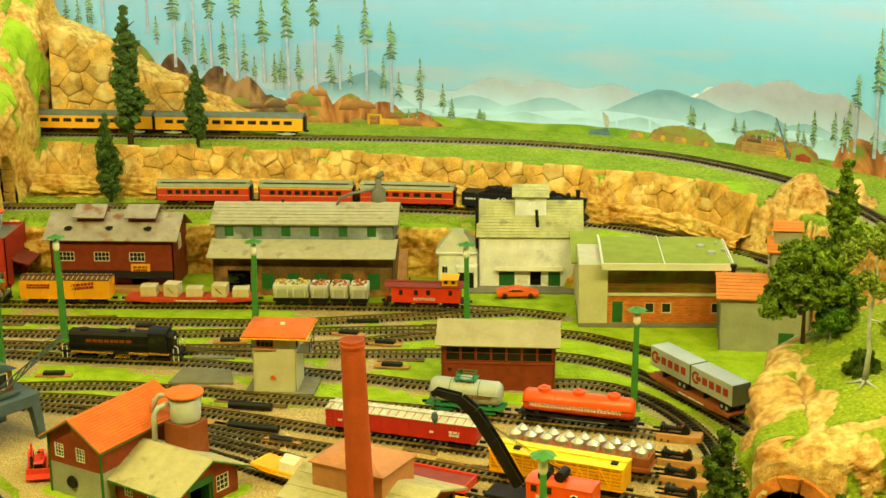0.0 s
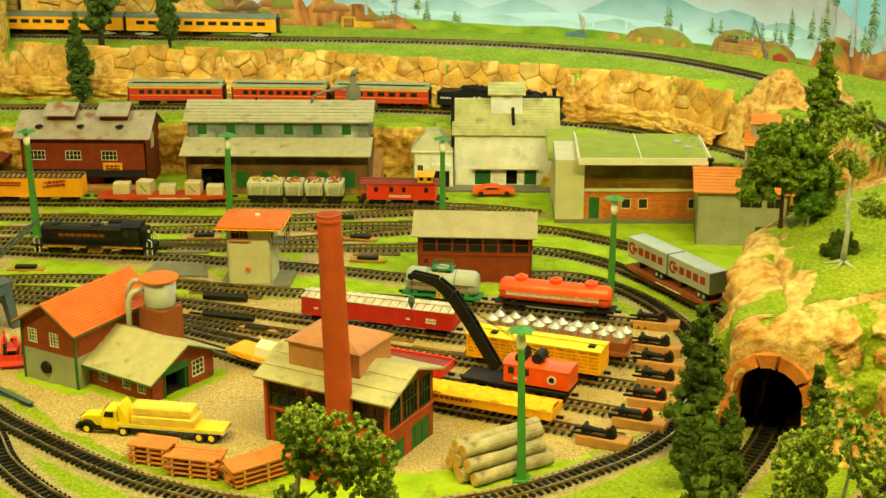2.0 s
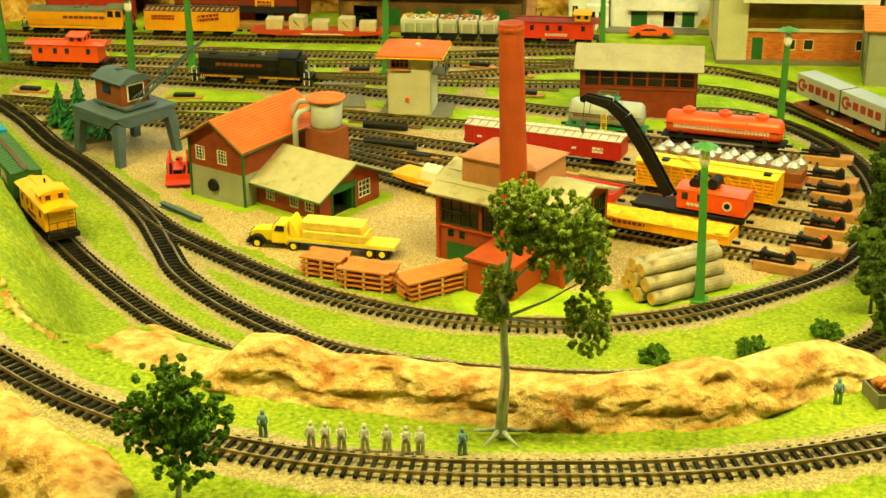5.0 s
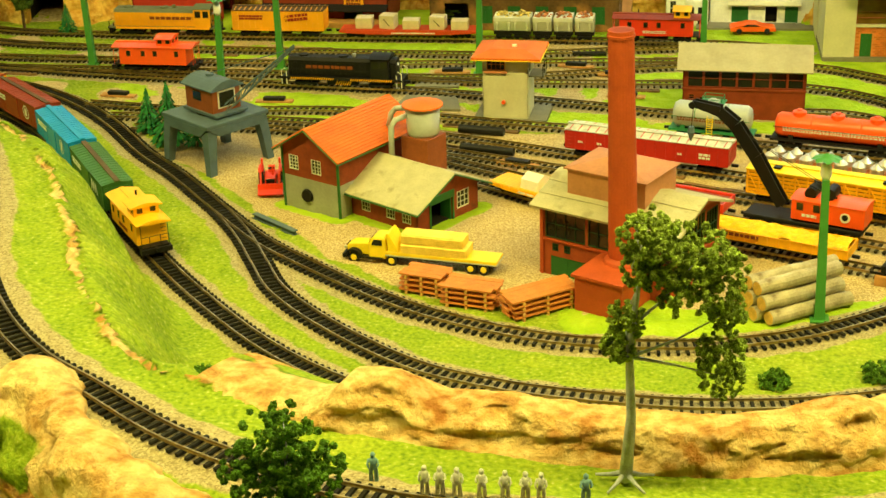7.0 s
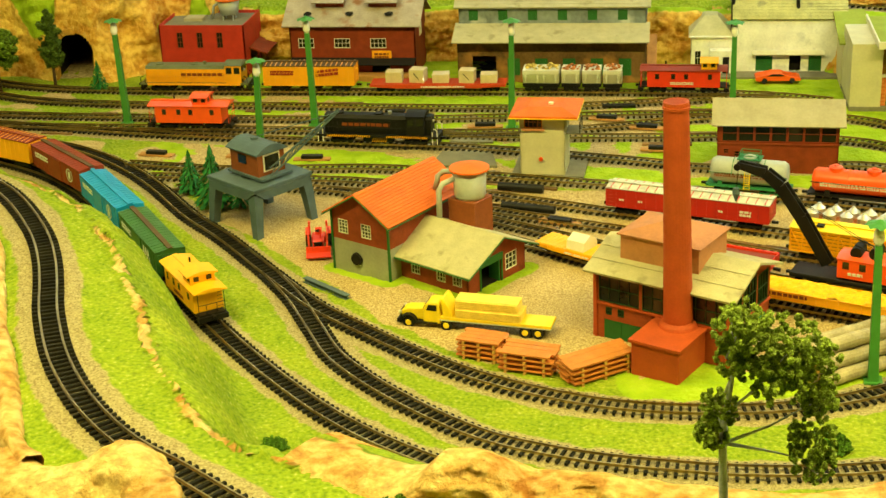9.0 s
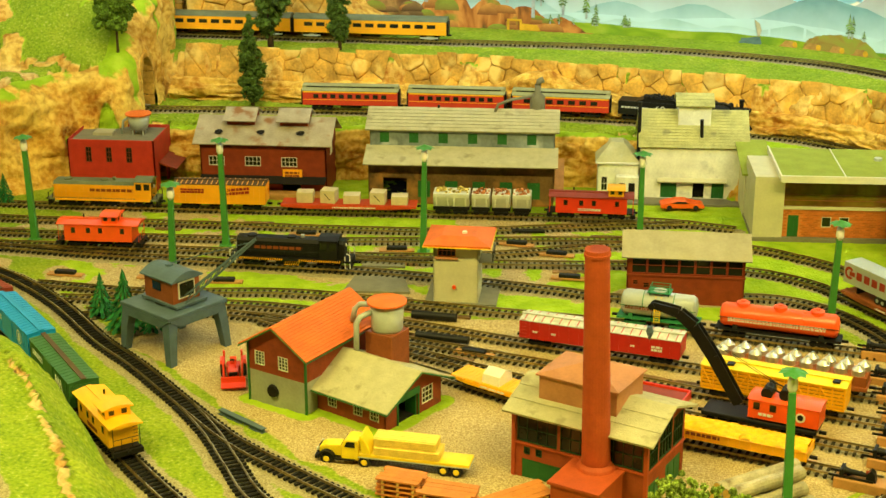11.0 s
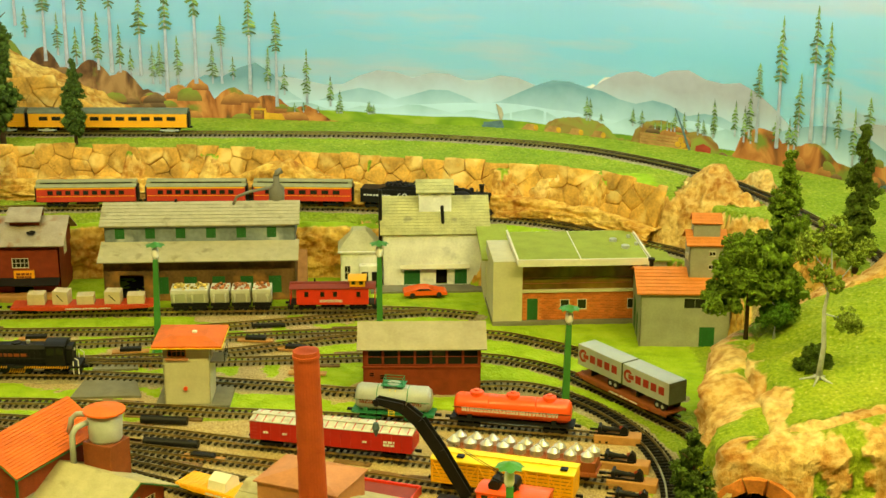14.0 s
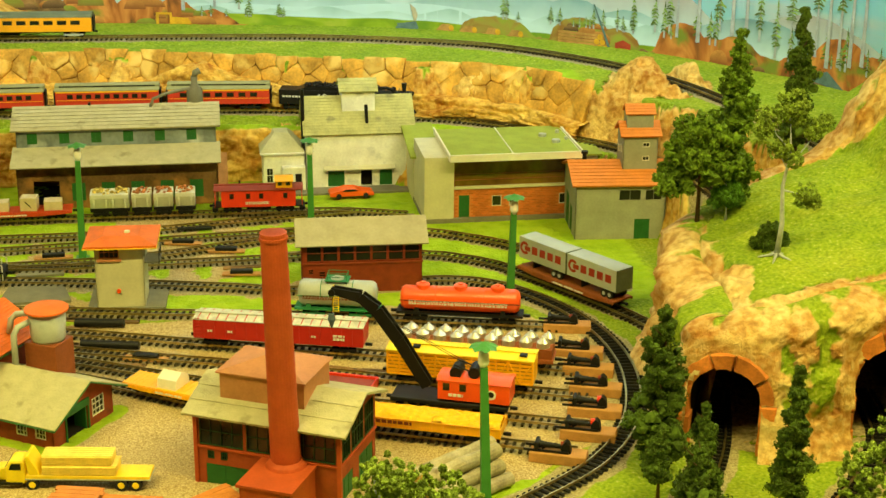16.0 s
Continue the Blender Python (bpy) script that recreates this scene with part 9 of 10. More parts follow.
        me.transform(m @ pose(0.014, -0.0003, 0.0195, 90, 0, 0) @ Matrix.Diagonal((1.25, 1, 1, 1)))
        me.materials.append(M["letter_white"])
        n = new("number", me)
        n.parent = t
    couplers(t, 0.096)
    for sgn in (-1, 1):
        truck(t, sgn * 0.028)


STEAM = (0.066, 2.545)
steam_engine(MIDDLE, MID_Z, *STEAM)
back = 0.235
for i in range(3):
    p = along_track(MIDDLE, MID_Z, *STEAM, back + 0.085)
    coach(p, 0.165, "coach_red", "olive_roof", "red wooden coach with an olive clerestory roof", 9 if i else 7, True, "yellow")
    back += 0.182

# streamlined train on the upper track, running into the tunnel
back = 0.0
for i in range(3):
    p = along_track(UPPER, UP_Z, -0.46, 2.836, back + 0.142)
    coach(p, 0.284, "orange_yellow", "grey_roof", "yellow streamlined coach with a grey roof", 11, False, "", "trailer_grey")
    back += 0.292

# ---- materials of the small things ----
M["bank_stone"] = per_piece(mat("tan_bank_stone", (0.58, 0.315, 0.045), 0.9, var=0.45, scale=34, bump=1.0, spots=(0.76, 0.52, 0.13, 0.53)), 0.14)
for node in [n for n in M["bank_stone"].node_tree.nodes if n.type == "TEX_COORD"]:
    nt = M["bank_stone"].node_tree
    geo = nt.nodes.new("ShaderNodeNewGeometry")
    for ln in list(node.outputs["Object"].links):
        nt.links.new(geo.outputs["Position"], ln.to_socket)
M["lumber_pale"] = mat("pale_sawn_lumber", (0.88, 0.64, 0.11), 0.6, var=0.15, scale=80)
M["car_orange"] = mat("orange_car_paint", (0.90, 0.115, 0.012), 0.25, var=0.06, coat=0.4)
M["fig_stripe"] = mat("grey_white_figure_paint", (0.60, 0.60, 0.54), 0.7, var=0.6, scale=260)
M["fig_blue"] = mat("blue_figure_paint", (0.16, 0.30, 0.36), 0.7, var=0.4, scale=120)

# ---- portals, stone banks, plants, lamps and small things ----


def portal(x, y, z, heading, w, h, deep=0.30, stones=True):
    """A tunnel mouth: dark lining and a ring of stones. heading: the way into the hill."""
    t = thing("tunnel_portal", x, y, z, heading - 90, "rough orange-brown stone arch round a dark tunnel mouth", "tunnel portal", "tunnel portals", "structure")
    prof = []
    n = 14
    spring = h - w
    prof.append((-w, 0.0))
    for i in range(n + 1):
        a = math.pi - math.pi * i / n
        prof.append((w * math.cos(a), spring + w * math.sin(a)))
    prof.append((w, 0.0))
    bm = bmesh.new()
    near = [bm.verts.new((u, 0.004, v)) for u, v in prof]
    far = [bm.verts.new((u, deep, v)) for u, v in prof]
    for i in range(len(prof) - 1):
        bm.faces.new((near[i], near[i + 1], far[i + 1], far[i]))
    bm.faces.new(far)
    bmesh.ops.solidify(bm, geom=bm.faces[:], thickness=-0.002)
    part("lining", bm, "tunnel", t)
    part("tunnel_floor", box(-w, 0.002, -0.004, w, deep - 0.004, 0.0012), "ballast", t)
    rng = random.Random(int(abs(x * 1000) + abs(y * 100)))
    thick = 0.0155 if stones else 0.009

    def block(ring):
        """One rough stone from its outline in the face of the arch."""
        cu, cv = sum(q[0] for q in ring) / len(ring), sum(q[1] for q in ring) / len(ring)
        bm = bmesh.new()
        rows = []
        for dep, f in ((0.014, 1.0), (-0.002, 1.0), (-0.004 - rng.uniform(0, 0.003), 0.92)):
            rows.append([bm.verts.new((cu + (u - cu) * f + rng.uniform(-0.0007, 0.0007), dep + rng.uniform(-0.001, 0.001), cv + (v - cv) * f + rng.uniform(-0.0007, 0.0007))) for u, v in ring])
        for r0, r1 in zip(rows, rows[1:]):
            for i in range(len(ring)):
                j = (i + 1) % len(ring)
                bm.faces.new((r0[i], r0[j], r1[j], r1[i]))
        bm.faces.new(rows[-1])
        part("arch_stone", bm, "portal" if stones else "bank_stone", t)
    cut = [0.0]
    while cut[-1] < math.pi - 0.35:
        cut.append(cut[-1] + rng.uniform(0.5, 0.9))
    cut[-1] = math.pi
    for a0, a1 in zip(cut, cut[1:]):
        o = w + thick * rng.uniform(0.8, 1.25)
        ri = w - rng.uniform(0.0, 0.003)
        steps = [a0 + 0.02 + (a1 - a0 - 0.04) * k / 3 for k in range(4)]
        block([(o * math.cos(q), spring + o * math.sin(q)) for q in steps] + [(ri * math.cos(q), spring + ri * math.sin(q)) for q in steps[::-1]])
    for sd in (-1, 1):
        zz = -0.002
        while zz < spring - 0.004:
            hh = min(rng.uniform(0.014, 0.026), spring - zz)
            if spring - zz - hh < 0.008:
                hh = spring - zz
            o, ri = w + thick * rng.uniform(0.75, 1.15), w - rng.uniform(0, 0.003)
            block([(sd * ri, zz + 0.0006), (sd * (ri + o) / 2, zz + 0.0004), (sd * o, zz + 0.0006), (sd * o, zz + hh - 0.0006), (sd * (ri + o) / 2, zz + hh - 0.0004), (sd * ri, zz + hh - 0.0006)])
            zz += hh


for q in PORTALS:
    portal(*q, deep=0.28 if q[0] > 0 else 0.35, stones=q[0] > 0)


def cell(points, k, lo, hi):
    """The outline of the stone round one of the points: nearer to it than to any other."""
    cx, cy = points[k]
    poly = [(lo[0], lo[1]), (hi[0], lo[1]), (hi[0], hi[1]), (lo[0], hi[1])]
    for j, (qx, qy) in enumerate(points):
        if j == k or abs(qx - cx) > 0.16 or len(poly) < 3:
            continue
        mx, my, nx, ny = (cx + qx) / 2, (cy + qy) / 2, qx - cx, qy - cy
        out = []
        for (ax, ay), (bx, by) in zip(poly, poly[1:] + poly[:1]):
            da, db = (ax - mx) * nx + (ay - my) * ny, (bx - mx) * nx + (by - my) * ny
            if da <= 0:
                out.append((ax, ay))
            if da * db < 0:
                f = da / (da - db)
                out.append((ax + (bx - ax) * f, ay + (by - ay) * f))
        poly = out
    return poly


def stone_bank(line, z0, z1, lean, rows, size, material, label, seed, depth=0.004, top=None):
    """Irregular fitted stones with open joints on a sloping bank along a line; the foot stands lean metres in front."""
    b = thing("stone_bank", 0, 0, 0, 0, label, "stone bank", "", "structure")
    rng = random.Random(seed)
    p = smooth_path([(*q, 0) for q in line], 0.004)
    s = np.concatenate([[0], np.cumsum(np.hypot(np.diff(p[:, 0]), np.diff(p[:, 1])))])
    total, tall = s[-1], math.hypot(z1 - z0, lean)
    pts = []
    n = int(total / size)
    for r in range(rows):
        for i in range(n):
            if rng.random() < 0.88:
                pts.append(((i + 0.5 + 0.5 * (r % 2) + rng.uniform(-0.36, 0.36)) * size, (r + 0.5 + rng.uniform(-0.34, 0.34)) * tall / rows))

    def world(u, v, out):
        u = min(max(u, 0), total)
        x, y = np.interp(u, s, p[:, 0]), np.interp(u, s, p[:, 1])
        k = min(max(int(np.searchsorted(s, u)), 3), len(p) - 4)
        d = p[k + 3] - p[k - 3]
        l = math.hypot(d[0], d[1])
        nx, ny = d[1] / l, -d[0] / l
        off = lean * (1 - v / tall) + out
        return Vector((x + nx * off, y + ny * off, z0 + (z1 - z0) * v / tall + out * 0.35))
    for k in range(len(pts)):
        if top and z0 + (z1 - z0) * pts[k][1] / tall > top(np.interp(pts[k][0], s, p[:, 0])) + 0.004:
            continue
        ring = cell(pts, k, (0, 0), (total, tall + rng.uniform(-0.004, 0.006)))
        if len(ring) < 3:
            continue
        m = (sum(q[0] for q in ring) / len(ring), sum(q[1] for q in ring) / len(ring))
        fine = []
        for (ax, ay), (bx, by) in zip(ring, ring[1:] + ring[:1]):
            fine.append((ax + (m[0] - ax) * 0.045 + rng.uniform(-0.0008, 0.0008), ay + (m[1] - ay) * 0.045 + rng.uniform(-0.0008, 0.0008)))
            if math.hypot(bx - ax, by - ay) > size * 0.35:
                f = rng.uniform(-0.05, 0.10)
                cx, cy = (ax + bx) / 2, (ay + by) / 2
                fine.append((cx + (m[0] - cx) * f, cy + (m[1] - cy) * f))
        dp = depth * rng.uniform(0.6, 1.5)
        tx, ty = rng.uniform(-0.10, 0.10), rng.uniform(-0.10, 0.10)
        bm = bmesh.new()
        o = world(*m, 0.0)
        loops = []
        for f, e in ((1.03, -0.006), (1.0, dp * 0.45), (0.95, dp * 0.85), (0.62, dp * 1.0)):
            loops.append([bm.verts.new(world(m[0] + (u - m[0]) * f, m[1] + (v - m[1]) * f, e + ((u - m[0]) * tx + (v - m[1]) * ty) * (e > 0) + rng.uniform(-0.0009, 0.0009)) - o) for u, v in fine])
        for r0, r1 in zip(loops, loops[1:]):
            for i in range(len(fine)):
                j = (i + 1) % len(fine)
                bm.faces.new((r0[i], r0[j], r1[j], r1[i]))
        bm.faces.new(loops[-1])
        st = part("stone", bm, material, b, smooth=True)
        st.location = o
    return b


stone_bank([(-0.93, 2.757), (-0.786, 2.750), (-0.559, 2.736), (-0.354, 2.704), (-0.195, 2.668), (0.034, 2.606), (0.215, 2.538), (0.275, 2.473), (0.330, 2.402)], MID_Z + 0.024, UP_Z + 0.005, 0.020, 3, 0.036, "bank_stone", "long bank of tan flat stones below the upper track", 3, 0.0018)
stone_bank([(-0.955, 2.886), (-0.75, 2.886), (-0.56, 2.886)], UP_Z, UP_Z + 0.25, 0.010, 9, 0.044, "bank_stone", "stepped tan stone wall behind the upper track", 4, 0.0026, top=lambda x: UP_Z + max(0.0, min(0.25, (-0.55 - x) * 0.52)))


def ico():
    bm = bmesh.new()
    bmesh.ops.create_icosphere(bm, subdivisions=1, radius=1.0)
    bm.verts.index_update()
    v, f = np.array([tuple(q.co) for q in bm.verts]), np.array([[q.index for q in g.verts] for g in bm.faces])
    bm.free()
    return v, f


ICO_V, ICO_F = ico()


def foliage(name, balls, each, size, seed, material, parent, rough=0.42):
    """One mesh of ragged foam lumps, each bristling with small flakes."""
    r = np.random.RandomState(seed)
    c, q = np.array([b[0] for b in balls]), np.array([b[1] for b in balls])
    n = len(q)
    k = q[:, None, None] * (1 + r.uniform(-rough, rough, (n, len(ICO_V), 1)))
    v1 = (ICO_V[None] * k * np.array([1, 1, 0.85]) + c[:, None]).reshape(-1, 3)
    f1 = (ICO_F[None] + (np.arange(n) * len(ICO_V))[:, None, None]).reshape(-1, 3)
    m = n * each
    u = r.normal(size=(m, 3))
    u /= np.linalg.norm(u, axis=1)[:, None]
    o = np.repeat(c, each, 0) + u * np.repeat(q, each)[:, None] * r.uniform(0.85, 1.35, (m, 1))
    sz = size * r.uniform(0.6, 1.4, (m, 1))
    e1 = r.normal(size=(m, 3))
    e1 /= np.linalg.norm(e1, axis=1)[:, None]
    e2 = np.cross(e1, u)
    e2 /= np.linalg.norm(e2, axis=1)[:, None] + 1e-9
    v2 = np.stack([o - e1 * sz - e2 * sz * 0.6, o + e1 * sz * 0.9 - e2 * sz * 0.8, o + e1 * sz * 0.1 + e2 * sz, o + u * sz * 0.7], 1).reshape(-1, 3)
    b = np.arange(m)[:, None, None] * 4 + len(v1)
    f2 = (np.array([[0, 1, 2], [0, 1, 3], [1, 2, 3], [2, 0, 3]])[None] + b).reshape(-1, 3)
    me = bpy.data.meshes.new(name)
    vs, fs = np.concatenate([v1, v2]), np.concatenate([f1, f2])
    me.vertices.add(len(vs))
    me.vertices.foreach_set("co", vs.astype(np.float32).ravel())
    me.loops.add(len(fs) * 3)
    me.loops.foreach_set("vertex_index", fs.astype(np.int32).ravel())
    me.polygons.add(len(fs))
    me.polygons.foreach_set("loop_start", np.arange(0, len(fs) * 3, 3, dtype=np.int32))
    me.update(calc_edges=True)
    me.shade_flat()
    me.materials.append(M[material])
    ob = new(name, me)
    if parent:
        ob.parent = parent
    return ob


def foam_tree(x, y, z, h, r, label, material="conifer", trunk="bark", seed=1, bare=0.18, kind="column", lean=0.0, name="conifer", category="tree"):
    """A trunk with limbs and a crown of many small foam clumps with gaps."""
    rng = random.Random(seed)
    t = thing(name, x, y, z, rng.uniform(0, 360), label, category, "model trees")
    pts = [(lean * k * h, rng.uniform(-0.01, 0.01) * h * (k > 0), h * 0.92 * k) for k in (0, 0.3, 0.6, 1.0)]
    bm = tube(pts, [max(h * 0.022, 0.0022), h * 0.017, h * 0.011, h * 0.004], 7)
    limbs = []
    for k in range(9):
        f = rng.uniform(max(bare, 0.15), 0.85)
        a = rng.uniform(0, 6.28)
        limbs.append(tube([(lean * f * h, 0, h * f), (lean * f * h + r * 0.6 * math.cos(a), r * 0.6 * math.sin(a), h * f + r * 0.5)], [h * 0.007, h * 0.003], 5))
    tk = part("trunk", bm, trunk, t, smooth=True)
    for lb in limbs:
        part("limb", lb, trunk, tk)
    balls = []
    if kind == "column":
        count = max(14, int(h / r * 4.2))
        lumps = []
        for k in range(count):
            f = (k + rng.uniform(0.1, 0.9)) / count
            wide = r * (1 - 0.9 * f ** 3) * (0.65 + 0.35 * min(1, f * 6)) * rng.uniform(0.62, 1.08)
            a = rng.uniform(0, 6.28)
            zz = h * (bare + (0.97 - bare) * f)
            lumps.append((lean * zz + wide * 0.38 * math.cos(a), wide * 0.38 * math.sin(a), zz, max(wide * 0.80, r * 0.22)))
    else:
        lumps = []
        for k in range(22):
            lf, la = rng.uniform(0, 1), rng.uniform(0, 6.28)
            cz = h * (bare + (1 - bare) * (0.15 + 0.68 * lf))
            cr = r * rng.uniform(0.25, 0.75) * (1 - 0.45 * lf)
            lumps.append((lean * cz + cr * math.cos(la), cr * math.sin(la), cz, r * rng.uniform(0.32, 0.48)))
    for lx, ly, lz, lr in lumps:
        for k in range(20):
            u = Vector((rng.gauss(0, 1), rng.gauss(0, 1), rng.gauss(0, 0.9))).normalized() * lr * rng.uniform(0.40, 0.92)
            q = lr * rng.uniform(0.16, 0.32)
            c = (lx + u.x, ly + u.y, lz + u.z * 0.85)
            balls.append((c, q))
    foliage("crown", balls, 22, max(0.0016, r * 0.056), seed, material, t)
    return t


def leaf_tree(x, y, z, h, label, seed=1, clumps=(), material="olive_leaf", r=0.03):
    """A pale forked trunk with roots and separate sprays of flake leaves."""
    rng = random.Random(seed)
    t = thing("birch_tree", x, y, z, 0, label, "tree", "model trees")
    bm = tube([(0, 0, 0), (0.003, 0, h * 0.25), (0.001, 0.002, h * 0.5), (0.006, 0, h * 0.75), (0.004, 0.003, h * 0.97)], [h * 0.024, h * 0.017, h * 0.013, h * 0.008, h * 0.002], 8)
    for k in range(5):
        a = k * 1.26 + 0.4
        tube([(0, 0, 0.006), (0.010 * math.cos(a), 0.010 * math.sin(a), 0.0025), (0.020 * math.cos(a), 0.020 * math.sin(a), 0.0005)], [0.0022, 0.0014, 0.0008], 6, bm)
    for cx, cy, cz, cr in clumps[::2]:
        z0 = max(cz - abs(cx) * 0.8 - 0.015, h * 0.48)
        tube([(0.002, 0, z0), (cx * 0.5, cy * 0.5, z0 + (cz - z0) * 0.4), (cx, cy, cz)], [h * 0.007, h * 0.004, h * 0.0015], 6, bm)
    part("trunk", bm, "trunk", t, smooth=True)
    balls = []
    for cx, cy, cz, cr in clumps:
        for k in range(95):
            u = Vector((rng.gauss(0, 1), rng.gauss(0, 1), rng.gauss(0, 0.85)))
            u = u * cr * 0.50 * min(1.0, 1.75 / u.length)
            q = cr * rng.uniform(0.04, 0.085)
            balls.append(((cx + u.x, cy + u.y, cz + u.z), q))
    foliage("leaves", balls, 30, 0.0013, seed, material, t)
    return t


UZ = UP_Z
foam_tree(-0.775, 2.772, UZ, 0.265, 0.033, "tall dark foam conifer in front of the stone wall", seed=1, bare=0.10)
foam_tree(-0.647, 2.768, UZ, 0.155, 0.024, "dark foam conifer beside the upper track", seed=2, bare=0.14)
foam_tree(-0.790, 2.668, MID_Z, 0.165, 0.024, "slim dark foam conifer at the foot of the stone bank", seed=3, bare=0.06)
foam_tree(-1.000, 2.576, 0.200, 0.118, 0.047, "round leafy tree on the mountain shoulder", "leaf", "bark", 5, 0.35, "round", name="leafy_tree")
foam_tree(-1.213, 2.357, 0, 0.135, 0.022, "dark conifer beside the yard tunnel", "conifer", "bark", 6, 0.3)
foam_tree(-1.294, 2.325, 0, 0.110, 0.045, "leafy green tree near the yard tunnel", "leaf", "bark", 7, 0.35, "round", name="leafy_tree")
foam_tree(0.184, 1.462, 0, 0.182, 0.031, "tall dark green foam tree beside the loop", "conifer", "bark", 8, 0.06)
foam_tree(0.172, 1.290, 0, 0.112, 0.029, "dark green foam tree on a bare trunk", "conifer", "bark", 28, 0.25)
foam_tree(0.166, 1.398, 0, 0.078, 0.015, "small dark conifer on the grass", "conifer", "bark", 9, 0.32)
foam_tree(0.208, 1.398, 0, 0.104, 0.018, "dark conifer in front of the tunnel mouth", "conifer", "bark", 10, 0.06)
foam_tree(0.282, 1.358, 0, 0.158, 0.019, "slim dark conifer beside the tunnel mouth", "conifer", "bark", 11, 0.06)
foam_tree(0.310, 1.778, 0.151, 0.135, 0.052, "broad leafy tree on the edge of the grassy hill", "leaf", "bark", 12, 0.30, "round", name="leafy_tree")
foam_tree(0.354, 1.794, ground_z(0.354, 1.794) - 0.003, 0.218, 0.031, "tall olive-green foam tree on the hill", "leaf", "bark", 13, 0.05)
foam_tree(0.508, 2.000, ground_z(0.508, 2.000) - 0.003, 0.205, 0.028, "dark conifer beyond the upper track", "conifer", "bark", 14, 0.10)
hz = ground_z(0.355, 1.632)
leaf_tree(0.355, 1.632, hz - 0.002, 0.160, "pale bare-limbed tree with a few leaf sprays on the hill", 21, [(0.004, 0, 0.172, 0.019), (0.012, 0.004, 0.160, 0.016), (-0.020, 0.004, 0.156, 0.015), (-0.026, 0, 0.144, 0.012), (0.040, 0.0, 0.150, 0.013), (0.030, 0.0, 0.140, 0.011), (-0.004, 0.004, 0.122, 0.015), (0.008, -0.002, 0.112, 0.012), (0.024, -0.006, 0.072, 0.016), (0.034, -0.004, 0.064, 0.010)])
foam_tree(0.340, 1.765, ground_z(0.340, 1.765) - 0.002, 0.048, 0.021, "small olive bush-like tree on the hill", "bush", "trunk", 22, 0.4, "round", name="small_tree")
foam_tree(0.358, 1.664, ground_z(0.358, 1.664) - 0.004, 0.030, 0.022, "dark shrub behind the pale tree", "conifer", "bark", 23, 0.0, "round", name="shrub", category="bush")
leaf_tree(-0.156, 0.918, 0.118, 0.188, "tall pale-barked tree with ragged leaf sprays at the layout edge", 31, [(0.010, 0, 0.174, 0.020), (0.022, 0.006, 0.160, 0.024), (0.042, 0.0, 0.160, 0.024), (0.056, 0.004, 0.146, 0.020), (0.010, 0.004, 0.150, 0.017), (0.034, -0.004, 0.140, 0.019), (-0.002, 0.004, 0.114, 0.014), (-0.006, 0, 0.097, 0.012), (0.060, 0.004, 0.122, 0.013), (0.057, 0.004, 0.096, 0.017), (0.058, 0.0, 0.080, 0.016)])
leaf_tree(-0.354, 0.808, 0.112, 0.105, "small leafy tree at the layout edge", 32, [(0.0, 0, 0.090, 0.024), (0.020, 0, 0.070, 0.022), (-0.016, 0, 0.064, 0.022), (0.004, 0.01, 0.070, 0.026), (0.010, -0.01, 0.048, 0.024)], "bush")
leaf_tree(0.235, 1.030, 0.10, 0.150, "pale-barked tree with thin leaves by the rim track", 33, [(0.0, 0, 0.140, 0.034), (-0.03, 0, 0.118, 0.024), (0.03, 0.0, 0.110, 0.026), (-0.036, 0, 0.085, 0.022)])


def pine(x, y, h, seed):
    rng = random.Random(seed)
    t = thing("pine_tree", x, y, 0, rng.uniform(0, 90), "small bottle-green bristle pine", "tree", "model trees")
    part("trunk", tube([(0, 0, 0), (0, 0, h * 0.9)], [0.0018, 0.0006], 6), "bark", t)
    bm = bmesh.new()
    for k in range(9):
        z0 = h * (0.12 + 0.095 * k)
        r = h * 0.30 * (1 - k / 9.5)
        m = 13
        for i in range(m):
            a = 6.283 * i / m + rng.uniform(-0.15, 0.15)
            rr = r * rng.uniform(0.75, 1.1)
            q = [(0, 0, z0 + h * 0.12), (rr * math.cos(a - 0.17), rr * math.sin(a - 0.17), z0 - h * 0.02), (rr * 1.12 * math.cos(a), rr * 1.12 * math.sin(a), z0 - h * 0.05), (rr * math.cos(a + 0.17), rr * math.sin(a + 0.17), z0 - h * 0.02)]
            v = [bm.verts.new(c) for c in q]
            low = bm.verts.new((rr * 0.5 * math.cos(a), rr * 0.5 * math.sin(a), z0 - h * 0.01))
            bm.faces.new((v[0], v[1], v[2]))
            bm.faces.new((v[0], v[2], v[3]))
            bm.faces.new((low, v[2], v[1]))
            bm.faces.new((low, v[3], v[2]))
    part("needles", bm, "pine_green", t)


for x, y, h, sd in ((-0.834, 1.888, 0.062, 1), (-0.787, 1.838, 0.088, 2), (-1.134, 2.348, 0.052, 3), (-0.752, 1.840, 0.058, 4)):
    pine(x, y, h, sd)


def bush(x, y, z, r, seed):
    rng = random.Random(seed)
    balls = []
    for k in range(90):
        u = Vector((rng.gauss(0, 1), rng.gauss(0, 1), abs(rng.gauss(0, 0.9)))).normalized() * r * rng.uniform(0.45, 1.0)
        balls.append(((u.x, u.y, u.z * 0.9 + 0.001), r * rng.uniform(0.07, 0.14)))
    o = foliage("bush", balls, 18, 0.0012, seed, "bush", None)
    o.location = (x, y, z)
    tagged(o, "low clump of green foam bush on the grass", "bush", "bushes")


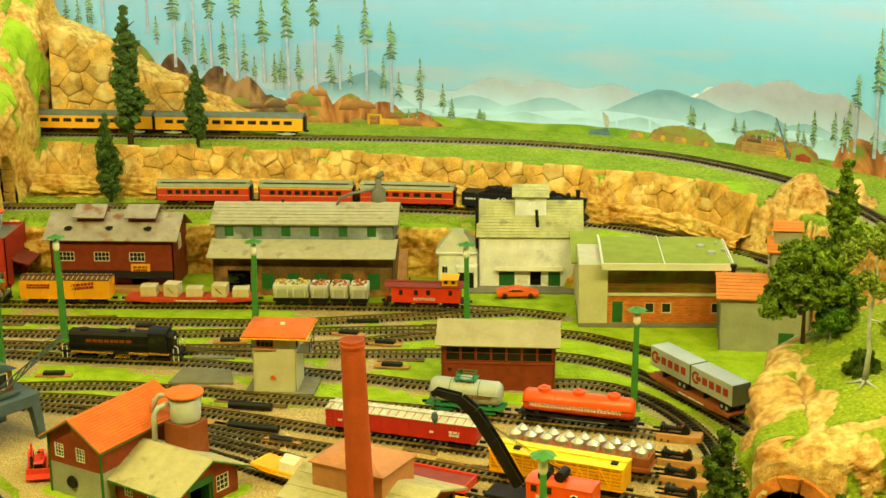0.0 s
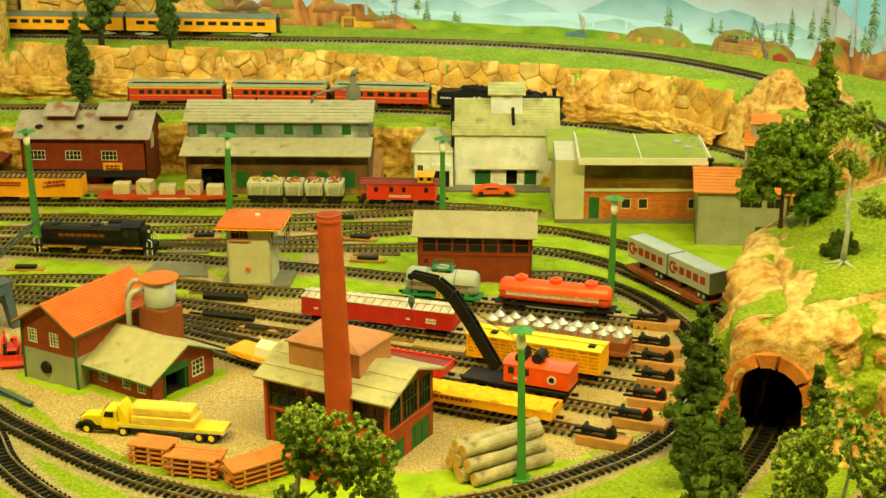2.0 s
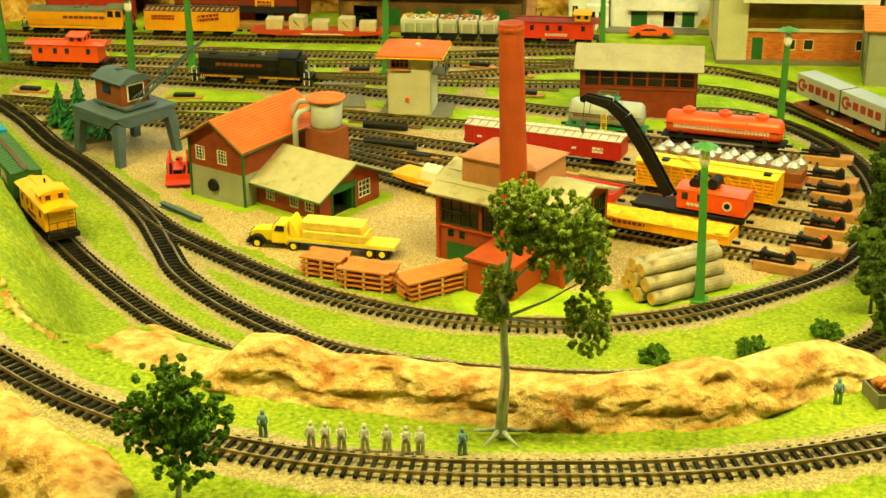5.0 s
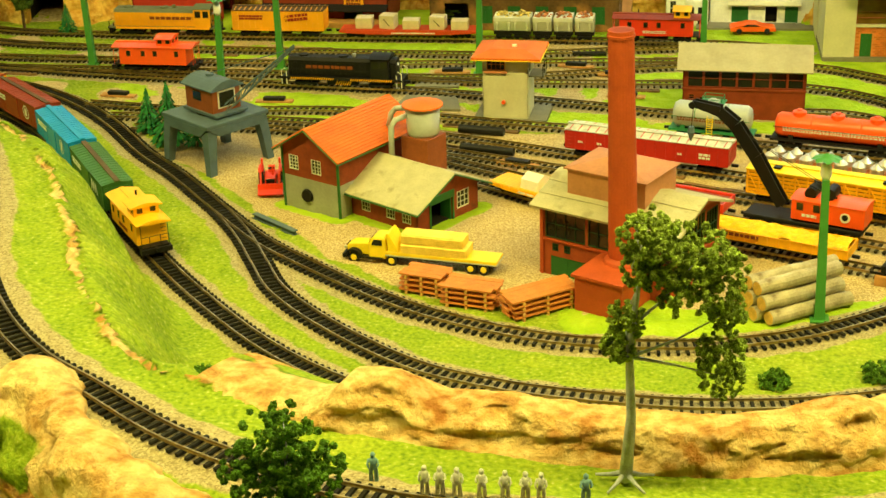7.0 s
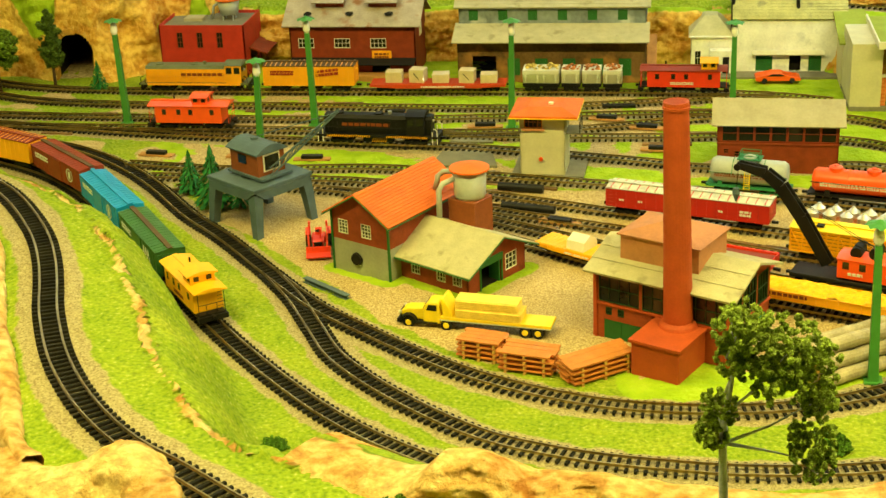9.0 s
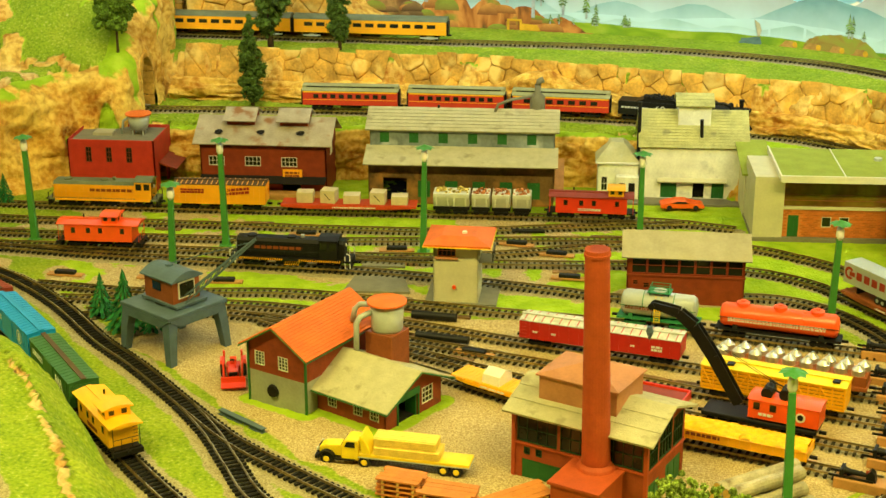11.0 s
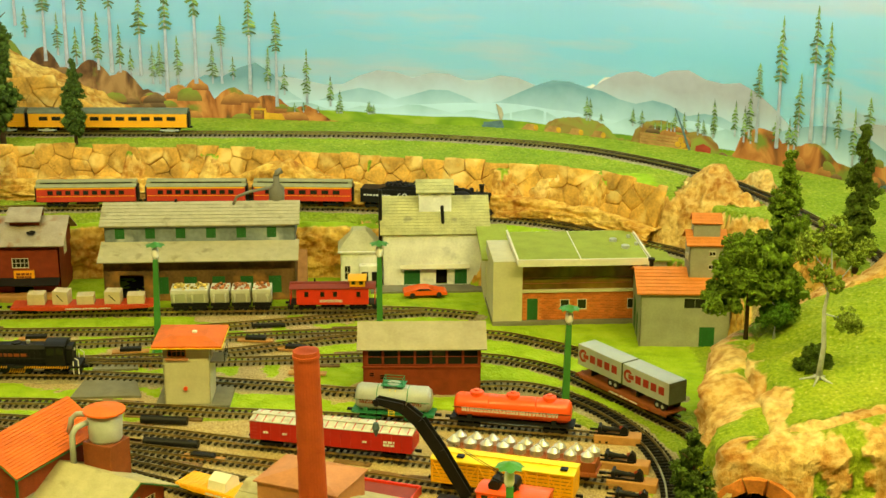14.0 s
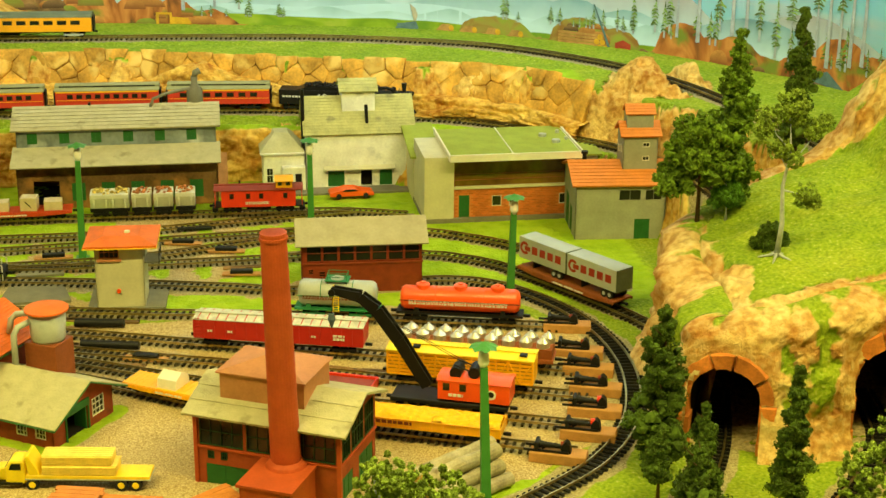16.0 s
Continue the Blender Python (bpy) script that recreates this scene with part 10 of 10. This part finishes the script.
for i, (x, y, z, r) in enumerate(((-0.044, 1.277, 0, 0.015), (0.046, 1.298, 0, 0.017), (0.117, 1.345, 0, 0.016), (-0.552, 1.236, 0, 0.013), (-0.488, 1.218, 0, 0.013), (-0.118, 1.165, 0.045, 0.020), (0.205, 1.30, 0.0, 0.02), (0.27, 1.09, 0.1, 0.02))):
    bush(x, y, max(ground_z(x, y) - 0.002, 0), r, 40 + i)


def yard_lamp(x, y, lx, ly, h):
    """A green post with a scalloped shade over a clear bulb; lx, ly: how far its head leans."""
    t = thing("yard_lamp", x, y, 0, 0, "green plastic yard lamp with a scalloped shade and clear bulb", "lamp", "yard lamps")
    top = Vector((lx, ly, h))
    bm = bmesh.new()
    v = []
    for f, r in ((0, 0.0052), (0.10, 0.0046), (0.90, 0.0034)):
        c = top * f
        v.append([bm.verts.new((c.x + a * r, c.y + b * r, c.z)) for a, b in ((-1, -1), (1, -1), (1, 1), (-1, 1))])
    for a, b in zip(v, v[1:]):
        for i in range(4):
            bm.faces.new((a[i], a[(i + 1) % 4], b[(i + 1) % 4], b[i]))
    bm.faces.new(v[0][::-1])
    bm.faces.new(v[-1])
    part("post", bm, "lamp_green", t)
    part("foot", box(-0.009, -0.009, 0, 0.009, 0.009, 0.0015), "lamp_green", t)
    c = top
    part("bulb", tube([c + Vector((0, 0, -0.0165)), c + Vector((0, 0, -0.011)), c + Vector((0, 0, -0.003)), c + Vector((0, 0, 0.005))], [0.0030, 0.0054, 0.0050, 0.0026], 14), "bulb", t, smooth=True)
    bm = bmesh.new()
    n = 16
    low, mid = [], []
    for i in range(n):
        a = 6.283 * i / n
        rr = 0.0135 * (1 + 0.10 * math.cos(a * 8))
        low.append(bm.verts.new(c + Vector((rr * math.cos(a), rr * math.sin(a), 0.0050 - 0.0008 * math.cos(a * 8)))))
        mid.append(bm.verts.new(c + Vector((0.006 * math.cos(a), 0.006 * math.sin(a), 0.0075))))
    tip = bm.verts.new(c + Vector((0, 0, 0.0105)))
    und = bm.verts.new(c + Vector((0, 0, 0.0060)))
    for i in range(n):
        j = (i + 1) % n
        bm.faces.new((low[i], low[j], mid[j], mid[i]))
        bm.faces.new((mid[i], mid[j], tip))
        bm.faces.new((low[j], low[i], und))
    part("shade", bm, "lamp_green", t)


def edge_strip():
    """Row of grey blocks along the outer edge of the layout."""
    t = thing("layout_edge", 0, 0, 0, 0, "grey block edging along the outer rim of the layout", "edging", "", "structure")
    p = smooth_path([(-1.02, 1.60, 0.075), (-0.905, 1.418, 0.075), (-0.862, 1.324, 0.075), (-0.819, 1.229, 0.075), (-0.771, 1.125, 0.075), (-0.736, 1.052, 0.075), (-0.699, 0.996, 0.075), (-0.678, 0.968, 0.075), (-0.64, 0.925, 0.075)], 0.016)
    rng = random.Random(3)
    for a, b in zip(p, p[1:]):
        d = b - a
        o = part("edge_block", box(-0.0075, -0.011, -0.10, 0.0075, 0.011, 0.008 + rng.uniform(-0.001, 0.001)), "edge_grey", t, bevel=0.0008)
        o.matrix_local = pose(*((a + b) / 2), 0, 0, math.degrees(math.atan2(d[1], d[0])))


M["edge_grey"] = per_piece(mat("grey_green_block", (0.30, 0.34, 0.20), 0.8, var=0.15, scale=60), 0.12)
edge_strip()
for x, y, lx, ly, h in ((-0.733, 2.180, -0.004, 0.006, 0.155), (-0.436, 2.172, 0.002, 0.004, 0.154), (-0.119, 2.212, 0, 0, 0.142), (0.119, 1.935, 0.001, -0.010, 0.139), (0.001, 1.412, -0.002, 0.016, 0.152), (-1.027, 2.182, -0.005, 0.002, 0.153), (-0.764, 1.990, 0.006, -0.008, 0.150)):
    yard_lamp(x, y, lx, ly, h)


def log_pile():
    d = Vector((0.083, 0.058, 0)).normalized()
    side = Vector((-d.y, d.x, 0))
    o = Vector((-0.050, 1.392, 0))
    rng = random.Random(8)
    for lvl, cnt in ((0, 4), (1, 3), (2, 2)):
        for k in range(cnt):
            c = o + side * ((k + lvl * 0.5) * 0.0152) + Vector((0, 0, 0.0075 + lvl * 0.0128))
            t = thing("log", *c, math.degrees(math.atan2(d.y, d.x)), "pale birch log in a stack", "log", "stacked logs")
            ln = 0.098 + rng.uniform(-0.006, 0.006)
            x0 = rng.uniform(-0.004, 0.004)
            pts = [(x0 + ln * i / 6, rng.uniform(-0.0006, 0.0006), rng.uniform(-0.0006, 0.0006)) for i in range(7)]
            part("bark", tube(pts, [0.0073 * rng.uniform(0.95, 1.05) for _ in pts], 14), "log", t, smooth=False)
            part("cut_end", tube([(x0 - 0.0006, 0, 0), (x0 + 0.0002, 0, 0)], 0.0066, 14), "log_end", t)


log_pile()


def lumber_stack(x, y, rz, ln, w, layers, label):
    t = thing("lumber_stack", x, y, 0, rz, label, "lumber stack", "lumber stacks")
    rng = random.Random(int(abs(x) * 999))
    for k in range(layers):
        z = k * 0.0056
        for sx in (-0.36, 0, 0.36):
            part("spacer", box(sx * ln - 0.0013, -w / 2 - 0.0008, z, sx * ln + 0.0013, w / 2 + 0.0008, z + 0.0032), "log_end", t)
        n = 4
        for i in range(n):
            y0 = -w / 2 + w * i / n
            dx, dz = rng.uniform(-0.0022, 0.0022), rng.uniform(0, 0.0004)
            part("plank", box(-ln / 2 + dx, y0 + 0.0002, z + 0.0033 + dz, ln / 2 + dx, y0 + w / n - 0.0002, z + 0.0052 + dz), "plank", t)


lumber_stack(-0.383, 1.440, -14, 0.046, 0.030, 4, "small stack of orange lumber")
lumber_stack(-0.334, 1.415, -12, 0.056, 0.032, 4, "stack of orange lumber planks with spacers")
lumber_stack(-0.266, 1.408, 38, 0.075, 0.032, 4, "long stack of orange lumber planks")


def lumber_truck():
    t = thing("lumber_truck", -0.395, 1.502, 0, 172, "yellow toy truck with a trailer of sawn lumber", "truck")
    w = 0.026
    part("hood", prism([(0.058, 0.008), (0.083, 0.008), (0.0855, 0.012), (0.085, 0.0175), (0.078, 0.0205), (0.058, 0.022)], -0.0075, 0.0075, "y"), "lemon", t, bevel=0.0010)
    part("cab", prism([(0.040, 0.006), (0.060, 0.006), (0.060, 0.0215), (0.056, 0.0290), (0.053, 0.0305), (0.043, 0.0305), (0.040, 0.028)], -0.0112, 0.0112, "y"), "lemon", t, bevel=0.0014)
    part("windscreen", slab([(0.0606, -0.0085, 0.0222), (0.0606, 0.0085, 0.0222), (0.0572, 0.0085, 0.0284), (0.0572, -0.0085, 0.0284)], 0.0004), "glass", t)
    part("grille", box(0.0856, -0.0055, 0.009, 0.0862, 0.0055, 0.0170), "black", t)
    for s in (-1, 1):
        part("side_window", prism([(0.0445, 0.0215), (0.0560, 0.0215), (0.0535, 0.0278), (0.0445, 0.0278)], s * 0.0114 - 0.0003, s * 0.0114 + 0.0003, "y"), "glass", t)
        arch = [(0.076 + 0.0092 * math.cos(math.pi * k / 10), 0.0070 + 0.0088 * math.sin(math.pi * k / 10)) for k in range(11)]
        arch += [(0.076 + 0.0076 * math.cos(math.pi * k / 10), 0.0062 + 0.0076 * math.sin(math.pi * k / 10)) for k in range(10, -1, -1)]
        part("fender", prism(arch, s * 0.0115 - 0.0032, s * 0.0115 + 0.0032, "y"), "black", t)
        part("running_board", box(0.044, s * 0.0115 - 0.002, 0.0065, 0.067, s * 0.0115 + 0.002, 0.0080), "black", t)
        part("headlight", tube([(0.0845, s * 0.0092, 0.0158), (0.0868, s * 0.0092, 0.0158)], 0.0020, 10), "silver", t)
        for x in (0.076, 0.034, -0.052, -0.066):
            wh = part("wheel", tube([(x, s * 0.0085, 0.0062), (x, s * 0.0090, 0.0062), (x, s * 0.0128, 0.0062), (x, s * 0.0132, 0.0062)], [0.0056, 0.0062, 0.0062, 0.0056], 18), "tyre", t)
            part("rim", tube([(x, s * 0.0131, 0.0062), (x, s * 0.0137, 0.0062)], [0.0036, 0.0028], 12), "lemon", wh)
    part("chassis", box(-0.075, -0.006, 0.007, 0.080, 0.006, 0.011), "black", t)
    part("bumper", box(0.086, -0.012, 0.005, 0.089, 0.012, 0.009), "black", t)
    part("trailer_deck", box(-0.080, -w / 2, 0.0125, 0.040, w / 2, 0.0160), "lemon", t, bevel=0.0004)
    part("headboard", prism([(0.026, 0.016), (0.037, 0.016), (0.0395, 0.036), (0.0365, 0.037), (0.033, 0.030), (0.028, 0.022)], -w / 2, w / 2, "y"), "lemon", t, bevel=0.0008)
    part("deck_edge", box(-0.0806, -w / 2 - 0.0004, 0.0116, 0.0404, w / 2 + 0.0004, 0.0126), "trailer_grey", t)
    for lvl, (x0, x1, z0, wid) in enumerate(((-0.048, 0.024, 0.0164, w - 0.001), (-0.044, 0.024, 0.0264, w - 0.004))):
        b = part("lumber_block", box(x0, -wid / 2, z0, x1, wid / 2, z0 + 0.0092), "lumber_pale", t, bevel=0.0012)
        rng = random.Random(81 + lvl)
        for k in range(4):
            for e in range(3):
                a0 = x0 + (x1 - x0) * e / 3 + rng.uniform(0, 0.003)
                a1 = min(x1, x0 + (x1 - x0) * (e + 1) / 3 - rng.uniform(0, 0.002))
                z = z0 + 0.0006 + k * 0.0021
                part("board", box(a0, -wid / 2 - rng.uniform(0.0003, 0.0009), z, a1, wid / 2 + 0.0004, z + 0.0015), "lumber_pale", b)
        for k in range(5):
            y = -wid / 2 + 0.0012 + k * (wid - 0.002) / 5
            part("board", box(x0 - rng.uniform(0, 0.001), y, z0 + 0.0088, x1, y + wid / 5 - 0.0010, z0 + 0.0097), "lumber_pale", b)


lumber_truck()


def tractor():
    t = thing("red_tractor", -0.618, 1.708, 0, -78, "small red loader tractor with big black wheels", "tractor")
    part("hood", box(0.0, -0.0065, 0.008, 0.022, 0.0065, 0.019), "red", t, bevel=0.001)
    part("rear_body", box(-0.016, -0.0085, 0.007, 0.0, 0.0085, 0.016), "red", t, bevel=0.001)
    part("seat", prism([(-0.014, 0.016), (-0.006, 0.016), (-0.008, 0.019), (-0.013, 0.023)], -0.004, 0.004, "y"), "red", t)
    part("grille", box(0.0222, -0.005, 0.009, 0.0232, 0.005, 0.018), "black", t)
    part("exhaust", tube([(0.012, 0.003, 0.019), (0.012, 0.003, 0.031)], 0.0010, 8), "red", t)
    part("steering_wheel", tube([(-0.003, 0, 0.022), (-0.0035, 0, 0.0226)], 0.004, 12), "black", t)
    for s in (-1, 1):
        for x, r, w in ((-0.010, 0.0105, 0.006), (0.016, 0.0068, 0.004)):
            wh = part("wheel", tube([(x, s * 0.0095, r), (x, s * (0.0095 + w), r)], r, 18), "tyre", t)
            part("rim", tube([(x, s * (0.0095 + w), r), (x, s * (0.0100 + w), r)], r * 0.55, 12), "red", wh)
        part("fender", prism([(-0.020, 0.019), (0.0, 0.019), (-0.004, 0.0225), (-0.016, 0.0225)], s * 0.0125 - 0.003, s * 0.0125 + 0.003, "y"), "red", t)
    for s in (-1, 1):
        part("loader_arm", tube([(-0.006, s * 0.0105, 0.015), (0.004, s * 0.0112, 0.030), (0.018, s * 0.0112, 0.026), (0.028, s * 0.0105, 0.010)], 0.0013, 6), "red", t)
        part("loader_post", box(-0.008, s * 0.0105 - 0.0012, 0.014, -0.004, s * 0.0105 + 0.0012, 0.034), "red", t)
    part("bucket", prism([(0.026, 0.004), (0.037, 0.003), (0.038, 0.005), (0.030, 0.008), (0.028, 0.014), (0.026, 0.014)], -0.0145, 0.0145, "y"), "red", t)
    part("drawbar_forks", box(0.022, -0.009, 0.003, 0.034, 0.009, 0.006), "red", t)


tractor()


def car():
    t = thing("car", -0.046, 2.405, 0.0035, 4, "flat orange toy coupe on the depot forecourt", "car")
    body = [(-0.034, 0.003), (0.034, 0.003), (0.035, 0.007), (0.030, 0.0095), (0.014, 0.0105), (0.006, 0.0150), (-0.010, 0.0155), (-0.022, 0.0115), (-0.034, 0.0100), (-0.035, 0.006)]
    part("body", prism(body, -0.0125, 0.0125, "y"), "car_orange", t, bevel=0.0009)
    for s in (-1, 1):
        part("side_window", prism([(-0.017, 0.0112), (0.010, 0.0112), (0.0045, 0.0143), (-0.0095, 0.0147)], s * 0.0126 - 0.0003, s * 0.0126 + 0.0003, "y"), "glass", t)
        for x in (-0.021, 0.021):
            part("wheel", tube([(x, s * 0.0090, 0.0042), (x, s * 0.0129, 0.0042)], 0.0042, 14), "tyre", t)


car()

part("steel_beam", prism([(-0.0035, 0), (0.0035, 0), (0.0035, 0.001), (0.0008, 0.001), (0.0008, 0.005), (0.0035, 0.005), (0.0035, 0.006), (-0.0035, 0.006), (-0.0035, 0.005), (-0.0008, 0.005), (-0.0008, 0.001), (-0.0035, 0.001)], -0.038, 0.038, "x"), "steel_blue")
o = bpy.data.objects["steel_beam"]
o.matrix_world = pose(-0.582, 1.588, 0, 0, 0, -38)
tagged(o, "short blue-grey steel girder lying on the gravel", "girder")


def pipe_stack(x, y, rz, ln, r, label):
    t = part("steel_pipe", tube([(-ln / 2, 0, r), (ln / 2, 0, r)], r, 14), "black", None)
    t.matrix_world = pose(x, y, 0.002, 0, 0, rz)
    tagged(t, label, "pipe", "pipes between the tracks")


pipe_stack(-0.395, 1.908, -8, 0.060, 0.0055, "thick black pipe lying between the tracks")
pipe_stack(-0.378, 1.838, -12, 0.070, 0.0050, "black pipe lying beside the spurs")
pipe_stack(-0.285, 2.268, 2, 0.050, 0.0030, "thin dark pipe beside the yard track")


def switch_machine(x, y, rz, seed):
    t = thing("switch_machine", x, y, 0.002, rz, "brown and black switch motor box beside a turnout", "switch machine", "switch machines")
    part("base", box(-0.026, -0.006, 0, 0.026, 0.006, 0.0022), "wood", t)
    part("motor", box(-0.015, -0.0048, 0.0022, 0.015, 0.0048, 0.0072), "black", t, bevel=0.0008)


for i, (x, y, rz) in enumerate(((-0.80, 2.028, -2), (-0.56, 2.118, 2), (-0.475, 2.17, 4), (-0.70, 2.02, 3), (-0.22, 2.075, -6), (-0.30, 2.21, -8), (-0.93, 2.03, -6), (-0.46, 1.862, -14), (-0.335, 1.80, -16), (-0.24, 2.17, -8), (-0.62, 2.228, 0), (0.010, 1.735, -18), (0.145, 1.76, -18))):
    switch_machine(x, y, rz, i)


def figurine(x, y, z, rz, top, legs, label, pose_k=0):
    """A small toy figure as one plain rounded shape."""
    bm = tube([(-0.0022, 0, 0), (-0.0020, 0, 0.0095), (-0.0008, 0, 0.0105)], [0.0018, 0.0017, 0.0022], 8)
    tube([(0.0022, 0, 0), (0.0020, 0, 0.0095), (0.0008, 0, 0.0105)], [0.0018, 0.0017, 0.0022], 8, bm)
    tube([(0, 0, 0.0095), (0, 0, 0.0130), (0, 0, 0.0175), (0, 0, 0.0190)], [0.0028, 0.0026, 0.0032, 0.0014], 10, bm)
    for s in (-1, 1):
        tube([(s * 0.0032, 0, 0.0172), (s * 0.0044, -0.001, 0.0135), (s * 0.0030, -0.0035, 0.0115 + 0.002 * pose_k)], [0.0011, 0.0010, 0.0008], 6, bm)
    blob(bm, (0, 0, 0.0208), 0.0021, 1.15, 0.02, 2)
    bmesh.ops.scale(bm, vec=(0.82, 0.82, 0.92), verts=bm.verts[:])
    o = part("figurine", bm, top, None, smooth=True)
    o.matrix_world = pose(x, y, z, 0, 0, rz)
    tagged(o, label, "figurine", "toy figures")


for i, x in enumerate((-0.282, -0.272, -0.261, -0.245, -0.230, -0.217, -0.207)):
    figurine(x, 0.884, ground_z(x, 0.884), 15 * (i % 3) - 10, "fig_stripe", 0, "grey-and-white plain toy figure beside the rim track", i % 2)
for x, y, k in ((-0.318, 0.896, 0), (-0.179, 0.886, 1), (0.080, 0.992, 0), (0.147, 1.004, 1)):
    figurine(x, y, ground_z(x, y), 20 * k, "fig_blue", 0, "blue plain toy figure standing on the grass", k)
b = thing("rock_bin", 0.122, 1.004, ground_z(0.122, 1.0), 18, "grey open bin heaped with orange rocks", "bin")
bm = box(-0.020, -0.013, 0, 0.020, 0.013, 0.001)
for q in ((-0.020, -0.013, 0.020, -0.0118), (-0.020, 0.0118, 0.020, 0.013), (-0.020, -0.0118, -0.0188, 0.0118), (0.0188, -0.0118, 0.020, 0.0118)):
    box(q[0], q[1], 0.001, q[2], q[3], 0.011, bm)
part("bin_wall", bm, "asphalt", b)
rng = random.Random(12)
for k in range(16):
    bm = bmesh.new()
    blob(bm, (rng.uniform(-0.014, 0.014), rng.uniform(-0.009, 0.009), 0.009 + rng.uniform(0, 0.005)), rng.uniform(0.003, 0.005), 0.9, 0.25, 1, rng)
    part("rock", bm, "plank", b)


M["timber"] = per_piece(mat("oil_stained_board", (0.20, 0.115, 0.045), 0.8, var=0.3, scale=90, bump=0.3, spots=(0.06, 0.04, 0.02, 0.58)), 0.4)
rng = random.Random(44)
for line in (ROW_2, ROW_3, ROW_4, ROW_5, SPUR_1, SPUR_2, SPUR_3):
    p = smooth_path([(*q, 0) for q in line], 0.01)
    for k in range(6):
        i = rng.randrange(8, len(p) - 8)
        d = p[i + 1] - p[i]
        a = math.atan2(d[1], d[0])
        off = rng.choice((-1, 1)) * rng.uniform(0.020, 0.024)
        x, y = p[i][0] - math.sin(a) * off, p[i][1] + math.cos(a) * off
        if x > 0.05 or x < -1.2:
            continue
        o = part("timber_board", box(-rng.uniform(0.018, 0.034), -0.0045, 0, rng.uniform(0.018, 0.034), 0.0045, 0.003), "timber", None, bevel=0.0005)
        o.matrix_world = pose(x, y, ground_z(x, y) - 0.0005, 0, 0, math.degrees(a) + rng.uniform(-4, 4))
        tagged(o, "oil-stained brown board lying beside a yard track", "board", "boards in the yard")
